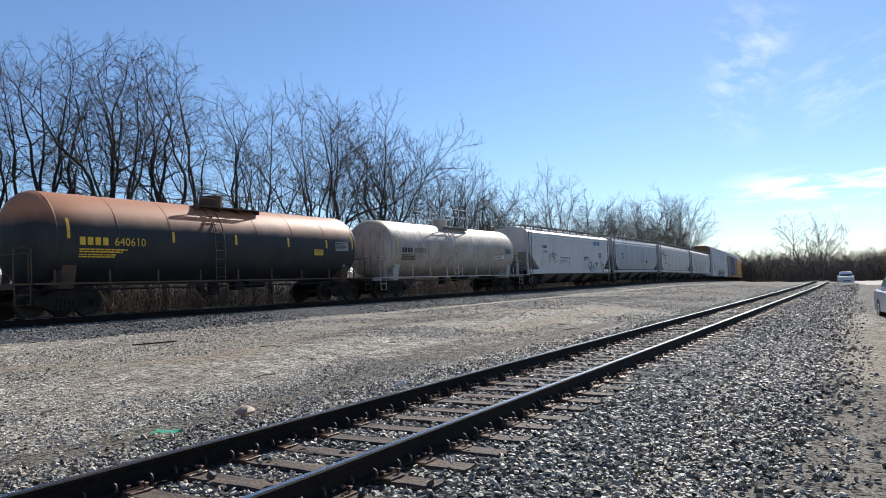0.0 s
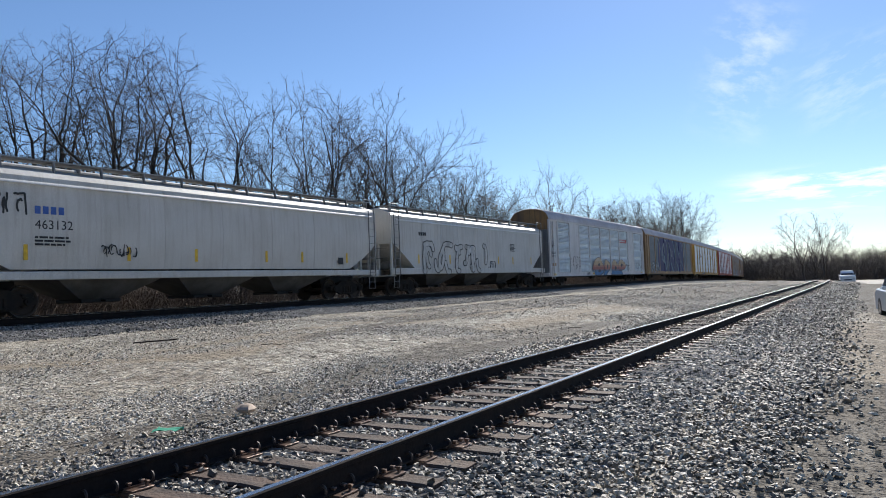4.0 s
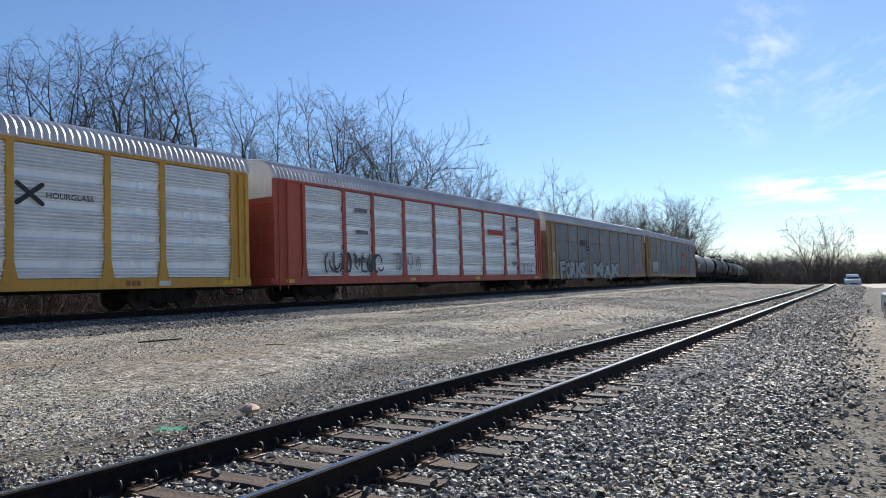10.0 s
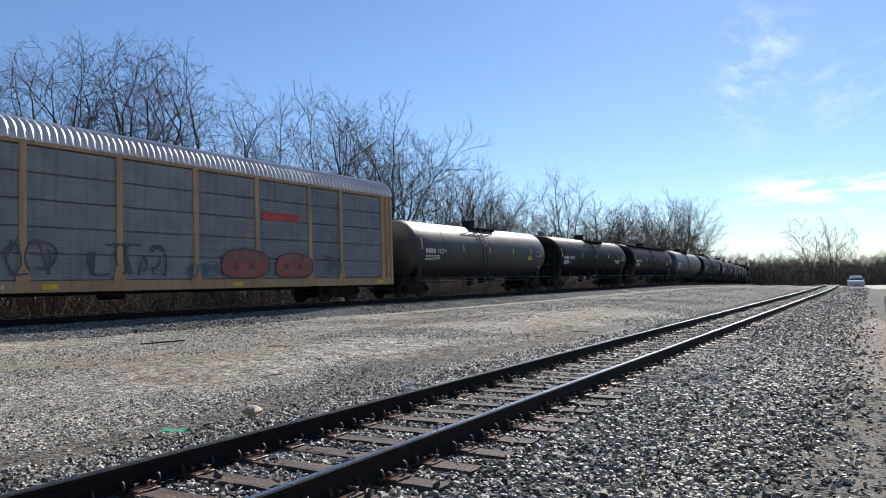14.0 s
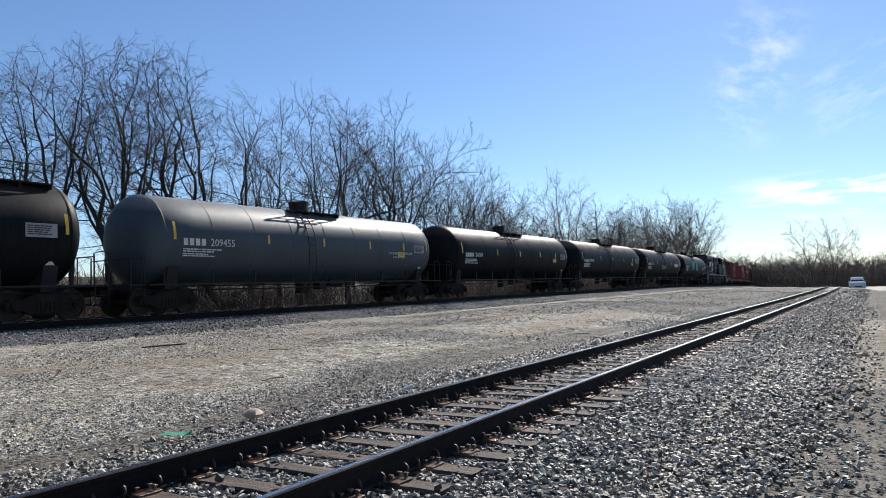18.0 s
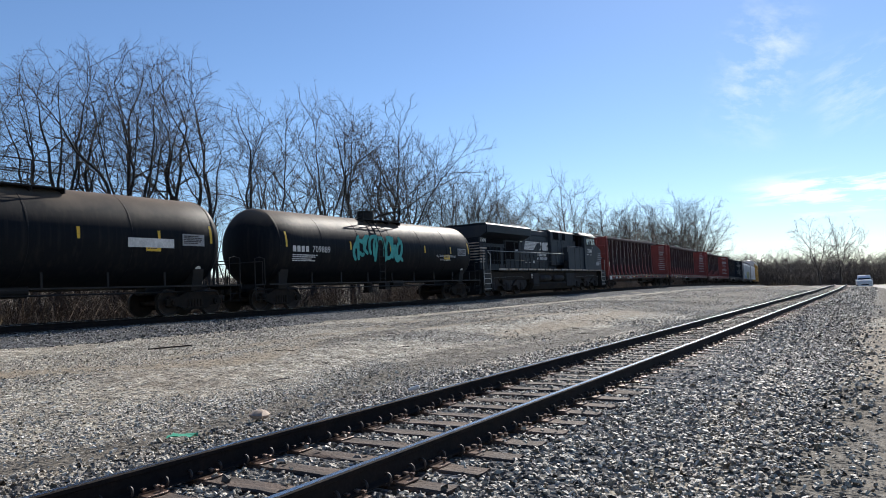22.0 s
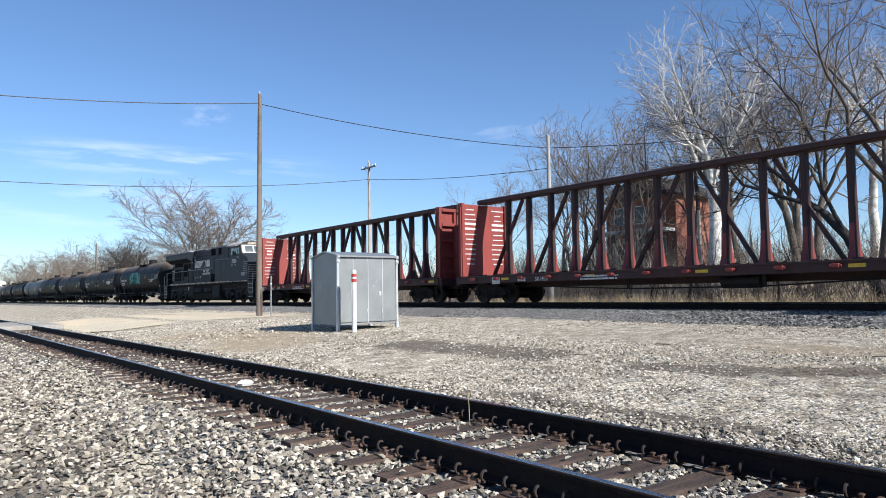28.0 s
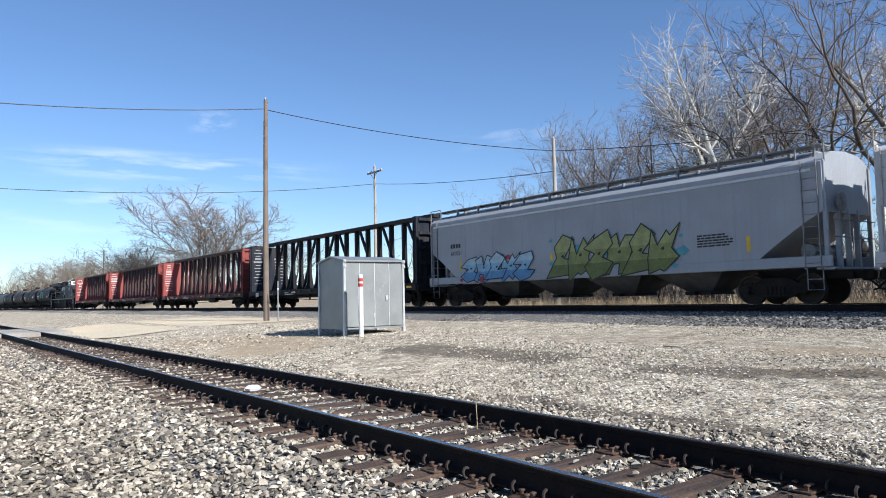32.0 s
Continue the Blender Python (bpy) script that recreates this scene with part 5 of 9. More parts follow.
def marks_tan(car):
    for words, y, z, wide, tall in (("FORMS", -10.85, 0.80, 5.6, 1.2), ("MAK", -3.3, 0.80, 7.6, 1.1)):
        step_ = wide / len(words)
        for k, ch in enumerate(words):
            for colour, bold, dx, grow_ in (((0.03, 0.035, 0.045), 0.11, 0.0, 1.0), ((0.36, 0.385, 0.41), 0.05, 0.006, 1.0)):
                me = text_mesh(ch, 1.0, bold)
                me.materials.clear()
                me.materials.append(paint(colour))
                xs = [v.co.x for v in me.vertices]
                sx = step_ * 0.97 / (max(xs) - min(xs))
                part("graffiti", me, None, car, "block letter in silver spray paint" if dx else "", at=Matrix.Translation((1.580 + dx, y + k * step_ - min(xs) * sx, z)) @ ON_SIDE @ Matrix.Rotation(radians((3, -4, 2, -2, 4)[k]), 4, "Z") @ Matrix.Diagonal((sx, tall / 0.72, 1, 1)))
    tag(car, 1.578, 6.5, 12.0, 1.0, 1.9, 6, (0.40, 0.18, 0.26), 45, 0.10)
    blocks(car, 1.568, -5.6, 0.80, 4, 0.26, white_mark)
    lettered(car, "974334", 1.568, -4.1, 0.80, 0.26, white_mark)
    bars(car, 1.549, -6.2, 3.75, 1.9, 4, 0.09, dark_mark, "company_bars", 2, 1.4)
    bars(car, 1.549, -4.9, 3.2, 1.4, 2, 0.14, dark_mark, "company_name", 4)
    tag(car, 1.512, -12.6, -11.7, 2.3, 2.7, 4, (0.7, 0.7, 0.7), 47, 0.03)
    n = patch(car, 1.562, 5.4, 6.6, 0.76, 1.02, dark_mark, "number_panel", 0.006)
    blocks(car, 1.570, 5.6, 0.80, 3, 0.26, white_mark)


def marks_last(car):
    silver, ink = [(0, (0.42, 0.46, 0.47)), (1.7, (0.54, 0.57, 0.57))], (0.04, 0.04, 0.045)
    rnd = random.Random(51)
    for k, y in enumerate((-11.0, -10.35, -9.65, -9.0)):
        g = rnd.uniform
        sprayed_body(car, 1.577 + 0.0085 * (k % 2), [(y - g(0.35, 0.5), 1.12 + g(0, 0.1)), (y - g(0.2, 0.4), 1.6), (y - g(0.35, 0.55), 2.1 + g(-0.1, 0.1)), (y - g(0, 0.2), 2.5 - g(0, 0.1)), (y + g(0.35, 0.5), 2.35), (y + g(0.15, 0.4), 1.75),
                                                     (y + g(0.35, 0.55), 1.25 + g(0, 0.1)), (y + g(-0.1, 0.1), 1.08)], silver, ink,
                     ([(y + g(-0.15, 0), 1.85), (y + g(0, 0.05), 2.1 + g(0, 0.1)), (y + g(0.1, 0.2), 1.9)], [(y + g(-0.2, -0.1), 1.35), (y + g(-0.05, 0.2), 1.55), (y + 0.05, 1.3)])[k % 2:], 0.075)
    tag(car, 1.578, -5.9, -3.3, 1.2, 2.3, 3, (0.08, 0.085, 0.10), 53, 0.06)
    tag(car, 1.578, -2.2, 0.3, 1.2, 2.2, 4, (0.07, 0.075, 0.085), 54, 0.06)
    tag(car, 1.578, 1.4, 2.6, 1.1, 1.6, 3, (0.10, 0.15, 0.18), 56, 0.05)
    for y, w, z in ((4.0, 1.2, 2.2), (6.6, 1.1, 2.1)):
        sprayed_body(car, 1.577, [(y - w, 1.1), (y - w * 0.9, z - 0.2), (y - w * 0.2, z), (y + w * 0.6, z - 0.1), (y + w, z - 0.3), (y + w * 0.95, 1.1)], [(0, (0.30, 0.085, 0.065)), (1.75, (0.24, 0.10, 0.09))], (0.12, 0.05, 0.045),
                     ([(y - 0.7, 1.4), (y - 0.5, 1.75), (y - 0.3, 1.45)], [(y + 0.1, 1.4), (y + 0.3, 1.75), (y + 0.5, 1.45)]), 0.06)
    tag(car, 1.578, 8.3, 9.6, 1.1, 2.0, 3, (0.10, 0.10, 0.11), 57, 0.05)
    blocks(car, 1.570, -6.9, 0.80, 4, 0.25, white_mark)
    lettered(car, "160474", 1.570, -5.4, 0.80, 0.25, white_mark)
    patch(car, 1.548, 4.9, 6.9, 3.35, 3.65, red_mark, "company_stripe", 0.006)
    tag(car, 1.512, -12.9, -11.8, 2.7, 3.3, 3, (0.06, 0.05, 0.045), 59, 0.06)


rack_car(6, "silver-grey car-carrier wagon with orange and blue graffiti", silver_paint, galv_blue, roof_white, galv_grey, (1, 7), marks_silver, end_top=brown_end)
rack_car(7, "tan car-carrier wagon covered in purple graffiti", tan_paint, galv_grey, roof_white, brown_end, (), marks_purple, end_top=tan_paint, sheets=5, sprayed=(2, 6, violet))
rack_car(8, "golden yellow car-carrier wagon with white perforated side sheets", yellow_paint, galv_white, roof_white, yellow_paint, (), marks_yellow, end_top=white_paint)
rack_car(9, "orange-red car-carrier wagon with pale side sheets", red_paint, galv_white, roof_white, red_paint, (), marks_red, end_top=white_paint)
rack_car(10, "tan car-carrier wagon with grey sheets and white block graffiti", tan_paint, galv_grey, roof_white, tan_paint, (), marks_tan, sheets=3)
rack_car(11, "tan car-carrier wagon with grey sheets and many small tags", tan_paint, galv_grey, roof_white, brown_end, (), marks_last, end_top=white_paint, sheets=5)
rack_car(27, "yellow car-carrier wagon far back in the train", yellow_paint, galv_white, roof_white, yellow_paint, ())


# ---- covered hopper wagons ----
def hopper_car(i, label, body_m, style, marks=None, bays=3, gear=None, group="covered hopper wagons"):
    half = (GAPS[i + 1] - GAPS[i]) / 2
    car = thing("covered_hopper_wagon", label, "railcar", group)
    gear = gear or body_m
    e = half - 0.70
    top, sill = 4.02, 1.06
    cut, low = 1.95, 2.62
    # body sections along y: the floor rises towards both ends
    ys = [-e, -e + 0.02, -e + 0.5, -e + 1.0, -e + 1.5, -e + cut, -e + cut + 0.01] + [-e + cut + k * (2 * e - 2 * cut) / 10 for k in range(1, 10)] + \
         [e - cut - 0.01, e - cut, e - 1.5, e - 1.0, e - 0.5, e - 0.02, e]

    def bottom(y):
        u = min(1.0, max(0.0, (e - abs(y)) / cut))
        return low - (low - 1.36) * u ** (1.15 if style == "flat" else 0.75) if u < 1 else 1.36

    def wide(z, y):
        if style == "flat":
            return 1.545 if z <= top - 0.02 else 1.545
        # barrel sides, drawn in at the sill and the eaves
        t = (z - 1.36) / (top - 1.36)
        return 1.36 + 0.20 * math.sin(math.pi * min(1, max(0, 0.18 + 0.62 * t)))
    rings = []
    for y in ys:
        zb = bottom(y)
        zs = [zb + (top - zb) * k / 8 for k in range(9)]
        right = [(wide(z, y), y, z) for z in zs]
        roof = [(1.30, y, top + 0.20), (0.85, y, top + 0.36), (0.0, y, top + 0.43)]
        if style != "flat":
            roof = [(1.36, y, top + 0.16), (0.9, y, top + 0.34), (0.0, y, top + 0.42)]
        half_ring = right + roof
        rings.append(half_ring + [(-p[0], p[1], p[2]) for p in half_ring[-2::-1]])
    part("body", B().loft(rings), body_m, car, sharp=30)
    for s in (-1, 1):
        part("side_sill", B().box(s * 1.44, s * 1.56, -half + 0.55, half - 0.55, sill, 1.38 if style == "flat" else 1.30, 0.02), body_m, car)
        # sloped ledge coloured white to bring out the sunlit edge below the roof
        part("eave_stripe", B().prism([(s * 1.54, top - 0.24), (s * 1.585, top - 0.24), (s * 1.585, top - 0.21), (s * 1.54, top - 0.15)], -e + 0.3, e - 0.3, "y"), white_paint, car)
        if style == "flat":
            for k in range(1, 9):
                y = -e + cut * 0.4 + k * (2 * e - cut * 0.8) / 9
                part("panel_seam", B().box(s * 1.544, s * 1.551, y - 0.012, y + 0.012, 1.36, top - 0.06), body_m, car)
        else:
            for k in range(1, 6):
                y = -e + cut + k * (2 * e - 2 * cut) / 6
                part("panel_seam", B().loft([[(s * (wide(1.4 + q * 0.32, 0) - 0.004), y + dy, 1.4 + q * 0.32) for q in range(9)] for dy in (-0.015, 0.015)] +
                                            [[(s * (wide(1.4 + q * 0.32, 0) + 0.006), y + 0.015, 1.4 + q * 0.32) for q in range(9)]], close=False), body_m, car)
        # roof walk with its brackets
        x = s * 0.95
        part("roof_walk", B().box(x - 0.30, x + 0.30, -e + 0.1, e - 0.1, top + 0.52, top + 0.56), gear, car)
        nb = 13
        for k in range(nb):
            y = -e + 0.3 + k * (2 * e - 0.6) / (nb - 1)
            part("walk_bracket", shared(f"walk_bracket{s}{gear.name}", lambda: B().prism([(s * 1.26, top + 0.57), (s * 1.30, top + 0.20), (s * 1.24, top + 0.20), (s * 1.15, top + 0.50), (s * 0.62, top + 0.50), (s * 0.62, top + 0.57)],
                 -0.025, 0.025, "y"), gear), None, car, at=pose(0, y, 0))
        for q in (-1, 1):
            # ladders, corner frame, steps
            ladder(car, s * 1.545, q * (e - 0.35), 1.0, 4.1, gear, 0.44, 9)
            part("corner_post", B().box(s * 1.38, s * 1.50, q * e - 0.06, q * e + 0.06, 1.0, top + 0.05, 0.015), body_m, car)
            part("grab_frame", B().tube([(s * 1.45, q * (e - 0.75), top + 0.18), (s * 1.45, q * (e - 0.75), top + 0.62), (s * 1.45, q * (e + 0.05), top + 0.62), (s * 1.45, q * (e + 0.05), top)], 0.025),
                 gear, car)
            part("step", B().tube([(s * 1.5, q * (e - 0.12), 1.05), (s * 1.5, q * (e - 0.12), 0.42), (s * 1.5, q * (e - 0.56), 0.42), (s * 1.5, q * (e - 0.56), 1.05)], 0.018)
                 .tube([(s * 1.5, q * (e - 0.12), 0.72), (s * 1.5, q * (e - 0.56), 0.72)], 0.015), gear, car)
        for y in (-e + 2.35, -e + 5.6, -1.2, 2.2, e - 5.2, e - 2.25):
            xx = (1.548 if style == "flat" else wide(1.9, 0) + 0.006)
            patch(car, s * xx, y - 0.06, y + 0.06, 1.62, 2.1, yellow_mark, "reflector_strip", s * 0.006)
    part("hatch_trough", B().box(-0.42, 0.42, -e + 0.6, e - 0.6, top + 0.38, top + 0.52, 0.04), body_m, car)
    for k in range(6):
        y = -e + 1.4 + k * (2 * e - 2.8) / 5
        part("hatch_batten", B().box(-0.5, 0.5, y - 0.05, y + 0.05, top + 0.40, top + 0.56, 0.02), gear, car)
    for q in (-1, 1):
        y = q * (half - 0.75)
        part("end_platform", B().box(-1.5, 1.5, y - 0.25, y + 0.25, 0.98, 1.05, 0.01), body_m, car)
        part("centre_sill_stub", B().box(-0.3, 0.3, q * (half - 0.55), q * (half - 3.4), 0.72, 1.06, 0.02), black_steel, car)
        for x in (-0.6, 0.0, 0.6):
            part("end_strut", B().box(x - 0.06, x + 0.06, y - 0.07, y + 0.07, 1.0, 2.75, 0.01), body_m, car)
        part("end_handrail", B().tube([(-1.3, y + q * 0.2, 1.9), (1.3, y + q * 0.2, 1.9)], 0.02).tube([(-1.3, y + q * 0.2, 2.4), (1.3, y + q * 0.2, 2.4)], 0.02), gear, car)
        part("air_reservoir", B().cyl((-0.9, y - q * 0.75, 1.55), (0.9, y - q * 0.75, 1.55), 0.22, n=14), gear, car)
        truck(car, q * (half - 2.45))
    part("brake_wheel", B().cyl((0.8, half - 0.55, 2.9), (0.8, half - 0.50, 2.9), 0.28, n=18).cyl((0.8, half - 0.75, 2.9), (0.8, half - 0.50, 2.9), 0.03), gear, car)
    # discharge bays
    reach = half - 3.75
    w = 2 * reach / bays
    for k in range(bays):
        y = -reach + (k + 0.5) * w
        b = B()
        b.loft([[(-1.35, y - w * 0.49, 1.38), (1.35, y - w * 0.49, 1.38), (1.35, y + w * 0.49, 1.38), (-1.35, y + w * 0.49, 1.38)],
                [(-1.25, y - w * 0.40, 1.02), (1.25, y - w * 0.40, 1.02), (1.25, y + w * 0.40, 1.02), (-1.25, y + w * 0.40, 1.02)],
                [(-0.55, y - w * 0.15, 0.45), (0.55, y - w * 0.15, 0.45), (0.55, y + w * 0.15, 0.45), (-0.55, y + w * 0.15, 0.45)]])
        ob = part("discharge_bay", b, bay_mat, car, "soiled funnel-shaped discharge bay, shade under the body in its colour")
        part("outlet_gate", B().box(-0.7, 0.7, y - w * 0.16, y + w * 0.16, 0.34, 0.46, 0.02).cyl((-0.95, y, 0.4), (0.95, y, 0.4), 0.04), black_steel, ob)
    couplers(car, half)
    if marks:
        marks(car, e)
    CARS.append((car, (GAPS[i] + GAPS[i + 1]) / 2, half - 2.45))
    return car


# streaked grey, darkened to paint in the shade below the hopper bodies
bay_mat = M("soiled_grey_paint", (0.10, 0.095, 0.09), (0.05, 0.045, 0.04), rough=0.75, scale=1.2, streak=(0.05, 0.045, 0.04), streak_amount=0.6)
hop_grey = M("light_grey_paint", (0.60, 0.60, 0.61), (0.52, 0.52, 0.53), rough=0.5, scale=0.6, streak=(0.26, 0.24, 0.22), streak_amount=0.3)
hop_blue = M("blue_grey_paint", (0.34, 0.365, 0.40), (0.295, 0.315, 0.345), rough=0.5, scale=0.6, streak=(0.22, 0.22, 0.22), streak_amount=0.3)
hop_cream = M("cream_grey_paint", (0.60, 0.59, 0.56), (0.52, 0.505, 0.47), rough=0.55, scale=0.6, streak=(0.28, 0.24, 0.20), streak_amount=0.35)
walk_steel = M("galvanised_walkway", (0.30, 0.30, 0.30), (0.18, 0.175, 0.17), rough=0.55, metal=0.4, scale=4)


def marks_h1(car, e):
    blocks(car, 1.552, e - 4.4, 3.45, 4, 0.62, blue_mark, "company_mark")
    blocks(car, 1.552, -e + 2.6, 2.95, 4, 0.30, dark_mark)
    lettered(car, "55343", 1.552, -e + 2.6, 2.60, 0.30, dark_mark)
    lettered(car, "DO NOT HAMMER ON CAR", 1.552, -e + 6.0, 2.22, 0.17, dark_mark)
    tag(car, 1.552, e - 7.0, e - 5.6, 2.05, 2.42, 4, (0.02, 0.02, 0.02), 61, 0.05)
    tag(car, 1.566, -e + 5.9, -e + 7.7, 1.85, 2.1, 5, (0.12, 0.38, 0.36), 63, 0.05)
    graffiti(car, 1.566, e - 6.0, e - 1.9, 1.18, 1.95, 6, None, (0.07, 0.08, 0.14), 65, wide=0.10)
    tag(car, 1.552, -e + 3.6, -e + 5.2, 1.9, 2.6, 3, (0.02, 0.02, 0.02), 67, 0.06)
    bars(car, 1.552, e - 3.2, 2.75, 0.9, 6, 0.04, dark_mark, seed=12)


def marks_h2(car, e):
    blocks(car, 1.562, -e + 2.7, 2.75, 4, 0.26, dark_mark)
    lettered(car, "41734", 1.562, -e + 2.7, 2.40, 0.26, dark_mark)
    patch(car, 1.562, 3.2, 3.7, 2.0, 2.35, dark_mark, "data_plate")
    bars(car, 1.562, 1.2, 2.3, 1.1, 4, 0.04, grey_mark, seed=14)


def marks_h3(car, e):
    blocks(car, 1.562, -e + 2.6, 2.95, 4, 0.33, blue_mark)
    lettered(car, "463132", 1.562, -e + 2.6, 2.52, 0.38, dark_mark)
    bars(car, 1.556, -e + 2.6, 2.25, 1.1, 3, 0.06, dark_mark, seed=15)
    tag(car, 1.558, -e + 1.0, -e + 2.3, 2.9, 3.5, 4, (0.03, 0.03, 0.03), 69, 0.06)
    tag(car, 1.56, -e + 4.6, -e + 5.9, 1.75, 2.15, 5, (0.03, 0.03, 0.03), 71, 0.035)
    patch(car, 1.562, e - 2.9, e - 2.55, 1.55, 1.85, dark_mark, "data_plate")


def marks_h4(car, e):
    graffiti(car, 1.566, -e + 3.0, -e + 10.0, 1.16, 2.65, 7, (0.62, 0.61, 0.58), (0.03, 0.03, 0.03), 73, wide=0.30)
    tag(car, 1.552, -e + 10.2, -e + 11.2, 1.3, 1.8, 3, (0.03, 0.03, 0.03), 75, 0.04)
    bars(car, 1.552, e - 5.6, 2.9, 0.9, 6, 0.05, dark_mark, seed=16)
    blocks(car, 1.552, -e + 2.4, 3.1, 4, 0.28, dark_mark)


def marks_h5(car, e):
    angular_piece(car, 1.560, -e + 2.6, -e + 7.0, 1.12, 2.2, 5, [(0, (0.10, 0.30, 0.55)), (1.55, (0.26, 0.50, 0.68)), (1.9, (0.45, 0.62, 0.70))], (0.02, 0.03, 0.06), (0.40, 0.04, 0.08), 77)
    angular_piece(car, 1.560, -e + 8.2, e - 4.9, 1.10, 2.6, 6, [(0, (0.15, 0.18, 0.045)), (1.6, (0.26, 0.29, 0.09)), (2.1, (0.36, 0.38, 0.15))], (0.025, 0.035, 0.02), (0.09, 0.36, 0.44), 79)
    blocks(car, 1.552, -e + 1.6, 2.72, 4, 0.28, dark_mark)
    lettered(car, "610051", 1.552, -e + 1.6, 2.38, 0.28, dark_mark)
    bars(car, 1.552, e - 4.0, 2.2, 1.3, 5, 0.05, dark_mark, seed=18)


hopper_car(2, "light grey flat-sided hopper wagon with blue company mark", hop_grey, "flat", marks_h1, 4, walk_steel)
hopper_car(3, "blue-grey barrel-sided hopper wagon", hop_blue, "round", marks_h2, 3, walk_steel)
hopper_car(4, "cream-grey barrel-sided hopper wagon with black number", hop_cream, "round", marks_h3, 3, walk_steel)
hopper_car(5, "cream-grey hopper wagon with white bubble graffiti", hop_cream, "flat", marks_h4, 3, walk_steel)
hopper_car(25, "grey hopper wagon with blue-red and olive green graffiti", hop_blue, "flat", marks_h5, 4, walk_steel)
hopper_car(26, "white-grey hopper wagon at the back of the train", hop_grey, "flat", None, 3, white_steel)


# ---- centre-beam lumber flats ----
def beam_car(i, label, paint_m, dark_m, number, lettering, blue=False, group="centre-beam flat wagons"):
    # dark_m is paint_m with the shade of uprights, sills and deck put into its colour
    half = (GAPS[i + 1] - GAPS[i]) / 2
    car = thing("centre_beam_wagon", label, "railcar", group)
    e = half - 0.75
    top = 4.72
    for s in (-1, 1):
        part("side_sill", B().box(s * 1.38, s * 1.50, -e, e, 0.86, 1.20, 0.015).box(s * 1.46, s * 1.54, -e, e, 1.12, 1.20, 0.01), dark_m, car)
        for k in range(14):
            y = -e + 1.1 + k * (2 * e - 2.2) / 13
            part("strap_winch", shared(f"winch{s}{paint_m.name}", lambda: B().box(s * 1.5, s * 1.62, -0.11, 0.11, 0.98, 1.10, 0.02).cyl((s * 1.56, -0.16, 1.04), (s * 1.56, 0.16, 1.04), 0.04, n=8),
                                       paint_m), None, car, at=pose(0, y, 0))
            if k % 3 == 1:
                patch(car, s * 1.503, y + 0.3, y + 0.75, 0.98, 1.08, yellow_mark, "reflector_strip", s * 0.004)
    part("deck", B().box(-1.42, 1.42, -e, e, 1.06, 1.15).box(-0.35, 0.35, -half + 0.6, half - 0.6, 0.66, 1.07, 0.02), dark_m, car)
    for k in range(18):
        y = -e + 0.6 + k * (2 * e - 1.2) / 17
        for s in (-1, 1):
            part("deck_rib", shared(f"deck_rib{s}{dark_m.name}", lambda: B().prism([(s * 0.3, 1.16), (s * 1.4, 1.16), (s * 1.4, 1.19), (s * 0.3, 1.30)], -0.05, 0.05, "y"), dark_m), None, car,
                 at=pose(0, y, 0))
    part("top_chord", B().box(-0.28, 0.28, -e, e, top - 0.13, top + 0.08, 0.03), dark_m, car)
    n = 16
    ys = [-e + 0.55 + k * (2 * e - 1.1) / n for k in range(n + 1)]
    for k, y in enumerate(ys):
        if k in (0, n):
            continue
        # an upright in the shaded tone: web and flanges, with a foot in the lit tone that widens on the deck
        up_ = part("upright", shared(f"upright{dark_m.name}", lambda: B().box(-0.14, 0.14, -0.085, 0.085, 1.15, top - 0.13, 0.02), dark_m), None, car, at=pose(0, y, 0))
        for s in (-1, 1):
            part("foot", shared(f"foot{s}{paint_m.name}", lambda: B().prism([(s * 0.14, 2.3), (s * 0.14, 1.15), (s * 0.44, 1.15), (s * 0.23, 1.6)], -0.07, 0.07, "y"), paint_m), None, up_)
    step_ = (2 * e - 1.1) / n
    for k in range(0, n // 2 - 1, 2):
        for q in (-1, 1):
            # a brace that rises towards the middle of the wagon
            y0 = q * (e - 0.55 - (k + 0.2) * step_)
            part("diagonal", B().tube([(0, y0, 1.2), (0, y0 - q * 1.5 * step_, top - 0.18)], 0.09, 4), dark_m, car)
    for q in (-1, 1):
        y = q * (e - 0.12)
        # bulkhead: sheet, edge posts, ribs on its outer face
        bh = part("bulkhead", B().box(-1.38, 1.38, y - 0.04, y + 0.04, 1.1, 4.56), paint_m, car, "ribbed steel end bulkhead")
        for x in (-1.33, 1.33):
            part("bulkhead_post", B().box(x - 0.09, x + 0.09, y - 0.16, y + 0.16, 1.05, 4.6, 0.02), paint_m, bh)
        for z in (1.5, 2.25, 3.0, 3.75, 4.45):
            part("bulkhead_rib", B().box(-1.25, 1.25, y + q * 0.04, y + q * 0.20, z - 0.08, z + 0.08, 0.02), paint_m, bh)
        for x in (-0.45, 0.45):
            part("bulkhead_stiffener", B().box(x - 0.07, x + 0.07, y + q * 0.04, y + q * 0.18, 1.1, 4.5, 0.02), paint_m, bh)
        # writing on the inner face
        yi = y - q * 0.045
        rnd = random.Random(i * 7 + q)
        b = B()
        for side in (-1, 1):
            for r in range(12):
                z = 4.3 - r * 0.23
                w = rnd.uniform(0.35, 0.8)
                x0 = side * 0.85 - w / 2
                b.box(x0, x0 + w, min(yi, yi - q * 0.004), max(yi, yi - q * 0.004), z, z + (0.10 if r in (3, 4) else 0.045))
        tagged(part("warning_text", b, white_mark if not blue else grey_mark, bh, "rows of small white stencilled lines", 0), kind="stuff")
        for s in (-1, 1):
            ladder(car, s * 1.42, q * (e - 0.05), 0.95, 4.4, paint_m, 0.3, 10)
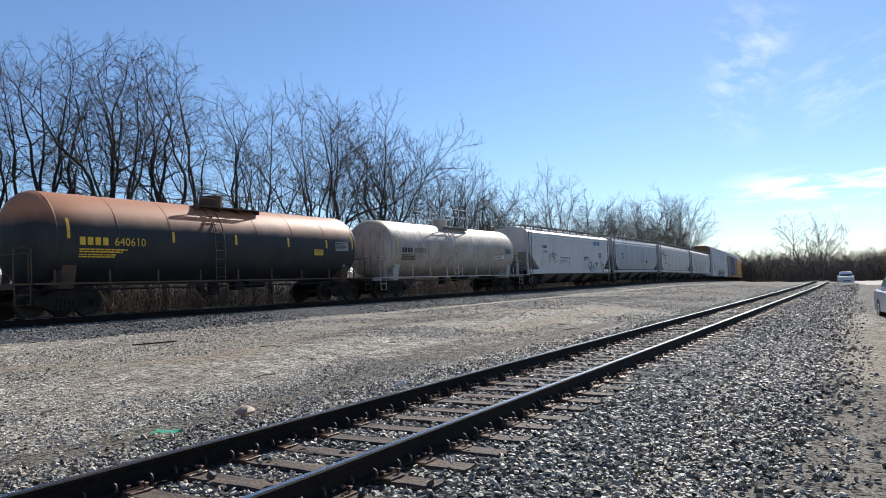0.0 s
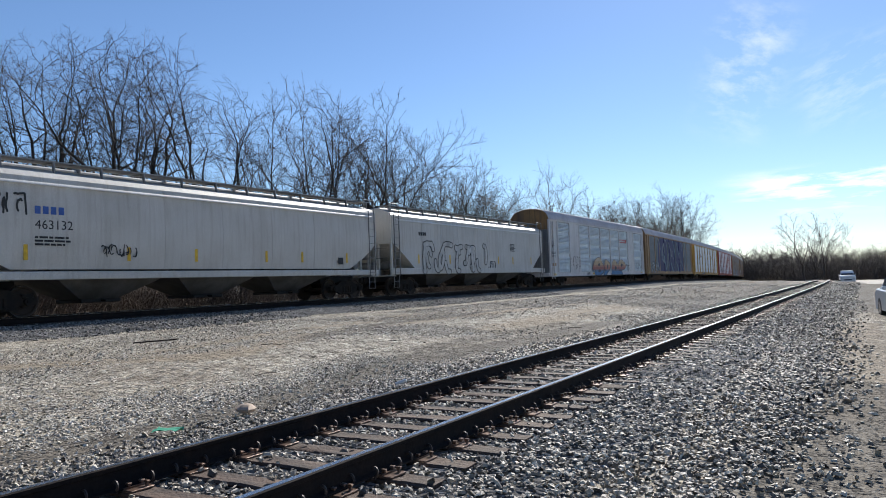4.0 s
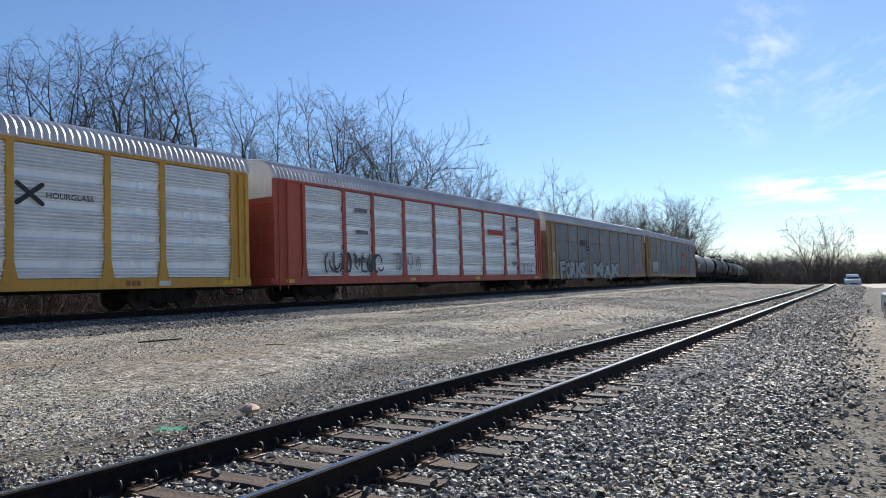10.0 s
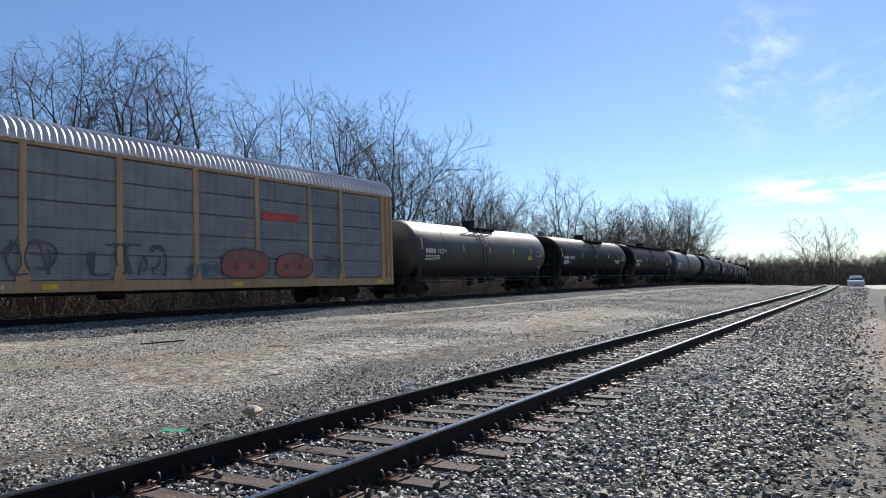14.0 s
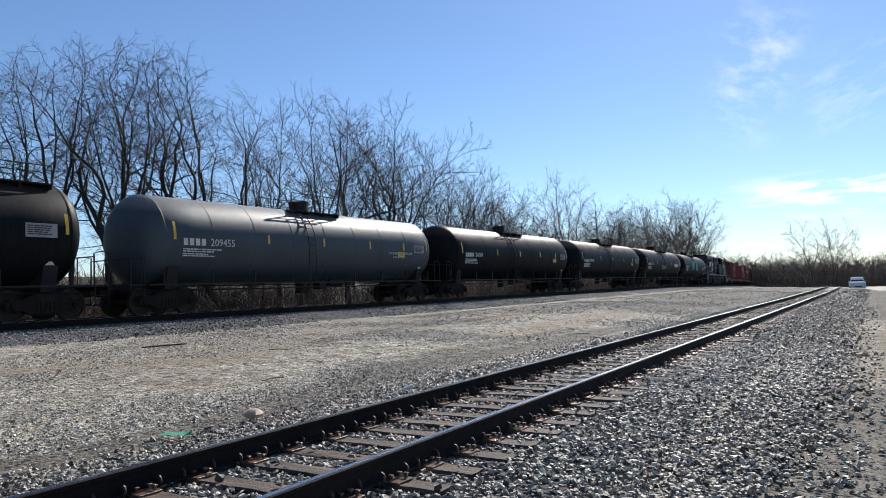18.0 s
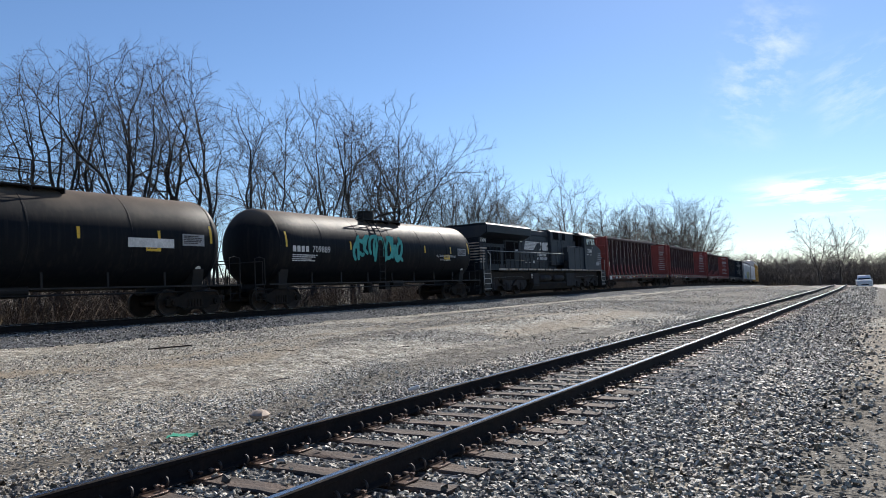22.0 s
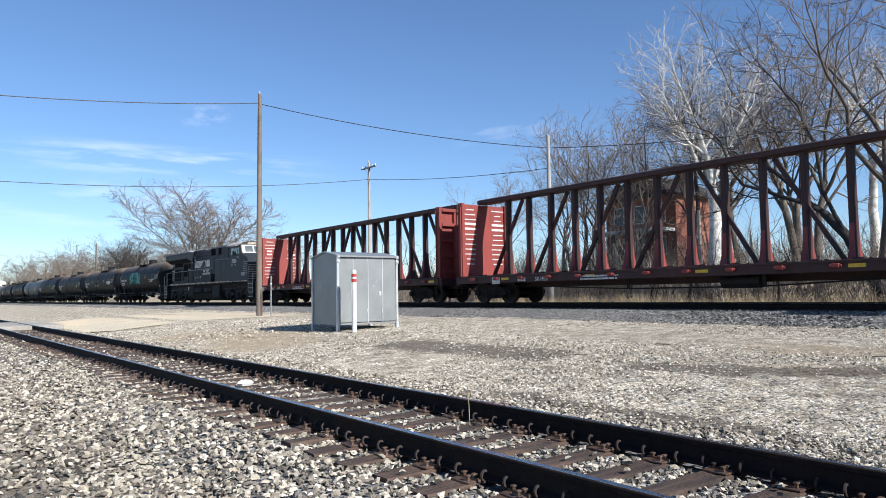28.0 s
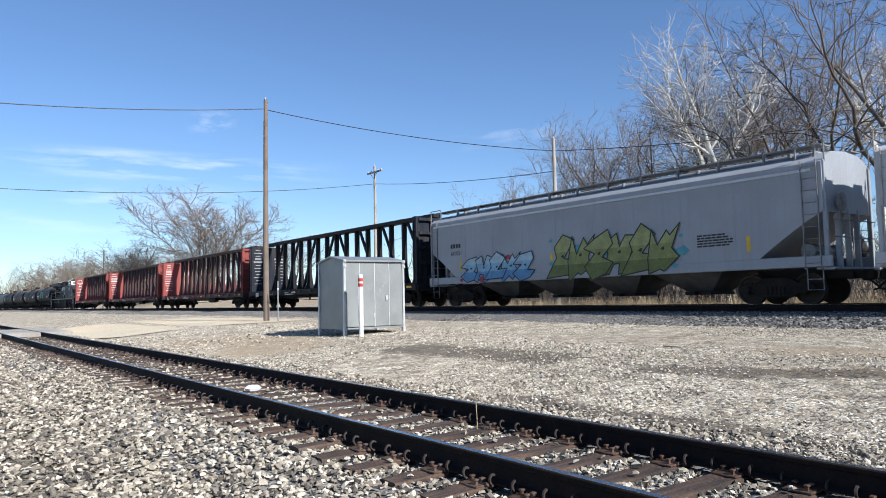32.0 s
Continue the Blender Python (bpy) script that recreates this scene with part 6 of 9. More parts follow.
            part("step", B().tube([(s * 1.46, q * e - 0.2, 0.95), (s * 1.46, q * e - 0.2, 0.40), (s * 1.46, q * e + 0.2, 0.40), (s * 1.46, q * e + 0.2, 0.95)], 0.018), dark_m, car)
        part("end_sill", B().box(-1.45, 1.45, q * (e - 0.02), q * (e + 0.2), 0.80, 1.12, 0.02), dark_m, car)
        truck(car, q * (half - 2.6))
    part("air_tank", B().cyl((0.75, 1.6, 0.70), (0.75, 2.9, 0.70), 0.23, n=14), black_steel, car)
    part("brake_rod", B().tube([(0.9, -8, 0.74), (0.9, -2, 0.52), (0.9, 3, 0.52), (0.9, 8, 0.74)], 0.025), black_steel, car)
    part("hanger", B().box(0.86, 0.94, -2.1, -2.0, 0.5, 0.9).box(0.86, 0.94, 3.0, 3.1, 0.5, 0.9), black_steel, car)
    blocks(car, 1.505, lettering, 0.90, 3, 0.24, white_mark)
    lettered(car, number, 1.505, lettering + 1.0, 0.90, 0.24, white_mark)
    bars(car, 1.505, lettering + 3.4, 0.98, 1.8, 2, 0.06, white_mark, seed=i)
    dp = patch(car, 1.505, lettering - 1.6, lettering - 1.1, 0.82, 1.1, white_mark, "data_plate", 0.008)
    couplers(car, half)
    CARS.append((car, (GAPS[i] + GAPS[i + 1]) / 2, half - 2.6))
    return car


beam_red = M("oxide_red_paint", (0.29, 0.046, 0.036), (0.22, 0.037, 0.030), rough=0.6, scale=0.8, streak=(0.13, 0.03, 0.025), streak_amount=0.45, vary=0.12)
# streaked copy of the red, darkened as if in shade
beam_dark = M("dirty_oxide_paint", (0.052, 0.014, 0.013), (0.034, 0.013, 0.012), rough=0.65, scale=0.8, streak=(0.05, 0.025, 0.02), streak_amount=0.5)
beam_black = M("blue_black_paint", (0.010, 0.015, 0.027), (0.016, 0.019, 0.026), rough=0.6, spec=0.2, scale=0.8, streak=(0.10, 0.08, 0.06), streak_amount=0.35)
# copy of the blue-black, darkened as if in shade
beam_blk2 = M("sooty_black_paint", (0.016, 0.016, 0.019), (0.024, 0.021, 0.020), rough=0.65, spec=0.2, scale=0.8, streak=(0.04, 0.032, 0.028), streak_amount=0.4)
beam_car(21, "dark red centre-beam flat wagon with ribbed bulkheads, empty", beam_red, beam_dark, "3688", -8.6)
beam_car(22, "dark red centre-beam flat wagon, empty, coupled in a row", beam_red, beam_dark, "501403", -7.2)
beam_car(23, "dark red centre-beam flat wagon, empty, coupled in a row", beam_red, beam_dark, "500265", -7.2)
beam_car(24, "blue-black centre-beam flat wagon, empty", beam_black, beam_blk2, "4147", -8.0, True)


# ---- the locomotive ----
def locomotive(i):
    half = (GAPS[i + 1] - GAPS[i]) / 2
    car = thing("diesel_locomotive", "black six-axle diesel locomotive with white lettering, dusty", "locomotive")
    body = M("black_locomotive_paint", (0.0065, 0.011, 0.019), (0.010, 0.015, 0.024), spec=0.15, rough=0.5, scale=0.7, streak=(0.035, 0.034, 0.034), streak_amount=0.18)
    dusty = M("dusty_black_paint", (0.024, 0.032, 0.044), (0.034, 0.041, 0.051), spec=0.15, rough=0.55, scale=0.9, streak=(0.06, 0.056, 0.052), streak_amount=0.25)
    roof_d = M("dusty_black_roof", (0.025, 0.025, 0.026), (0.045, 0.040, 0.036), rough=0.7, scale=0.8)
    white = M("white_sill_stripe", (0.56, 0.50, 0.42), (0.24, 0.17, 0.12), rough=0.6, scale=2.4)
    mesh_m = M("radiator_screen", (0.003, 0.003, 0.004), (0.006, 0.006, 0.007), rough=0.9, grain=90, bump=0.5, spec=0.05)
    glass = bpy.data.materials.new("cab_glass")
    glass.use_nodes = True
    g = glass.node_tree.nodes["Principled BSDF"]
    g.inputs["Base Color"].default_value, g.inputs["Roughness"].default_value = (0.16, 0.19, 0.20, 1), 0.06
    g.inputs["Transmission Weight"].default_value = 0.55
    rail_grey = M("worn_grey_handrail", (0.24, 0.26, 0.28), (0.18, 0.19, 0.20), rough=0.5, scale=4)
    sill = 1.66
    truck_dust = M("dusty_truck_steel", (0.036, 0.034, 0.035), (0.022, 0.021, 0.022), rough=0.8, scale=2, spec=0.2)
    # frame and walkway
    part("frame", B().box(-1.0, 1.0, -10.95, 10.5, 1.10, sill - 0.06, 0.03), black_steel, car)
    part("walkway", B().box(-1.5, 1.5, -10.75, 10.2, sill - 0.06, sill, 0.01), body, car)
    for s in (-1, 1):
        for k in range(13):
            y0 = -8.98 + k * 1.435
            part("sill_stripe", B().box(s * 1.49, s * 1.515, y0, y0 + 1.26, sill - 0.07, sill + 0.045), white, car)
            part("sill_edge", B().box(s * 1.49, s * 1.512, y0 + 1.27, y0 + 1.42, sill - 0.16, sill + 0.04), black_steel, car)
    # long hood, in sections
    part("engine_hood", B().box(-0.86, 0.86, -4.4, 5.2, sill, 4.12, 0.05), body, car)
    part("hood_roof", B().prism([(-0.86, 4.12), (0.86, 4.12), (0.80, 4.44), (0.3, 4.55), (-0.3, 4.55), (-0.80, 4.44)], -4.4, 0.35, "y"), roof_d, car)
    part("roof_walk_box", B().box(-0.86, 0.86, -4.3, -2.6, 4.40, 4.60, 0.04), body, car)
    part("equipment_roof", B().prism([(-1.06, 4.0), (1.06, 4.0), (1.06, 4.46), (0.85, 4.63), (-0.85, 4.63), (-1.06, 4.46)], 0.3, 5.3, "y"), dusty, car)
    part("equipment_cabinet", B().box(-1.05, 1.05, 0.3, 5.3, 2.0, 4.1, 0.03), dusty, car)
    for s in (-1, 1):
        for y, w in ((0.76, 1.0), (2.48, 0.6), (4.73, 0.6)):
            fr = part("intake_frame", B().box(s * 1.04, s * 1.075, y - 0.05, y + w + 0.05, 3.86, 4.48, 0.01), dusty, car)
            part("intake_grille", B().box(s * 1.05, s * 1.080, y, y + w, 3.91, 4.44), mesh_m, fr)
        for k in range(4):
            y = 0.4 + k * 1.2
            dr = part("cabinet_door", B().box(s * 1.05, s * 1.066, y, y + 1.08, 2.15, 3.8, 0.006), dusty, car)
            part("door_latch", B().box(s * 1.065, s * 1.09, y + 0.96, y + 1.02, 2.9, 3.1), black_steel, dr)
        part("seam_strip", B().box(s * 1.05, s * 1.075, 2.25, 2.33, 2.0, 4.5), body, car)
        for k in range(7):
            y = -4.25 + k * 0.645
            dr = part("hood_door", B().box(s * 0.86, s * 0.876, y, y + 0.61, sill + 0.12, 3.86, 0.006), body, car)
            part("door_latch", B().box(s * 0.875, s * 0.90, y + 0.50, y + 0.54, 2.5, 2.72), black_steel, dr)
            part("hinge", B().box(s * 0.875, s * 0.89, y + 0.01, y + 0.05, 3.5, 3.62), black_steel, dr)
        # side box beside the cab, with a railing on top
        part("blower_duct", B().box(s * 0.9, s * 1.44, 2.65, 6.0, sill, 3.40, 0.04), dusty, car)
        part("duct_railing", B().tube([(s * 1.40, 2.65, 3.0), (s * 1.40, 2.65, 3.46), (s * 1.40, 5.9, 3.46)], 0.016), rail_grey, car)
        for y in (3.95, 5.05):
            part("duct_seam", B().box(s * 1.44, s * 1.452, y, y + 0.03, sill, 3.4), black_steel, car)
        # flat near-black sheet that paints the shade of a step recess
        part("step_recess", B().box(s * 1.44, s * 1.449, 1.75, 2.6, sill, 2.35), mesh_m, car)
    # radiator section with its overhanging wings
    part("radiator_cabin", B().box(-0.92, 0.92, -10.33, -4.4, sill, 3.9, 0.05), body, car)
    part("radiator_wing", B().prism([(-0.95, 3.60), (0.95, 3.60), (1.52, 3.93), (1.52, 4.40), (1.38, 4.50), (-1.38, 4.50), (-1.52, 4.40), (-1.52, 3.93)], -10.36, -4.22, "y"), body, car)
    part("wing_end", B().prism([(-1.0, 3.66), (1.0, 3.66), (1.46, 3.96), (1.46, 4.36), (-1.46, 4.36), (-1.46, 3.96)], -10.40, -10.36, "y"), dusty, car, "dusty end plate of the radiator wing")
    part("radiator_roof", B().box(-1.25, 1.25, -6.6, -4.3, 4.50, 4.60, 0.01), white_steel, car)
    part("fan_ring", B().cyl((0, -8.3, 4.50), (0, -8.3, 4.60), 0.75, n=24), roof_d, car)
    for s in (-1, 1):
        for y0, y1, z0, z1 in ((-9.68, -7.10, 3.30, 3.66), (-6.80, -5.65, 2.36, 3.50), (-5.49, -4.99, 3.04, 3.50)):
            fr = part("screen_frame", B().box(s * 0.90, s * 0.945, y0 - 0.06, y1 + 0.06, z0 - 0.06, z1 + 0.05, 0.01), body, car)
            part("radiator_screen", B().box(s * 0.92, s * 0.952, y0, y1, z0, z1), mesh_m, fr)
        for y0, y1 in ((-9.37, -9.03), (-8.86, -8.56), (-8.45, -8.13), (-7.99, -7.62), (-7.16, -6.86)):
            dr = part("louvre_door", B().box(s * 0.90, s * 0.94, y0 - 0.05, y1 + 0.05, 1.95, 3.14, 0.01), body, car)
            part("louvre", B().box(s * 0.92, s * 0.947, y0, y1, 2.02, 3.08), mesh_m, dr)
        for y in (-10.0, -6.95, -5.57, -4.85):
            part("seam_strip", B().box(s * 0.92, s * 0.95, y, y + 0.04, sill, 3.6), black_steel, car)
        for y0, z in ((-5.45, 2.93), (-4.7, 3.55), (-3.95, 3.98)):
            part("notice_plate", B().box(s * 0.952, s * 0.957, y0, y0 + 0.36, z, z + 0.07), white_mark, car, "small white notice plate")
    # exhaust, horn, small roof boxes
    part("exhaust_port", B().box(-0.5, 0.5, -3.6, -2.9, 4.45, 4.66, 0.03), roof_d, car)
    horn = part("air_horn", B().box(-0.15, 0.15, -1.45, -1.05, 4.5, 4.55), black_steel, car)
    for k in range(3):
        part("trumpet", B().cyl((-0.1 + 0.1 * k, -1.5, 4.62), (-0.1 + 0.1 * k, -1.0, 4.62), 0.03, 0.075, 10), black_steel, horn)
    # cab
    cab = part("cab", B().prism([(5.95, sill), (9.62, sill), (9.66, 3.28), (9.55, 3.38), (8.50, 3.70), (8.22, 4.36), (5.95, 4.36)], -1.53, 1.53), dusty, car, "wide-nosed crew cab, dusty")
    part("cab_back", B().box(-1.30, 1.30, 5.2, 5.96, sill, 4.36, 0.02), mesh_m, cab)
    part("cab_roof", B().prism([(-1.56, 4.36), (1.56, 4.36), (1.30, 4.58), (0.6, 4.68), (-0.6, 4.68), (-1.30, 4.58)], 5.15, 8.25, "y"), roof_d, cab)
    for s in (-1, 1):
        # white strip paints the sun's highlight along the dark roof's edge
        part("roof_edge", B().prism([(s * 1.24, 4.60), (s * 1.59, 4.37), (s * 1.60, 4.40), (s * 1.25, 4.63)], 5.5, 8.22, "y"), white_steel, cab, "edge of the cab roof, coloured pale for the sunlight on it")
        for y0, y1 in ((6.40, 7.05), (7.15, 7.75), (7.85, 8.12)):
            fr = part("side_window", B().box(s * 1.53, s * 1.55, y0 - 0.05, y1 + 0.05, 3.64, 4.22, 0.01), black_steel, cab)
            part("pane", B().box(s * 1.548, s * 1.556, y0, y1, 3.69, 4.17), glass, fr)
        part("sunshade", B().prism([(s * 1.53, 4.33), (s * 1.82, 4.25), (s * 1.82, 4.28), (s * 1.53, 4.36)], 6.7, 8.0, "y"), white_steel, cab)
        part("mirror", B().box(s * 1.62, s * 1.68, 7.05, 7.16, 3.6, 3.95), black_steel, cab)
        part("arm_rest", B().box(s * 1.53, s * 1.60, 6.42, 7.72, 3.60, 3.635), black_steel, cab)
        for y0, y1, z in ((6.4, 6.75, 2.86), (7.2, 7.4, 2.85), (7.6, 7.9, 3.42)):
            part("stencil_plate", B().box(s * 1.53, s * 1.535, y0, y1, z, z + 0.05), white_mark, cab, "small white stencil")
    wf = part("windshield_frame", B().prism([(8.50, 3.72), (8.23, 4.35), (8.27, 4.36), (8.54, 3.73)], -1.46, 1.46), white_steel, cab, "white-edged windshield surround")
    for x0, x1 in ((-1.2, -0.62), (-0.5, 0.5), (0.62, 1.2)):
        part("windshield", B().prism([(8.50, 3.82), (8.30, 4.28), (8.31, 4.285), (8.51, 3.825)], x0, x1), glass, wf)
    part("number_board", B().box(-0.95, 0.95, 8.16, 8.26, 4.40, 4.6, 0.02), white, cab, "lit white number board")
    part("headlight", B().cyl((-0.12, 8.2, 4.48), (-0.12, 8.30, 4.48), 0.09, n=14).cyl((0.12, 8.2, 4.48), (0.12, 8.30, 4.48), 0.09, n=14), white_steel, cab)
    part("nose_door", B().box(-0.4, 0.4, 9.62, 9.67, sill + 0.1, 2.95, 0.01), body, cab)
    # safety stripes on both ends
    for r in range(7):
        z = 1.75 + r * 0.17
        part("nose_stripe", B().box(-1.5, 1.5, 9.642, 9.652, z, z + 0.07), white, car)
        part("rear_stripe", B().box(-0.9, 0.9, -10.345, -10.333, z + 0.5, z + 0.57), white, car)
    for s in (-1, 1):
        for r in range(6):
            z = 2.05 + r * 0.17
            part("side_stripe", B().box(s * 1.53, s * 1.537, 8.75 + 0.03 * r, 9.60, z + 0.12, z + 0.165), grey_mark, car)
            part("side_stripe", B().box(s * 0.92, s * 0.957, -10.33, -9.75 + (0.3 if r == 5 else 0.05 * (r % 2)), z + 0.05, z + 0.13), white, car)
        # handrails and their posts along the walkway
        part("hand_rail", B().tube([(s * 1.42, -10.28, sill + 1.12), (s * 1.42, 1.85, sill + 1.18)], 0.022), rail_grey, car)
        part("hand_rail", B().tube([(s * 1.42, -10.28, sill + 0.55), (s * 1.42, 1.85, sill + 0.58)], 0.016), black_steel, car)
        for k in range(9):
            y = -10.2 + k * 1.5
            part("rail_post", shared("loco_post", lambda: B().cyl((0, 0, sill), (0, 0, sill + 1.13), 0.02, n=6), black_steel), None, car, at=pose(s * 1.42, y, 0))
        for q, y in ((1, 10.15), (-1, -10.52)):
            st = part("step_well", B().box(s * 1.05, s * 1.48, y - 0.42, y + 0.42, 0.35, sill - 0.05, 0.02), black_steel, car)
            for r in range(4):
                z = 0.45 + r * 0.31
                part("step_tread", B().box(s * 1.46, s * 1.53, y - 0.40, y + 0.40, z, z + 0.035), white_steel, st)
            part("grab_rail", B().tube([(s * 1.5, y - q * 0.45, 0.8), (s * 1.5, y - q * 0.45, 2.55), (s * 1.5, y - q * 0.2, 2.7)], 0.02)
                 .tube([(s * 1.5, y + q * 0.42, 0.7), (s * 1.5, y + q * 0.42, 2.5)], 0.02), white_steel, car)
    for q in (-1, 1):
        y = q * 10.9
        part("pilot", B().box(-1.45, 1.45, y - 0.06, y + 0.06, 0.22, sill - 0.1, 0.02), black_steel, car)
        part("plow", B().prism([(y, 0.25), (y + q * 0.35, 0.15), (y + q * 0.35, 0.3), (y, 0.75)], -1.3, 1.3), black_steel, car)
        part("end_railing", B().tube([(-1.4, y, sill), (-1.4, y, sill + 1.0), (1.4, y, sill + 1.0), (1.4, y, sill)], 0.022), black_steel, car)
        for x in (-0.9, -0.6, 0.6, 0.9):
            part("air_hose", B().tube([(x, y, 0.95), (x, y + q * 0.22, 0.75), (x, y + q * 0.26, 0.5)], 0.025), hose_rubber, car)
    # fuel tank and air tanks
    tank = part("fuel_tank", B().prism([(-1.30, 0.78), (1.30, 0.78), (1.42, 0.66), (1.25, 0.30), (0.9, 0.18), (-0.9, 0.18), (-1.25, 0.30), (-1.42, 0.66)], -3.75, 3.7, "y"), soot, car)
    part("tank_back", B().box(-1.05, 1.05, -3.75, 3.7, 0.7, 1.45, 0.03), soot, car)
    for s in (-1, 1):
        for y0, y1 in ((-2.6, -0.7), (-0.17, 1.75)):
            part("air_reservoir", B().loft([[(s * 1.26 + r * math.cos(k * 0.3927), y, 1.06 + r * math.sin(k * 0.3927)) for k in range(16)] for y, r in
                                            ((y0, 0.08), (y0 + 0.05, 0.17), (y0 + 0.14, 0.205), (y1 - 0.14, 0.205), (y1 - 0.05, 0.17), (y1, 0.08))]), truck_dust, car)
        part("tank_shield", B().box(s * 1.05, s * 1.40, -3.72, -2.75, 0.5, 1.40, 0.05), truck_dust, car)
        part("filler_box", B().loft([[(s * x, y, z) for x, z in ((1.0, 0.45 + i), (1.0, 1.40), (1.44, 1.40), (1.44, 0.45 + i))] for y, i in ((2.1, 0.0), (3.4, 0.0), (3.68, 0.12))]), truck_dust, car)
        part("sight_gauge", B().box(s * 1.40, s * 1.42, -4.15, -3.85, 1.20, 1.36, 0.01).cyl((s * 1.38, -4.0, 1.12), (s * 1.43, -4.0, 1.12), 0.07, n=10), white_steel, car)
    # three-axle trucks
    part("underframe_box", B().box(-1.22, 1.22, -9.6, 9.3, 0.98, 1.50, 0.03), soot, car)
    for yc in (-7.26, 7.0):
        tr = part("truck", B().box(-1.0, 1.0, yc - 2.6, yc + 2.6, 0.72, 0.98, 0.04), soot, car, "three-axle locomotive truck")
        for s in (-1, 1):
            out = [(yc - 2.9, 0.62), (yc - 2.85, 1.08), (yc - 1.75, 1.12), (yc - 1.45, 1.02), (yc - 0.75, 1.02), (yc - 0.5, 1.10), (yc + 0.5, 1.10), (yc + 0.75, 1.02), (yc + 1.45, 1.02), (yc + 1.75, 1.12), (yc + 2.85, 1.08),
                   (yc + 2.9, 0.62), (yc + 2.5, 0.36), (yc + 1.6, 0.36), (yc + 1.35, 0.62), (yc + 0.75, 0.62), (yc + 0.48, 0.36), (yc - 0.48, 0.36), (yc - 0.75, 0.62), (yc - 1.35, 0.62), (yc - 1.6, 0.36), (yc - 2.5, 0.36)]
            part("side_frame", B().prism(out, s * 0.96, s * 1.16), truck_dust, tr)
            for k in (-1, 0, 1):
                part("axle_box", B().box(s * 0.98, s * 1.26, yc + k * 2.05 - 0.24, yc + k * 2.05 + 0.24, 0.32, 0.80, 0.04).cyl((s * 1.26, yc + k * 2.05, 0.53), (s * 1.30, yc + k * 2.05, 0.53), 0.15, n=16), truck_dust, tr)
                part("coil_spring", B().cyl((s * 1.08, yc + k * 2.05 + 0.42, 0.5), (s * 1.08, yc + k * 2.05 + 0.42, 0.9), 0.09, n=10), soot, tr)
            for k in (-1, 1):
                # flat near-black patch for the shade inside a frame pocket
                part("frame_pocket", B().box(s * 1.155, s * 1.164, yc + k * 1.02 - 0.09, yc + k * 1.02 + 0.09, 0.78, 0.90), mesh_m, tr)
                part("shock_strut", B().tube([(s * 1.22, yc + k * 0.55, 0.62), (s * 1.22, yc + k * 1.35, 1.05)], 0.045, 8), soot, tr)
            part("air_pipe", B().tube([(s * 1.2, yc - 2.6, 1.13), (s * 1.2, yc - 0.6, 1.14), (s * 1.2, yc + 0.2, 1.22), (s * 1.2, yc + 1.6, 1.20), (s * 1.2, yc + 2.6, 1.12)], 0.022), rail_grey, tr)
            part("brake_cylinder", B().cyl((s * 1.15, yc - 1.05, 0.92), (s * 1.42, yc - 1.05, 0.92), 0.12, n=12), soot, tr)
            part("sand_pipe", B().tube([(s * 0.8, yc + 2.7, 1.3), (s * 0.78, yc + 2.65, 0.5), (s * 0.76, yc + 2.55, 0.15)], 0.02), soot, tr)
        part("brake_rigging", B().box(-0.88, 0.88, yc - 2.3, yc + 2.3, 0.30, 0.74, 0.03), soot, tr)
        for k in (-1, 0, 1):
            w = part("wheelset", shared("loco_wheelset", lambda: B_scaled(wheelset_mesh(), 1.13), wheel_steel), None, tr, at=pose(0, yc + k * 2.05, 0.533))
            WHEELS.append(w)
    # lettering and emblem
    lettered(car, "7504", 1.537, 6.55, 3.02, 0.47, white_mark, "road_number", 0.010)
    lettered(car, "7504", 0.958, -10.27, 3.38, 0.36, white_mark, "road_number", 0.008)
    for r in range(6):
        z, e = 3.06 + r * 0.1, 0.13 * r + (0.22 if r == 5 else 0.0)
        part("emblem_stripe", B().prism([(-3.94 + 0.035 * r, z), (-2.46 + e, z), (-2.30 + e, z + 0.078), (-3.91 + 0.035 * r, z + 0.078)], 0.889, 0.894), white_mark, car, "worn white stripe of the flag-like emblem", 0)
    for pts in ([(-1.52, 3.06), (-1.20, 3.06), (-1.02, 3.58), (-1.10, 3.65), (-1.30, 3.65), (-1.14, 3.30), (-1.22, 3.16)], [(-1.0, 3.14), (-0.72, 3.03), (-0.42, 3.10), (-0.46, 3.65), (-0.72, 3.65), (-0.90, 3.58)],
                [(-0.60, 3.06), (0.0, 3.06), (0.10, 3.20), (0.02, 3.36), (-0.22, 3.40), (0.14, 3.52), (0.10, 3.65), (-0.38, 3.65)]):
        part("emblem_block", B().prism(pts, 0.897, 0.901), white_mark, car, "slanted white block of the emblem", 0)
    for row, (y, z, n, step_) in enumerate(((-1.78, 2.64, 7, 0.222), (-1.88, 2.39, 8, 0.228))):
        b = B()
        for k in range(n):
            a = y + k * step_
            b.prism([(a, z), (a + step_ * 0.62, z), (a + step_ * 0.80, z + 0.19), (a + step_ * 0.18, z + 0.19)], 0.889, 0.894)
        tagged(part("company_name", b, white_mark, car, sharp=0), kind="stuff")
    bars(car, 0.892, -4.0, 3.72, 0.6, 1, 0.10, white_mark, seed=3)
    for y0, h in ((-3.85, 0.05), (-3.25, 0.05), (-2.6, 0.16)):
        patch(car, 0.892, y0, y0 + 0.28, 2.15, 2.15 + h, white_mark, "stencil_patch")
    patch(car, 1.536, 8.45, 9.15, 2.02, 2.28, grey_mark, "builder_plate")
    couplers(car, half)
    CARS.append((car, (GAPS[i] + GAPS[i + 1]) / 2, 7.1))
    return car


def B_scaled(b, k):
    b.v = [(p[0], p[1] * k, p[2] * k) for p in b.v]
    return b


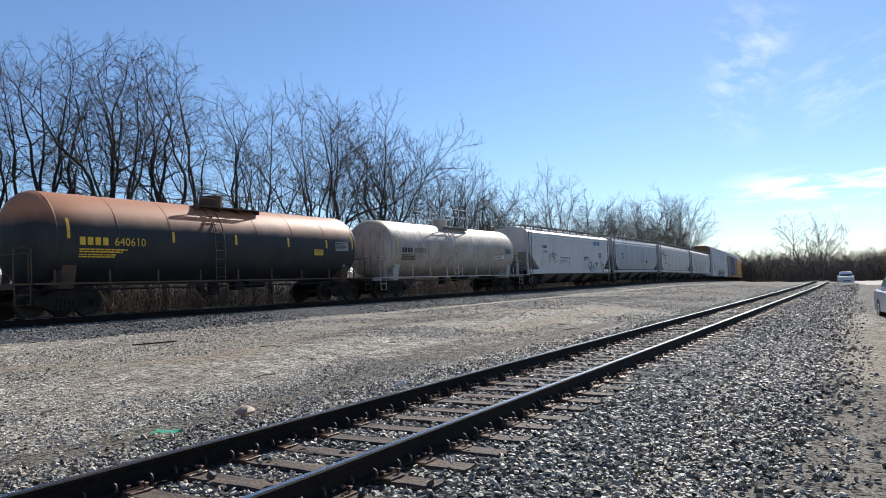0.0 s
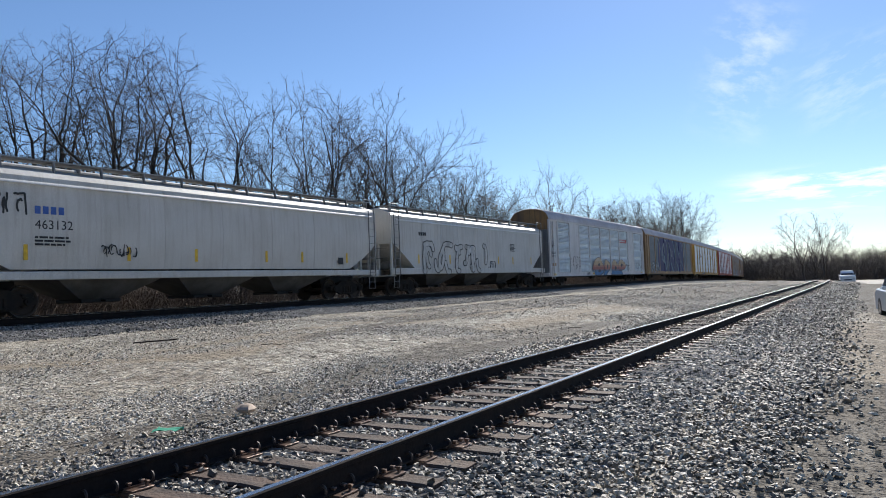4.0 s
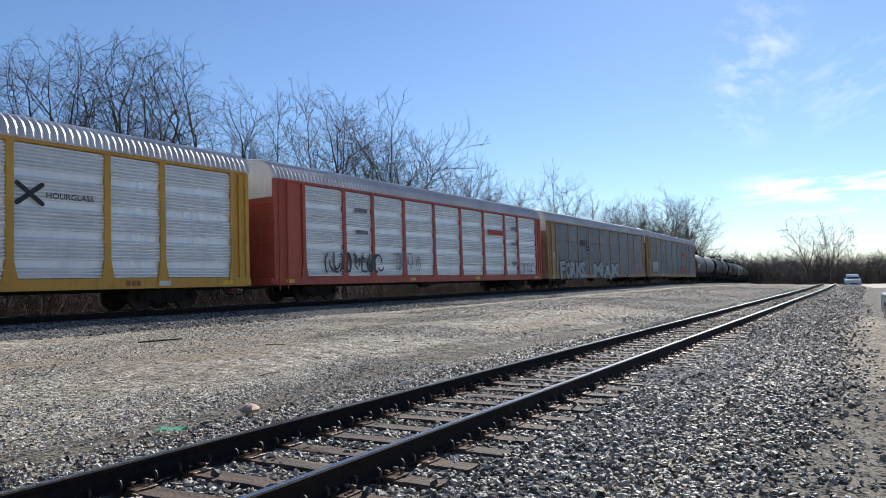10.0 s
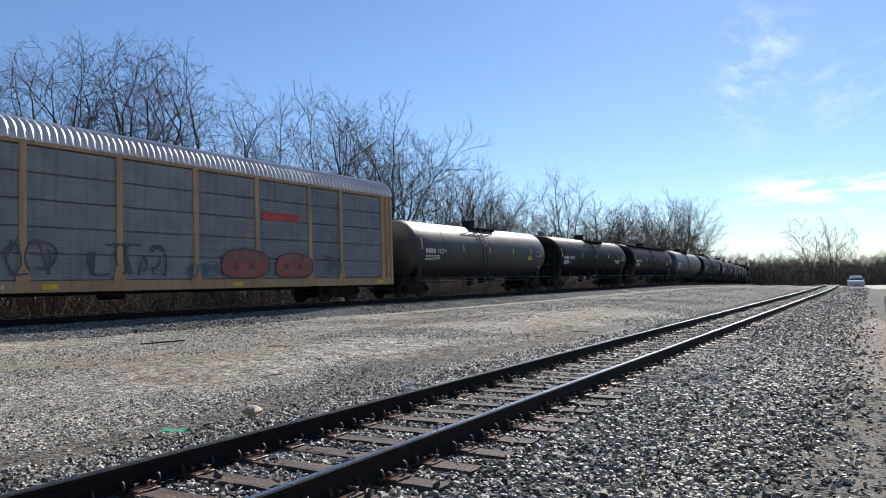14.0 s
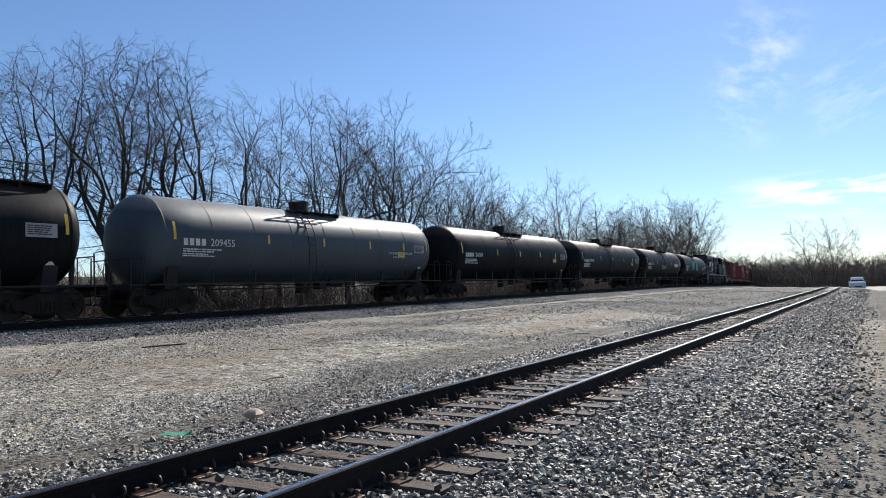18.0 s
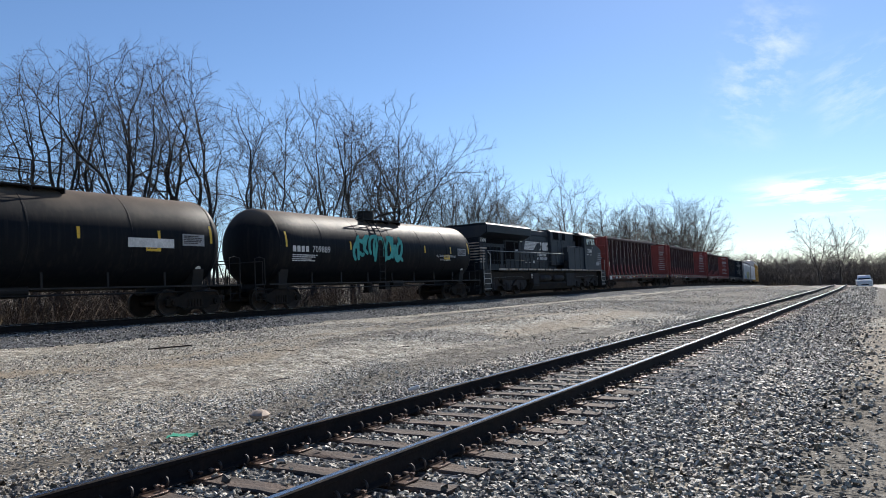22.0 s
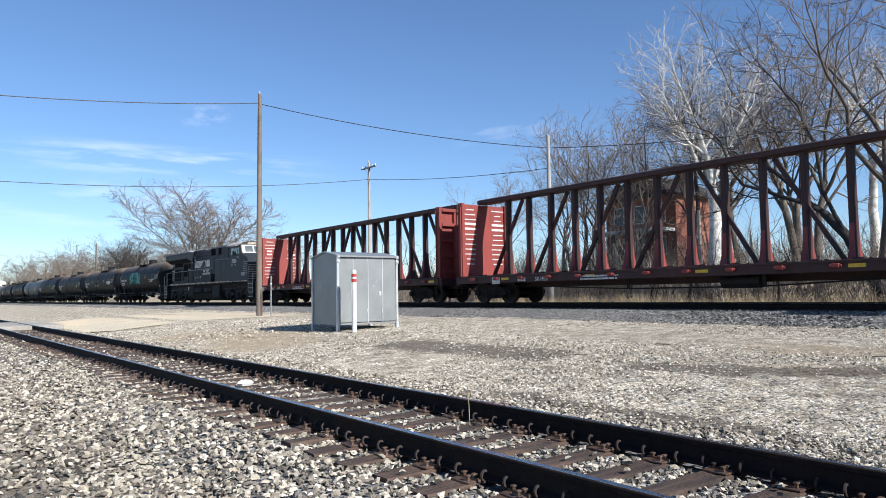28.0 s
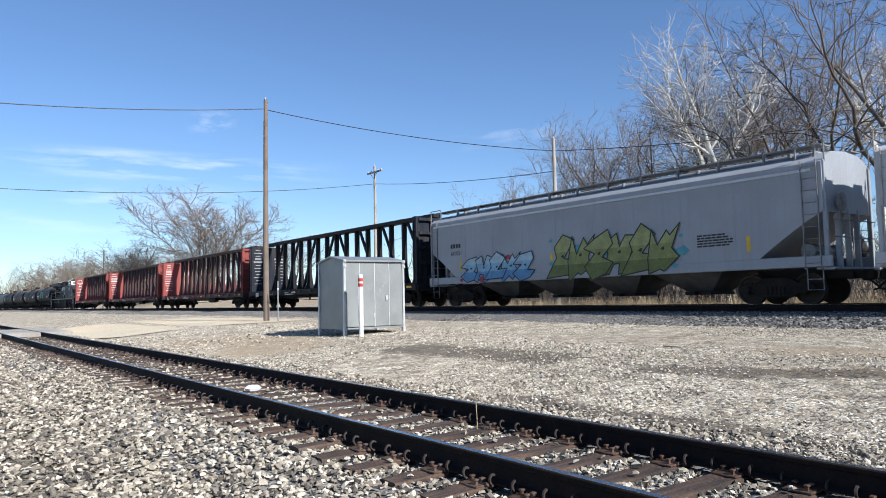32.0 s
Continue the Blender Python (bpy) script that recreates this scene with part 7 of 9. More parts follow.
locomotive(20)

# ---- sleepers, plates and stones of the near track ----
tie_wood = M("weathered_tie_wood", (0.115, 0.068, 0.045), (0.036, 0.025, 0.021), rough=0.85, scale=2.5, grain=30, bump=0.8, streak=(0.21, 0.155, 0.115), streak_amount=0.45,
             vary=0.35, streak_scale=(0.9, 22.0, 3.0))
plate_steel = M("rusty_tie_plate", (0.30, 0.21, 0.165), (0.16, 0.095, 0.065), rough=0.34, metal=0.45, scale=14, bump=0.2, vary=0.3)
anchor_steel = M("rail_anchor_steel", (0.030, 0.024, 0.022), (0.055, 0.036, 0.028), rough=0.6, metal=0.1, scale=12)
TIE = 0.527


def tie_mesh(seed):
    rnd = random.Random(seed)
    b, nx, prof = B(), 13, 6
    rings = []
    for k in range(nx):
        x = -1.30 + 2.60 * k / (nx - 1)
        j = lambda a: rnd.uniform(-a, a)  # noqa: E731
        w = 0.112 + j(0.006)
        rings.append([(x, -w, -0.16), (x, w, -0.16), (x, w + j(0.004), -0.015 + j(0.004)), (x, w - 0.016, j(0.006)), (x, 0.02 + j(0.03), -0.004 + j(0.007)), (x, -w + 0.016, j(0.006)),
                      (x, -w + j(0.004), -0.015 + j(0.004))])
    return b.loft(rings)


def plate_mesh():
    b = B().box(-0.18, 0.18, -0.10, 0.10, 0, 0.016, 0.004).box(-0.10, -0.075, -0.10, 0.10, 0.012, 0.028).box(0.075, 0.10, -0.10, 0.10, 0.012, 0.028)
    for x in (-0.085, 0.085, -0.145, 0.145):
        for y in (-0.055, 0.055):
            if (x > 0) == (y > 0) or abs(x) < 0.1:
                b.box(x - 0.010, x + 0.010, y - 0.010, y + 0.010, 0.0, 0.045)
                b.box(x - 0.020, x + 0.020, y - 0.017, y + 0.017, 0.043, 0.058, 0.004)
    return b


def anchor_mesh():
    pts = []
    for k in range(9):
        a = radians(-60 + 200 * k / 8)
        pts.append((0.085 + 0.030 * math.cos(a) - 0.02, 0, 0.035 + 0.035 * math.sin(a)))
    return B().tube([(-0.08, 0, -0.008), (0.06, 0, -0.010)] + pts, 0.011, 5)


TIES = [tie_mesh(k).mesh("tie", tie_wood) for k in range(5)]
PLATE, ANCHOR = plate_mesh().mesh("tie_plate", plate_steel), anchor_mesh().mesh("rail_anchor", anchor_steel)
rest = B()
rnd = random.Random(4)
n_tie = 0
for k in range(-115, 320):
    s = 0.21 + k * TIE
    c, turn = place(NEAR_D + rnd.uniform(-0.04, 0.04), s, -0.2 - 0.002), heading(s) + rnd.uniform(-1.2, 1.2)
    if -26 <= s <= 44:
        ob = part("tie", TIES[rnd.randrange(5)], None, bed_near, at=Matrix.Translation(c) @ pose(0, 0, rnd.uniform(-0.012, 0.004), 0, 0, turn))
        for off in (-0.7555, 0.7555):
            part("tie_plate", PLATE, None, ob, at=pose(-off, 0, 0.001))
            if -20 <= s <= 22:
                for q in (-0.15, 0.15):
                    for side in ((1, -1) if s < 12 else (1,)):
                        part("rail_anchor", ANCHOR, None, ob, at=pose(-off, q + rnd.uniform(-0.01, 0.01), 0.02, 0, 0, 0 if side > 0 else 180))
        n_tie += 1
    else:
        rest.box(-1.3, 1.3, -0.112, 0.112, -0.1, 0.0, 0.0, Matrix.Translation(c) @ pose(0, 0, 0, 0, 0, turn))
        for off in (-0.7555, 0.7555):
            rest.box(-off - 0.17, -off + 0.17, -0.09, 0.09, 0.001, 0.018, 0.0, Matrix.Translation(c) @ pose(0, 0, 0, 0, 0, turn))
ob = part("tie_row", rest, tie_wood, bed_near, "weathered wooden ties further along", 0)
tagged(ob, kind="stuff")
rest = B()
for k in range(-150, 300):
    s = k * 0.53
    rest.box(-1.3, 1.3, -0.112, 0.112, -0.1, 0.0, 0.0, Matrix.Translation(place(MAIN_D, s, MAIN_Z - 0.2)) @ pose(0, 0, 0, 0, 0, heading(s)))
tagged(part("tie_row", rest, tie_wood, bed_main, "dark ties of the main track", 0), kind="stuff")

# ---- loose stones ----
# a broken stone that lies half sunk: a rough four-cornered block without its underside
CHIP_V = np.array([(1, 0.9, -0.5), (-1, 1, -0.5), (-0.9, -1, -0.5), (1, -0.9, -0.5), (0.62, 0.55, 0.75), (-0.6, 0.6, 0.62), (-0.55, -0.6, 0.75), (0.6, -0.55, 0.6)]) * 0.82
CHIP_F = np.array([(4, 5, 6), (4, 6, 7), (0, 1, 5), (0, 5, 4), (1, 2, 6), (1, 6, 5), (2, 3, 7), (2, 7, 6), (3, 0, 4), (3, 4, 7)])
PYR_V = np.array([(1, 0, -0.2), (0, 1, -0.2), (-1, 0, -0.2), (0, -1, -0.2), (0.15, 0.1, 0.9)])
PYR_F = np.array([(0, 1, 4), (1, 2, 4), (2, 3, 4), (3, 0, 4)])


def stones(name, centres, sizes, material, shape, seed, label, parent=None):
    """Many loose broken stones as one mesh."""
    rs = np.random.RandomState(seed)
    V, F = shape
    n, m = len(centres), len(V)
    form = V[None] * (1 + rs.uniform(-0.28, 0.28, (n, m, 3)))
    form *= np.stack([rs.uniform(0.8, 1.35, n), rs.uniform(0.6, 1.1, n), rs.uniform(0.4, 0.75, n)], -1)[:, None]
    q = rs.normal(size=(n, 4)) * np.array([1, 0.24, 0.24, 1])
    q /= np.linalg.norm(q, axis=1, keepdims=True)
    w, x, y, z = q.T
    rot = np.stack([1 - 2 * (y * y + z * z), 2 * (x * y - z * w), 2 * (x * z + y * w), 2 * (x * y + z * w), 1 - 2 * (x * x + z * z), 2 * (y * z - x * w),
                    2 * (x * z - y * w), 2 * (y * z + x * w), 1 - 2 * (x * x + y * y)], -1).reshape(n, 3, 3)
    pts = np.einsum("nij,nmj->nmi", rot, form) * np.asarray(sizes)[:, None, None] + np.asarray(centres)[:, None]
    faces = (F[None] + (np.arange(n) * m)[:, None, None]).reshape(-1, 3)
    me = bpy.data.meshes.new(name)
    me.vertices.add(n * m)
    me.vertices.foreach_set("co", pts.astype(np.float32).ravel())
    me.loops.add(len(faces) * 3)
    me.loops.foreach_set("vertex_index", faces.astype(np.int32).ravel())
    me.polygons.add(len(faces))
    me.polygons.foreach_set("loop_start", np.arange(0, len(faces) * 3, 3, dtype=np.int32))
    me.update(calc_edges=True)
    me.shade_flat()
    me.materials.append(material)
    ob = new(name, me)
    if parent is not None:
        ob.parent = parent
    return tagged(ob, label, kind="stuff")


ballast_stone = stone_mat("ballast_stone", [(0.058, 0.052, 0.046), (0.19, 0.163, 0.130), (0.335, 0.29, 0.225), (0.51, 0.45, 0.35), (0.78, 0.71, 0.59)], 0.03, 0.3, island=True, rough=0.6)
bank_stone = stone_mat("bank_stone", [(0.035, 0.035, 0.034), (0.10, 0.098, 0.09), (0.18, 0.172, 0.155), (0.30, 0.285, 0.25), (0.55, 0.52, 0.47)], 0.03, 0.3, island=True, rough=0.65)
lot_stone = stone_mat("lot_stone", [(0.10, 0.088, 0.074), (0.355, 0.305, 0.235), (0.555, 0.49, 0.385), (0.71, 0.64, 0.52), (0.90, 0.84, 0.73)], 0.02, 0.3, island=True, rough=0.65)


def scatter(n, d0, d1, s0, s1, seed, bias=1.0):
    rs = np.random.RandomState(seed)
    d = rs.uniform(d0, d1, n)
    u = rs.uniform(0, 1, n) ** bias
    return d, s0 + (s1 - s0) * u


def lay(d, s, lift):
    z = np.interp(d, [p[0] for p in PROFILE], [p[1] for p in PROFILE])
    th = np.maximum(s - BEND, 0.0) / RADIUS
    u = np.maximum(s - 78.0, 0.0)
    r = RADIUS - d
    return np.stack([-d - r * (1 - np.cos(th)), np.minimum(s, BEND) + r * np.sin(th), z + lift - 0.012 * u * u / (u + 14.0)], -1)


# the bed of the near track and the verge beside it
def sift(d, s, rs):
    """Leaves out what would lie in the rails or, mostly, on the ties; lifts what does lie on a tie."""
    phase = np.abs(((s - 0.21) / TIE + 0.5) % 1.0 - 0.5) * TIE
    inside = np.abs(d - NEAR_D) < 1.32
    on_tie = inside & (phase < 0.125)
    keep = (np.abs(np.abs(d - NEAR_D) - 0.7555) > 0.10) & (~on_tie | (rs.uniform(size=len(d)) < 0.03))
    lift = rs.uniform(0.0, 0.026, len(d)) + np.where(inside, 0.006, 0.010)
    return d[keep], s[keep], np.where(on_tie, 0.066, lift)[keep]


rs = np.random.RandomState(11)
for name, shape, groups in (("ballast_stone", (CHIP_V, CHIP_F), ((-0.2, 6.9, 2.2, 8.0, 20500), (0.4, 6.9, -8.0, -3.0, 15500))),
                            ("ballast_stone", (CHIP_V, CHIP_F), ((-1.0, 6.9, -3.4, 2.6, 9000), (-0.1, 6.9, 8.0, 17, 28000), (0.0, 6.9, -18, -8, 21000))),
                            ("ballast_stone", (PYR_V, PYR_F), ((0.0, 6.7, 17, 40, 28000), (0.4, 6.7, 40, 90, 24000), (0.6, 6.7, -40, -18, 17000)))):
    d, s = [], []
    for k, (d0, d1, s0, s1, n) in enumerate(groups):
        a, c = scatter(n, d0, d1, s0, s1, k + 3)
        keep = rs.uniform(size=n) < np.clip(np.minimum((a - d0) / 1.1, (d1 - a) / 0.7), 0.03, 1)
        # the worn verge beside the ballast holds few stones
        verge = (c > 4) & (c < 60) & (a < 0.62 + 0.18 * np.sin(c * 1.3) + 0.1 * np.sin(c * 3.7))
        keep &= ~verge | (rs.uniform(size=n) < 0.38)
        d.append(a[keep])
        s.append(c[keep])
    d, s, lift = sift(np.concatenate(d), np.concatenate(s), rs)
    size = (0.017 + 0.022 * rs.uniform(0, 1, len(d)) ** 1.5) * (1.0 + 0.2 * (np.abs(s) > 9) + 0.3 * (np.abs(s) > 17) + 0.6 * (s > 40))
    stones(name, lay(d, s, lift), size, ballast_stone, shape, 5, "broken grey ballast stones round the ties", bed_near)
# the lot beyond the track
for shape, spans in (((CHIP_V, CHIP_F), ((6.3, 9.0, -8, 12, 26000),)),
                     ((PYR_V, PYR_F), ((6.3, 9.0, -14, 14, 24000), (9.0, 12.5, -15, 18, 42000), (12.5, 17.8, -17, 24, 38000), (6.3, 17, 14, 44, 34000), (6.3, 15, -34, -14, 17000), (6.3, 17, 44, 84, 15000)))):
    d, s = [], []
    for k, (d0, d1, s0, s1, n) in enumerate(spans):
        a, c = scatter(n, d0, d1, s0, s1, k + 41)
        d.append(a)
        s.append(c)
    d, s = np.concatenate(d), np.concatenate(s)
    keep = rs.uniform(size=len(d)) > np.maximum(marks(d, s, TAN), marks(d, s, DARK)) * 0.85
    d, s = d[keep], s[keep]
    size = (0.010 + 0.022 * rs.uniform(0, 1, len(d)) ** 2.0) * (1 + 0.25 * (np.abs(s) > 14) + 0.5 * (np.abs(s) > 24) + 0.5 * (s > 44))
    stones("lot_stone", lay(d, s, 0.003), size, lot_stone, shape, 6, "pale loose gravel strewn over the lot", ground)
d, s = scatter(19000, 17.9, 20.6, -26, 46, 24)
stones("bank_stone", lay(d, s, 0.012), rs.uniform(0.025, 0.055, len(d)), bank_stone, (PYR_V, PYR_F), 9, "dark ballast stones on the main track's bank", bed_main)

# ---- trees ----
# the row's backlit darkness is put into this bark; the sunlit grove gets brown
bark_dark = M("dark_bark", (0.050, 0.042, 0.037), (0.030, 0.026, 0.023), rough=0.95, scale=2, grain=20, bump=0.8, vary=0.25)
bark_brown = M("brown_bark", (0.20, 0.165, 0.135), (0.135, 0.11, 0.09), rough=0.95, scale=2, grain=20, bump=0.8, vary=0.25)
bark_pale = M("pale_flaking_bark", (0.86, 0.84, 0.79), (0.62, 0.57, 0.48), rough=0.85, scale=1.6, grain=9, bump=0.4)
# twigs darkened the same way, for crowns seen against the sun
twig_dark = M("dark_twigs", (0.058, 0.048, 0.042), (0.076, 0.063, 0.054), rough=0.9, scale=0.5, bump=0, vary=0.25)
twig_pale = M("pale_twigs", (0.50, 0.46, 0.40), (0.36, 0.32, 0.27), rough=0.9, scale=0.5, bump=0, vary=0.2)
# distance haze painted into the bark as a lighter grey
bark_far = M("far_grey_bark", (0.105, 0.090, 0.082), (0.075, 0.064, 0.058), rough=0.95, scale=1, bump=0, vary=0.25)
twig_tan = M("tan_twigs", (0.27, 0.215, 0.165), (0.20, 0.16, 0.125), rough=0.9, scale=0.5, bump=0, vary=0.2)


class Limbs:
    """Tapered limbs gathered as plain vertex lists."""

    def __init__(self):
        self.v, self.f = [], []

    def limb(self, pts, radii, n):
        v, f, base = self.v, self.f, len(self.v)
        side = None
        for i, p in enumerate(pts):
            w = (pts[min(i + 1, len(pts) - 1)] - pts[max(i - 1, 0)]).normalized()
            side = w.orthogonal().normalized() if side is None else (side - side.dot(w) * w).normalized()
            c = w.cross(side)
            r = radii[i]
            for k in range(n):
                a = 6.28318 * k / n
                q = p + side * (r * math.cos(a)) + c * (r * math.sin(a))
                v.append((q.x, q.y, q.z))
        for i in range(len(pts) - 1):
            for k in range(n):
                f.append((base + i * n + k, base + i * n + (k + 1) % n, base + (i + 1) * n + (k + 1) % n, base + (i + 1) * n + k))

    def spike(self, p, q, r):
        """A thin shoot that ends in a point."""
        w = (q - p).normalized()
        a = w.orthogonal().normalized() * r
        c = w.cross(a)
        n = len(self.v)
        self.v += [tuple(p + a), tuple(p - a * 0.5 + c * 0.87), tuple(p - a * 0.5 - c * 0.87), tuple(q)]
        self.f += [(n, n + 1, n + 3), (n + 1, n + 2, n + 3), (n + 2, n, n + 3)]

    def mesh(self, name, material):
        me = bpy.data.meshes.new(name)
        me.from_pydata(self.v, [], self.f)
        me.materials.append(material)
        me.shade_smooth()
        return me


def grow(seed, height, base=0.34, leaders=3, fan=0.42, side=0.85, reach=0.215, gap=0.039, crook=0.16, lift=0.02, lean=0.0, r0=0.0105, tip=0.0075, dense=1.0, twig_len=0.028, cut=2, segs=1.0):
    """A bare tree: a trunk that splits into leaders, leaders with crooked boughs all along, boughs with branches, branches
    with shoots. Gives wood and twigs as two sets of limbs."""
    rnd = random.Random(seed)
    H = height
    wood, fine = Limbs(), Limbs()

    def path(p, w, length, n, wobble, rise):
        pts, drift, own = [p.copy()], Vector((0, 0, 0)), w.copy()
        for _ in range(n):
            drift = drift * 0.35 + Vector((rnd.gauss(0, wobble), rnd.gauss(0, wobble), rnd.gauss(0, wobble * 0.7)))
            w = (w + drift + (own - w) * 0.38 + Vector((0, 0, rise))).normalized()
            p = p + w * (length / n)
            pts.append(p.copy())
        return pts

    def put(pts, ra, rb, level):
        n = len(pts) - 1
        radii = [rb + (ra - rb) * (1 - k / n) ** (0.9 if level != 1 else 1.25) for k in range(n + 1)]
        (wood if level < cut else fine).limb(pts, radii, (8, 7, 4, 3, 3)[level])
        return radii

    def off(w, angle, turn):
        u = w.orthogonal().normalized()
        u.rotate(Matrix.Rotation(turn, 3, w))
        return (w * math.cos(angle) + u * math.sin(angle)).normalized()

    def bough(p, w, length, r, level):
        """level 1: leader, 2: bough, 3: branch, 4: shoot."""
        n = max(2, round(segs * (10, 12, 7, 4, 1)[level]))
        pts = path(p, w, length, n, crook * (1.0, 1.0, 1.5, 2.0, 1.5)[level], lift * (0, 1.0, 1.6, 1.2, 0.5)[level])
        end = max(tip * (0.6 if level > 2 else 1.0), r * (0.08 if level == 1 else 0.2))
        radii = put(pts, r, end, level)
        space = H * gap * (0, 1.0, 0.62, 0.36)[level] / dense
        count = max(2, int(length / space))
        turn = rnd.uniform(0, 6.28)
        for k in range(count):
            t = (0.16 if level == 1 else 0.22) + (0.98 - 0.2) * (k + rnd.uniform(0.1, 0.9)) / count
            q = min(n - 1, int(t * n))
            a = pts[q].lerp(pts[q + 1], min(1.0, t * n - q))
            d = (pts[q + 1] - pts[q]).normalized()
            turn += 2.4 + rnd.uniform(-0.7, 0.7)
            v = off(d, side * rnd.uniform(0.65, 1.25), turn)
            if v.z < -0.25:
                v.z *= 0.3
                v.normalize()
            dome = 0.55 + 0.45 * math.sin(min(1.0, 0.2 + t) * 3.0) if level == 1 else 1.0 - 0.5 * t
            if level == 1:
                bough(a, v, H * reach * max(0.28, dome) * rnd.uniform(0.65, 1.2), max(tip * 2.2, radii[q] * rnd.uniform(0.35, 0.6)), 2)
            elif level == 2:
                bough(a, v, H * reach * 0.42 * dome * rnd.uniform(0.6, 1.25), max(tip * 1.2, radii[q] * 0.55), 3)
            else:
                fine.spike(a, a + v * H * twig_len * rnd.uniform(0.5, 1.3), tip * 0.75)
        if level > 1:
            d = (pts[-1] - pts[-2]).normalized()
            for k in range(2):
                fine.spike(pts[-1], pts[-1] + off(d, 0.35, turn + 3 * k) * H * twig_len * rnd.uniform(0.6, 1.2), tip * 0.75)

    ra = H * r0
    trunk = path(Vector((0, 0, -0.2)), Vector((math.sin(lean), 0, math.cos(lean))), H * base + 0.2, 7, crook * 0.55, 0.02)
    put(trunk, ra * 1.25, ra * 0.85, 0)
    w = (trunk[-1] - trunk[-3]).normalized()
    turn = rnd.uniform(0, 6.28)
    for k in range(leaders):
        at = trunk[-1] if k < 2 or base < 0.2 else trunk[rnd.choice((-1, -2, -3))]
        ang = fan * rnd.uniform(0.55, 1.15) * (0.45 if k == 0 else 1.0)
        bough(at, off(w, ang, turn + k * 6.283 / leaders + rnd.uniform(-0.3, 0.3)), H * (0.90 - base) * (0.95 if k == 0 else rnd.uniform(0.85, 1.0)), ra * (0.66 if k == 0 else rnd.uniform(0.46, 0.62)), 1)
    top = sorted(v[2] for v in fine.v)[-60]
    k = H / top
    for part_ in (wood, fine):
        part_.v = [(x * k, y * k, z * k) for x, y, z in part_.v]
    return wood, fine


def tree_kind(name, seed, height, bark, fine_bark, label, **kw):
    wood, fine = grow(seed, height, **kw)
    ob = thing(name, label, "tree", "bare trees along the line", pose(0, 0, -500))
    part("trunk", wood.mesh("trunk", bark), None, ob)
    part("crown", fine.mesh("crown", fine_bark), None, ob)
    return ob


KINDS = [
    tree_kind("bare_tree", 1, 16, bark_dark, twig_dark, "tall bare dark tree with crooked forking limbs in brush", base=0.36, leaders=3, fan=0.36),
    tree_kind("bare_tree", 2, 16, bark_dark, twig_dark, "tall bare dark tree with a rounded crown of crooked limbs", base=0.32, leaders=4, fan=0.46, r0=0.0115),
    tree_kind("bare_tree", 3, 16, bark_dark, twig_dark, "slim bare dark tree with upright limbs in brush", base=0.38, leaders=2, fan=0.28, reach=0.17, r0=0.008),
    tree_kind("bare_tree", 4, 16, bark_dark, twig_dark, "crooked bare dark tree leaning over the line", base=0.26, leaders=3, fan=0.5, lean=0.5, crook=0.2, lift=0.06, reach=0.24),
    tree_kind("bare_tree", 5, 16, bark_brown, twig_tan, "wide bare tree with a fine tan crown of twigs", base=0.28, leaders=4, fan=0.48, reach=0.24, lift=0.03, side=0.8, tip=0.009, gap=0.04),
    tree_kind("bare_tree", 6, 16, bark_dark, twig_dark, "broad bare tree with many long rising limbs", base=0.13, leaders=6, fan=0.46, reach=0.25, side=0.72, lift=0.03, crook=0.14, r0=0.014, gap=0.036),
    tree_kind("sycamore_tree", 7, 16, bark_pale, twig_pale, "bare sycamore with chalk-white limbs behind the line", base=0.36, leaders=4, fan=0.6, reach=0.28, side=0.8, r0=0.018, tip=0.010, cut=4),
    tree_kind("sapling", 8, 7, bark_dark, twig_dark, "thin bare sapling in the brush", base=0.3, leaders=2, fan=0.35, reach=0.2, gap=0.11, tip=0.006, cut=1, segs=0.6),
    tree_kind("sapling", 9, 7, bark_brown, twig_tan, "thin tan bare sapling in the brush", base=0.2, leaders=3, fan=0.5, reach=0.22, gap=0.12, tip=0.006, cut=1, segs=0.6),
    tree_kind("far_tree", 10, 16, bark_far, bark_far, "bare grey tree in the distant woods", base=0.2, leaders=4, fan=0.5, reach=0.26, gap=0.06, tip=0.016, cut=2, segs=0.6, twig_len=0.05),
    tree_kind("far_tree", 11, 16, bark_brown, twig_tan, "bare brown tree in the distant woods", base=0.2, leaders=4, fan=0.55, reach=0.28, gap=0.06, tip=0.016, cut=2, segs=0.6, twig_len=0.05),
    tree_kind("spreading_tree", 12, 16, bark_brown, twig_tan, "wide round bare tree with many rising limbs", base=0.10, leaders=9, fan=0.72, reach=0.27, side=0.75, lift=0.03, crook=0.12, gap=0.036, tip=0.016, segs=0.7),
    tree_kind("bare_tree", 13, 16, bark_dark, twig_dark, "bare tree with a fan of fine upright limbs", base=0.20, leaders=5, fan=0.44, reach=0.25, side=0.7, lift=0.03, crook=0.14, tip=0.008, gap=0.04),
]


def tree(kind, d, s, height, turn, squash=1.0, sink=0.0):
    base = 7.0 if kind in (7, 8) else 16.0
    k = height / base
    p = place(d, s, ground_z(d) - sink)
    return copy_thing(KINDS[kind], Matrix.Translation(p) @ pose(0, 0, 0, 0, 0, turn) @ Matrix.Diagonal((k * squash, k * squash, k, 1)))


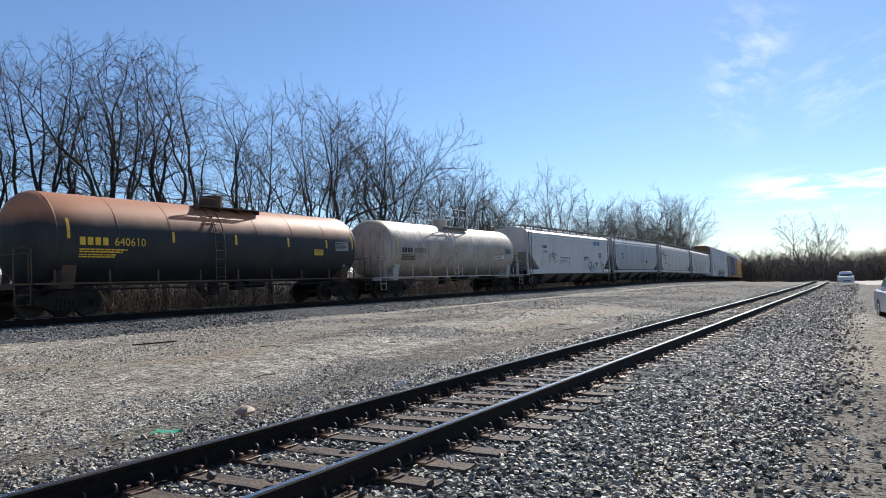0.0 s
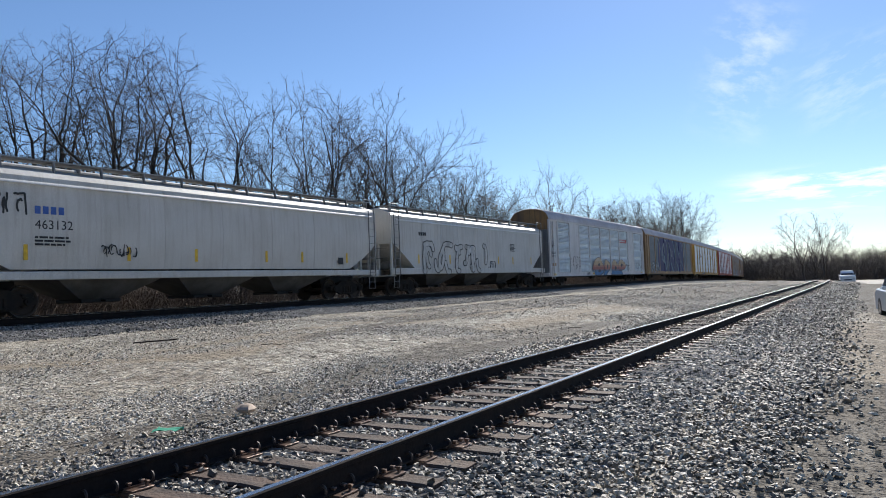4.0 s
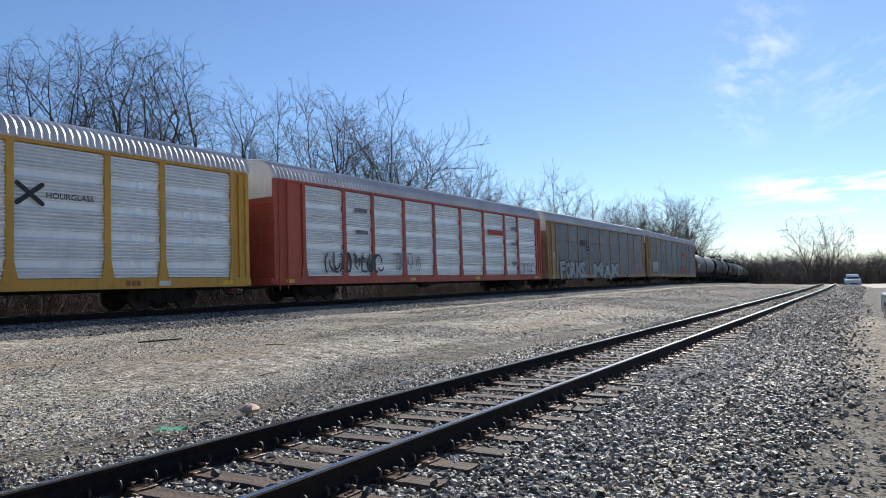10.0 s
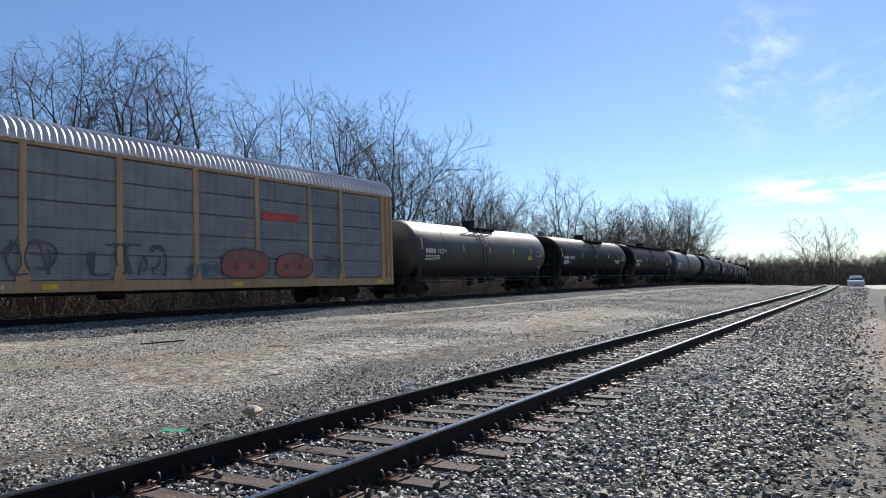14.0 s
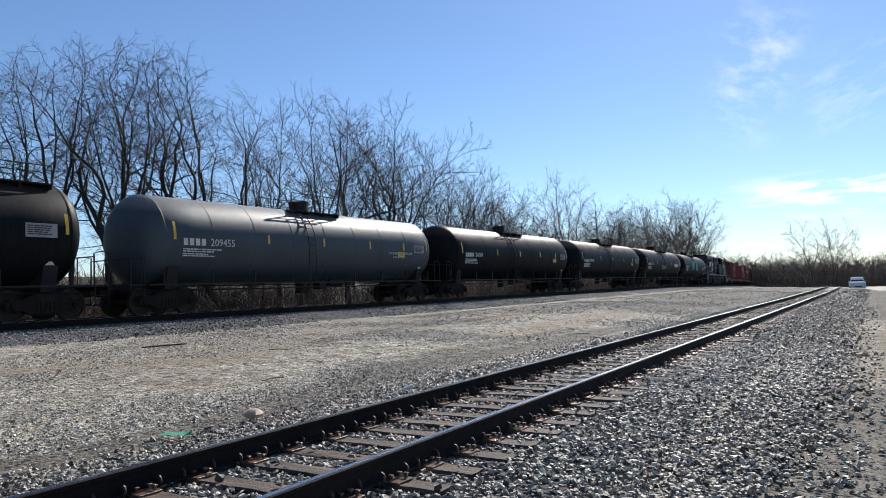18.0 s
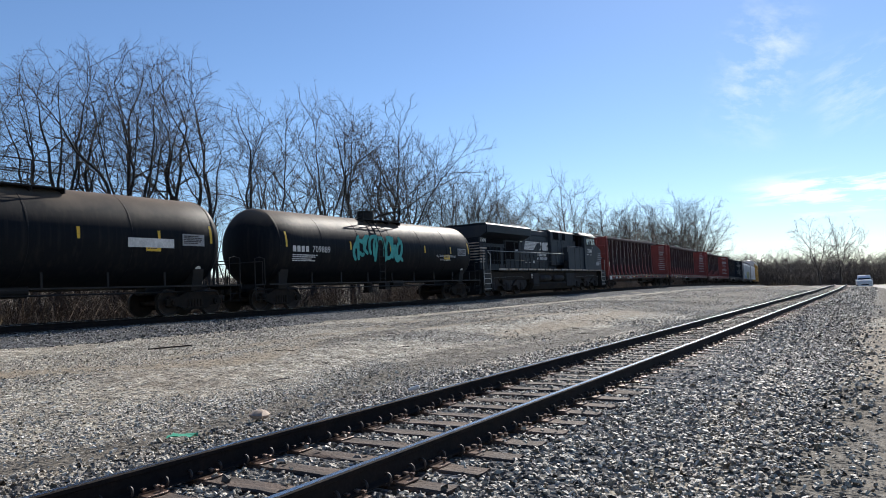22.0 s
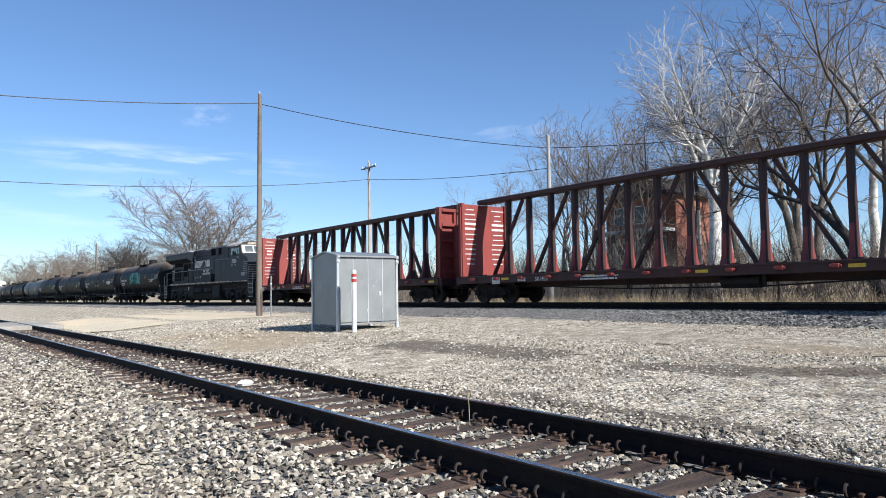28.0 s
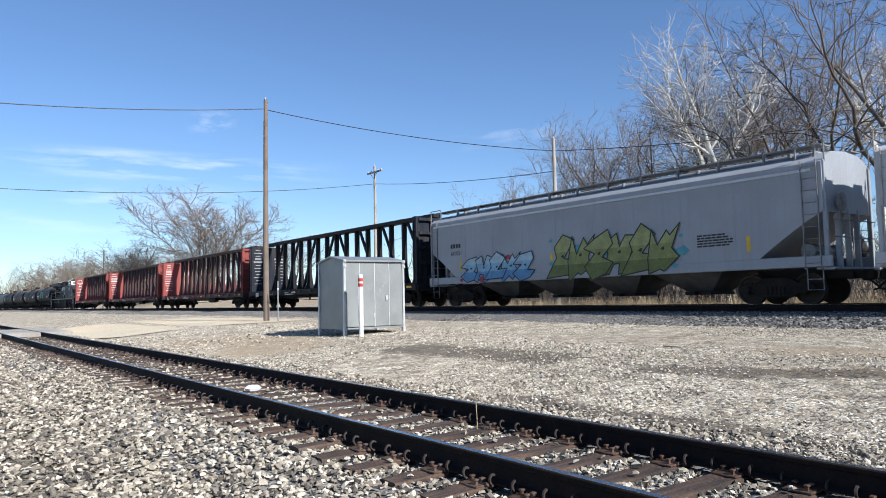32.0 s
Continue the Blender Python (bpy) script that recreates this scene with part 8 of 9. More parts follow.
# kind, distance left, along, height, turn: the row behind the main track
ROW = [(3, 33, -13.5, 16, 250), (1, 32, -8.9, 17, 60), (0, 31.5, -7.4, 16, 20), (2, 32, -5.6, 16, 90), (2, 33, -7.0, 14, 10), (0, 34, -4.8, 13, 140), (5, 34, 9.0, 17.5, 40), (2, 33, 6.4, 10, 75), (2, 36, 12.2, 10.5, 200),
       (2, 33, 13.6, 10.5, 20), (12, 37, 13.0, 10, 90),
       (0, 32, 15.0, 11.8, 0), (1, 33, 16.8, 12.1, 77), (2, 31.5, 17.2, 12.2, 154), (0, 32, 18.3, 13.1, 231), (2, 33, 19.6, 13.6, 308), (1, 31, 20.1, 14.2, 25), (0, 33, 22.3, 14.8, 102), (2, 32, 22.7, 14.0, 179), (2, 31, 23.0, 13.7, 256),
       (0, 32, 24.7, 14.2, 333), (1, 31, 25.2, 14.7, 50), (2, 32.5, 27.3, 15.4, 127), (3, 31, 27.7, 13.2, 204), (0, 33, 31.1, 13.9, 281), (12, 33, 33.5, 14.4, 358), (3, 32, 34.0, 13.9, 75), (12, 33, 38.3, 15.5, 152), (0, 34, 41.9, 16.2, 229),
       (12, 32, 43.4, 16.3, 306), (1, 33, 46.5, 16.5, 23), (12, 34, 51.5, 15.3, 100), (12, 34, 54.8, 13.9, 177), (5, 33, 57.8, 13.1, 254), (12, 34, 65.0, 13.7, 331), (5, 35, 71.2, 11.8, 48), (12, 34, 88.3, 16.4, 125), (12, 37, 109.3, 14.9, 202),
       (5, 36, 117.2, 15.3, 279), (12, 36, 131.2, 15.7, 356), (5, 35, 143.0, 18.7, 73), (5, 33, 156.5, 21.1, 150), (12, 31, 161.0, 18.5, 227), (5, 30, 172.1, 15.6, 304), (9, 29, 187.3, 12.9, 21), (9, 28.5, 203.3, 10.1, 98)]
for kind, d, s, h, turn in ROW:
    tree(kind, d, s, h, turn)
rnd = random.Random(31)
# a second row behind, lower, and thin trees between
for k in range(16):
    s = 14 + k * 3.2 + rnd.uniform(-0.6, 0.6)
    tree(rnd.choice((2, 2, 7, 0)), rnd.uniform(34, 42), s, rnd.uniform(7.5, 10.5), rnd.uniform(0, 360), rnd.uniform(0.8, 1.1))
for k in range(34):
    s = 66 + k * 4.0
    tree(9 if k % 3 else 10, rnd.uniform(31, 40), s, rnd.uniform(8.0, 10.5) + (3.5 if 120 < s < 165 else 0) - (2.5 if s > 172 else 0), rnd.uniform(0, 360), 1.2)
# the grove past the crossing
GROVE = [(6, 37, -24.2, 16.8, 40), (4, 41, -21.2, 17, 130), (4, 39, -19.2, 16.5, 15), (4, 36, -15.6, 18, 250), (4, 44, -26.5, 13, 90), (4, 50, -30, 12, 70), (4, 42, -33, 11.5, 10), (4, 45, -36, 11, 200),
         (4, 46, -40, 11, 66), (4, 40, -37.5, 9, 140), (4, 48, -46, 10, 20), (2, 52, -33, 11, 40), (6, 48, -20, 14, 310), (4, 52, -58, 9.5, 10), (4, 56, -66, 10, 80), (2, 36, -12.0, 17, 100), (4, 46, -13.5, 14, 222),
         (4, 50, -15, 12, 12), (2, 42, -29.5, 13, 75), (4, 47, -43, 11.5, 250), (4, 45, -23.0, 15, 33), (4, 49, -25.5, 14, 200), (4, 43, -28.0, 12.5, 260), (4, 47, -31.5, 12, 140), (4, 43, -39, 10.5, 300), (8, 38, -33, 6, 10),
         (8, 38, -31, 6.5, 80), (8, 39.5, -35, 6, 200), (8, 37, -28.5, 6, 150), (8, 37.5, -36.5, 5.5, 250), (8, 37, -22.0, 6, 20), (8, 40, -26.5, 7, 320)]
for kind, d, s, h, turn in GROVE:
    tree(kind, d, s, h * (1.22 if s < -27 else 1.0), turn)
# far trees past the left end of the line, and past the bend
tree(11, 49, -150, 22.5, 30, 1.35)
tree(4, 58, -163, 17, 70, 1.2)
tree(5, 52, -225, 17, 10, 1.7)
tree(5, 58, -236, 16, 200, 1.5)
rnd = random.Random(8)
for k in range(46):
    tree(rnd.choice((9, 10, 10)), rnd.uniform(36, 110), -rnd.uniform(230, 420), rnd.uniform(14, 21), rnd.uniform(0, 360), 1.6)
for k in range(70):
    tree(9, rnd.uniform(-60, 38) - 0.02 * k, rnd.uniform(225, 310), rnd.uniform(9, 13), rnd.uniform(0, 360), 1.5)
tree(9, 5.5, 206, 17.5, 20, 1.0)
tree(9, 0.5, 214, 18, 120, 0.8)
# saplings and brush under the trees
for k in range(64):
    s = rnd.uniform(-30, 70) if k < 46 else rnd.uniform(-50, -18)
    if -2 < s < 6:
        continue
    tree(rnd.choice((7, 7, 8)), rnd.uniform(28.5, 38), s, rnd.uniform(2.5, 6.0), rnd.uniform(0, 360), rnd.uniform(1.0, 1.6))


brush_brown = M("brown_brush", (0.095, 0.066, 0.048), (0.055, 0.040, 0.031), rough=0.95, scale=0.5, bump=0)


def thicket(name, spots, label, material, n, h, seed, w=0.012):
    """Dense bare brush: leaning stems with side shoots."""
    rnd, L = random.Random(seed), Limbs()
    for d, s, hh in spots(rnd, n):
        p = place(d, s, ground_z(d) - 0.05)
        for q in range(5):
            v = Vector((rnd.gauss(0, 0.35), rnd.gauss(0, 0.35), 1)).normalized()
            a = p + Vector((rnd.uniform(-0.4, 0.4), rnd.uniform(-0.4, 0.4), 0))
            b_ = a + v * hh * rnd.uniform(0.5, 1)
            c = b_ + Vector((rnd.gauss(0, 0.4), rnd.gauss(0, 0.4), 0.5)) * hh * 0.35
            L.limb([a, b_, c], [w * 1.5, w, w * 0.5], 3)
            for z in range(3):
                u = a.lerp(b_, rnd.uniform(0.3, 1))
                L.limb([u, u + Vector((rnd.gauss(0, 0.4), rnd.gauss(0, 0.4), 0.35)) * hh * 0.4], [w * 0.8, w * 0.4], 3)
    return tagged(new(name, L.mesh(name, material)), label, "brush", kind="stuff")


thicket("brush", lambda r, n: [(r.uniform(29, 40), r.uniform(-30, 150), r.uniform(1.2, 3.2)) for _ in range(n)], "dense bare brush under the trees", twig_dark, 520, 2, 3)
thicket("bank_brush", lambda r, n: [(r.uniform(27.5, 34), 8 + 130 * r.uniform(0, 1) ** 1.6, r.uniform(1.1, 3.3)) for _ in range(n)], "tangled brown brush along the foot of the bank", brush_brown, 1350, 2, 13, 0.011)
thicket("brush", lambda r, n: [(r.uniform(31, 46), r.uniform(-60, -12), r.uniform(1.2, 3.6)) for _ in range(n)], "dense tan-grey brush below the grove", twig_tan, 620, 2, 4)
thicket("far_woods", lambda r, n: [(r.uniform(-90, 60), r.uniform(215, 300), r.uniform(4.5, 9)) for _ in range(n)], "grey bare woods beyond the bend", bark_far, 1300, 6, 5, 0.06)
thicket("far_woods", lambda r, n: [(r.uniform(36, 110), r.uniform(-430, -240), r.uniform(5, 11)) for _ in range(n)], "brown bare woods far down the line", twig_tan, 450, 6, 6, 0.10)
thicket("bend_brush", lambda r, n: [(r.uniform(29, 44), r.uniform(130, 215), r.uniform(3, 8)) for _ in range(n)], "dark bare brush round the bend", bark_far, 260, 6, 7, 0.022)
# bushes that keep their dead leaves
dead_leaf = M("dead_brown_leaves", (0.105, 0.062, 0.036), (0.075, 0.045, 0.030), rough=0.9, scale=0.6, bump=0, vary=0.3)
olive_leaf = M("dull_olive_leaves", (0.17, 0.15, 0.07), (0.12, 0.10, 0.05), rough=0.9, scale=0.6, bump=0, vary=0.3)

# thin leaves let part of the sun through
leaf_nodes = olive_leaf.node_tree.nodes
leaf_out = next(n for n in leaf_nodes if n.type == 'OUTPUT_MATERIAL')
leaf_front = leaf_out.inputs[0].links[0].from_socket
leaf_glow, leaf_mix = leaf_nodes.new('ShaderNodeBsdfTranslucent'), leaf_nodes.new('ShaderNodeMixShader')
leaf_glow.inputs[0].default_value = (0.30, 0.27, 0.11, 1)
leaf_mix.inputs[0].default_value = 0.5
olive_leaf.node_tree.links.new(leaf_front, leaf_mix.inputs[1])
olive_leaf.node_tree.links.new(leaf_glow.outputs[0], leaf_mix.inputs[2])
olive_leaf.node_tree.links.new(leaf_mix.outputs[0], leaf_out.inputs[0])


def leafy_bush(d, s, wide, tall, n, leaf_m, seed, label, fine=1.0):
    rnd, leaf, lb = random.Random(seed), B(), Limbs()
    for k in range(n):
        v = Vector((rnd.gauss(0, 1), rnd.gauss(0, 1), rnd.gauss(0, 1))).normalized() * rnd.uniform(0.4, 1.0) ** 0.5
        c = Vector((v.x * wide, v.y * wide * 1.15, tall / 2 * (1 + v.z))) * (1 + 0.28 * noise.noise(v * 2.2 + Vector((seed, 0, 0))))
        u = Vector((rnd.gauss(0, 1), rnd.gauss(0, 1), rnd.gauss(0, 1))).normalized()
        w = u.orthogonal().normalized() * rnd.uniform(0.05, 0.11) * fine
        u *= rnd.uniform(0.08, 0.18) * fine
        leaf.add([c - u, c + w, c + u, c - w], [(0, 1, 2, 3)])
    bush = thing("leafy_bush", label, "bush", at=Matrix.Translation(place(d, s, ground_z(d))))
    part("foliage", leaf, leaf_m, bush, sharp=0)
    for k in range(14):
        a, q = k * 0.45, wide / 2.9
        lb.limb([Vector((0, 0, -0.1)), Vector((0.8 * q * math.cos(a), 0.8 * q * math.sin(a), tall * 0.3)), Vector((1.8 * q * math.cos(a), 1.8 * q * math.sin(a), tall * 0.75))], [0.07, 0.05, 0.02], 5)
    part("stem", lb.mesh("stem", bark_dark), None, bush)


leafy_bush(32.5, 76.5, 2.9, 7.2, 3800, dead_leaf, 21, "round bush with dark dead brown leaves")
leafy_bush(33.5, 1.7, 1.8, 6.2, 5200, olive_leaf, 5, "tall thin bush with dull olive leaves behind the track", 0.5)
tree(7, 31.8, 0.1, 8.3, 40, 1.0)
leafy_bush(34.5, -1.6, 1.5, 3.6, 1000, dead_leaf, 6, "low bush with brown dead leaves behind the track")
# dead grass beyond the main track
straw = M("dead_grass", (0.46, 0.36, 0.215), (0.34, 0.26, 0.16), rough=0.9, scale=0.4, bump=0)


weed_grey = M("grey_dead_weeds", (0.42, 0.37, 0.29), (0.26, 0.22, 0.17), rough=0.9, scale=0.4, bump=0)


def grass(name, n, d0, d1, s0, s1, h0, h1, seed, label, material):
    rs = np.random.RandomState(seed)
    clump_d, clump_s = rs.uniform(d0, d1, n // 14), rs.uniform(s0, s1, n // 14)
    i = rs.randint(0, len(clump_d), n)
    d, s = clump_d[i] + rs.normal(0, 0.13, n), clump_s[i] + rs.normal(0, 0.13, n)
    z = np.interp(d, [p[0] for p in PROFILE], [p[1] for p in PROFILE]) - 0.03
    h, a = rs.uniform(h0, h1, n), rs.uniform(0, 6.283, n)
    lean, w = rs.normal(0, 0.30, (n, 2)) * h[:, None], rs.uniform(0.006, 0.016, n)
    base = np.array([place(float(x), float(y), 0.0) for x, y in zip(d, s)])
    base[:, 2] = z
    side = np.stack([np.cos(a), np.sin(a), 0 * a], -1) * w[:, None]
    mid = base + np.concatenate([lean * 0.3, (h * 0.6)[:, None]], 1)
    tip = base + np.concatenate([lean, h[:, None]], 1)
    pts = np.stack([base - side, base + side, mid + side * 0.7, mid - side * 0.7, tip], 1).reshape(-1, 3)
    b = B()
    b.v = [tuple(p) for p in pts.tolist()]
    for k in range(n):
        o = 5 * k
        b.f += [(o, o + 1, o + 2, o + 3), (o + 3, o + 2, o + 4)]
    return tagged(new(name, b.mesh(name, material, 0)), label, "grass", kind="stuff")


grass("dead_grass", 15000, 25.4, 29.5, -34, 13, 0.35, 1.15, 3, "pale dead grass between the track and the brush", straw)
grass("dead_grass", 5000, 29.0, 34.0, -34, 12, 0.3, 0.9, 4, "pale dead grass at the foot of the trees", straw)
grass("dead_weeds", 15000, 24.6, 28.5, 13, 80, 0.15, 0.55, 13, "grey matted dead weeds beside the main track", weed_grey)
grass("verge_grass", 1500, 8.5, 16.5, 60, 130, 0.03, 0.10, 5, "short dry tufts on the lot", straw)
for ob in KINDS:
    for o in (ob, *ob.children_recursive):
        bpy.data.objects.remove(o)

# ---- the lot: shed, bollard, poles ----
galv = M("galvanised_cabinet_sheet", (0.31, 0.33, 0.325), (0.25, 0.265, 0.262), rough=0.45, metal=0.3, scale=1.2, streak=(0.28, 0.28, 0.29), streak_amount=0.35)
galv_edge = M("bright_galvanised_trim", (0.66, 0.67, 0.68), (0.55, 0.56, 0.57), rough=0.4, metal=0.4, scale=3)
gz = 0.04
x0, x1, y0, y1 = -13.05, -10.83, -22.9, -21.22
b0, b1 = gz + 0.22, gz + 2.33
shed = thing("equipment_cabinet", "silver sheet-metal equipment cabinet on short legs, on gravel", "cabinet")
part("wall", B().box(x0, x1, y0, y0 + 0.04, b0, b1), galv, shed)
part("wall", B().box(x1 - 0.04, x1, y0 + 0.04, y1 - 0.04, b0, b1), galv, shed, "plain side wall")
part("wall", B().box(x0, x0 + 0.04, y0 + 0.04, y1 - 0.04, b0, b1), galv, shed)
part("floor", B().box(x0, x1, y0, y1, b0 - 0.05, b0), galv, shed)
w = (x1 - x0) / 4
for k in range(4):
    dr = part("door_panel", B().box(x0 + k * w + 0.006, x0 + (k + 1) * w - 0.006, y1 - 0.04, y1, b0 + 0.02, b1 - 0.03, 0.006), galv, shed)
    part("seam_trim", B().box(x0 + k * w - 0.012, x0 + k * w + 0.012, y1, y1 + 0.010, b0, b1), galv_edge, shed)
    part("hinge", B().cyl((x0 + k * w + 0.03, y1 + 0.012, b0 + 0.3), (x0 + k * w + 0.03, y1 + 0.012, b0 + 0.45), 0.015, n=8), galv_edge, dr)
part("latch", B().box(x0 + 0.62, x0 + 0.70, y1 + 0.004, y1 + 0.03, b0 + 0.85, b0 + 1.0, 0.006), galv_edge, shed)
for x in (x0, x1):
    for y in (y0, y1):
        part("corner_trim", B().box(x - 0.035, x + 0.035, y - 0.035, y + 0.035, b0 - 0.02, b1), galv_edge, shed)
        part("leg", B().box(x - 0.05, x + 0.05, y - 0.05, y + 0.05, gz - 0.05, b0 - 0.02, 0.01), galv_edge, shed)
    for z in (b1 - 0.16, b1 - 0.01):
        part("lifting_bracket", B().box(x - 0.06, x + 0.06, y1 + 0.03, y1 + 0.06, z - 0.05, z + 0.06, 0.01).cyl((x, y1 + 0.05, z), (x, y1 + 0.09, z), 0.03, n=10), galv_edge, shed)
ym = (y0 + y1) / 2
part("roof", B().prism([(y0 - 0.07, b1 - 0.02), (y0 - 0.07, b1 + 0.03), (ym, b1 + 0.20), (y1 + 0.07, b1 + 0.03), (y1 + 0.07, b1 - 0.02), (ym, b1 + 0.15)], x0 - 0.06, x1 + 0.06), galv, shed, "low gabled metal roof")
part("gable", B().prism([(y0, b1), (ym, b1 + 0.15), (y1, b1)], x1 - 0.04, x1 - 0.001), galv, shed)
part("gable", B().prism([(y0, b1), (ym, b1 + 0.15), (y1, b1)], x0 + 0.001, x0 + 0.04), galv, shed)
stain = B()
rnd = random.Random(3)
for k in range(16):
    cx, cz, r = x0 + rnd.uniform(0.7, 2.0), b0 + rnd.uniform(0.4, 1.6), rnd.uniform(0.02, 0.07)
    stain.add([(cx + r * math.cos(a * 0.9) * 0.7, y1 + 0.0015, cz + r * math.sin(a * 0.9)) for a in range(7)], [tuple(range(7))])
part("scuff_mark", stain, grey_mark, shed, "dull scuff marks", 0)

post_white = M("white_plastic_post", (0.78, 0.78, 0.76), (0.68, 0.67, 0.64), rough=0.45, scale=3, streak=(0.5, 0.46, 0.40), streak_amount=0.3)
post_red = M("red_reflective_band", (0.55, 0.06, 0.04), (0.46, 0.05, 0.04), rough=0.4, scale=6)
bol = thing("marker_post", "white round marker post with red bands at the top", "post", at=pose(-10.97, -20.45, ground_z(10.97)))
part("tube", B().cyl((0, 0, -0.1), (0, 0, 1.84), 0.075, n=20), post_white, bol)
part("cap", B().loft([[(r * math.cos(2 * math.pi * k / 20), r * math.sin(2 * math.pi * k / 20), z) for k in range(20)] for r, z in ((0.078, 1.83), (0.078, 1.86), (0.055, 1.90), (0.01, 1.91))]), post_white, bol)
for z in (1.52, 1.68):
    part("red_band", B().cyl((0, 0, z), (0, 0, z + 0.10), 0.0775, n=20), post_red, bol)
part("cable_conduit", B().tube([(0.09, 0.02, 0.95), (0.10, 0.02, 1.2), (0.09, 0.02, 1.52)], 0.012), galv_edge, bol)

pole_wood = M("weathered_pole_wood", (0.24, 0.185, 0.145), (0.17, 0.13, 0.10), rough=0.9, scale=1.0, grain=25, bump=0.5, streak=(0.11, 0.085, 0.07), streak_amount=0.5, streak_scale=(14, 14, 0.3))
grey_wood = M("silvered_pole_wood", (0.46, 0.42, 0.37), (0.36, 0.325, 0.28), rough=0.9, scale=1.0, grain=25, bump=0.4, streak=(0.24, 0.21, 0.18), streak_amount=0.4, streak_scale=(14, 14, 0.3))
wire_m = M("dark_wire", (0.03, 0.03, 0.032), rough=0.6, bump=0)


def utility_pole(x, y, z, top, r, label, arm=True, gear=False, wood=pole_wood):
    p = thing("utility_pole", label, "utility pole", "utility poles", pose(x, y, z))
    h = top - z
    rings = []
    for k in range(9):
        u = k / 8
        rr = r * (1.0 - 0.38 * u)
        rings.append([(rr * math.cos(2 * math.pi * q / 14) + 0.02 * math.sin(u * 5), rr * math.sin(2 * math.pi * q / 14), -0.3 + u * (h + 0.3)) for q in range(14)])
    part("shaft", B().loft(rings), wood, p)
    if arm:
        part("crossarm", B().box(-0.06, 0.06, -1.1, 1.1, h - 0.55, h - 0.42, 0.01), wood, p)
        part("brace", B().tube([(0.07, -0.6, h - 0.5), (0.07, 0, h - 1.1), (0.07, 0.6, h - 0.5)], 0.015), wire_m, p)
        for q in (-1.0, -0.5, 0.5, 1.0):
            part("insulator", B().cyl((0, q, h - 0.42), (0, q, h - 0.28), 0.045, 0.03, 10), galv_edge, p)
    part("top_pin", B().cyl((0, 0, h - 0.02), (0, 0, h + 0.14), 0.03, n=8), galv_edge, p)
    part("ground_wire", B().tube([(r + 0.005, 0.02, 0.1), (r * 0.68 + 0.01, 0.02, h * 0.9)], 0.008), wire_m, p)
    if gear:
        part("standoff_arm", B().tube([(0, 0, h - 0.12), (0.15, -0.35, h - 0.05), (0.2, -0.75, h - 0.05)], 0.03), galv_edge, p)
    return p


utility_pole(-15.09, -37.3, 0.05, 12.05, 0.165, "tall weathered wooden utility pole on the lot", arm=False)
utility_pole(-30.0, -50.4, 0.0, 11.95, 0.15, "grey wooden utility pole with a crossarm behind the line", wood=grey_wood)
utility_pole(-30.0, -30.4, 0.0, 10.35, 0.15, "grey wooden utility pole by the grove", arm=False, gear=True, wood=grey_wood)
utility_pole(-33.0, -165.0, 0.3, 13.0, 0.2, "distant pale utility pole")
utility_pole(-31.0, -215.0, 0.3, 11.0, 0.2, "distant pale utility pole")
sgn = thing("sign_post", "thin grey metal sign post beside the pole", "post", at=pose(-15.25, -36.2, 0.05))
part("channel", B().box(-0.03, 0.03, -0.02, 0.02, -0.1, 2.15, 0.005), galv, sgn)
part("bracket", B().box(-0.05, 0.05, -0.03, 0.03, 1.7, 1.78, 0.005), galv_edge, sgn)
pst = thing("pale_post", "pale bare wooden post by the house", "post", at=pose(-33.5, -22.9, ground_z(33.5)))
part("shaft", B().cyl((0, 0, -0.1), (0, 0, 5.2), 0.11, 0.09, 12), M("pale_wood", (0.50, 0.44, 0.34), (0.40, 0.34, 0.26), rough=0.85), pst)


def cable(name, a, c, sag, r=0.018):
    a, c = Vector(a), Vector(c)
    pts = [a.lerp(c, k / 20) - Vector((0, 0, 4 * sag * (k / 20) * (1 - k / 20))) for k in range(21)]
    ob = thing(name, "dark overhead cable slung between poles", "cable", "overhead cables")
    return part("strand", B().tube(pts, r, 5), wire_m, ob)


utility_pole(18.0, -37.3, -0.4, 11.6, 0.165, "tall weathered wooden utility pole beyond the crossing", arm=False)
utility_pole(20.0, -50.4, -0.4, 12.3, 0.165, "tall weathered wooden utility pole beyond the crossing", arm=False)
cable("overhead_cable", (-15.09, -37.3, 11.55), (18.0, -37.3, 10.5), 1.2, 0.022)
cable("overhead_cable", (-15.09, -37.3, 11.5), (-30.0, -30.4, 9.6), 0.35, 0.022)
cable("overhead_cable", (-30.0, -30.4, 9.6), (-37.8, -14.2, 9.3), 0.3, 0.02)
cable("overhead_cable", (-30.0, -50.4, 10.5), (-30.0, -30.4, 8.4), 0.25, 0.02)
cable("overhead_cable", (-30.0, -50.4, 10.5), (20.0, -50.4, 9.5), 1.8, 0.022)

# ---- crossing and access road ----
concrete = M("worn_concrete", (0.40, 0.37, 0.32), (0.32, 0.29, 0.25), rough=0.9, scale=0.5, grain=12, bump=0.3)
pale_dirt = stone_mat("pale_packed_dirt", [(0.28, 0.25, 0.195), (0.37, 0.335, 0.26), (0.46, 0.42, 0.335)], 0.02, 0.3, patch=(0.44, 0.36, 0.26), patch_scale=0.3)
for a, c in ((2.1, 3.2), (3.36, 4.72), (4.9, 6.0)):
    b = B().box(-c, -a, -45.2, -38.2, -0.2, 0.0 - 0.006, 0.015)
    tagged(part("crossing_panel", b, concrete, bed_near, "worn concrete road panel at the crossing"))
strip("access_road", [6.0, 7.5, 9.5, 12, 14, 16, 17.6], [-52, -49, -46.5, -44, -41.5, -39, -37, -35.5], 0.03, pale_dirt, 0.01, 0.8)
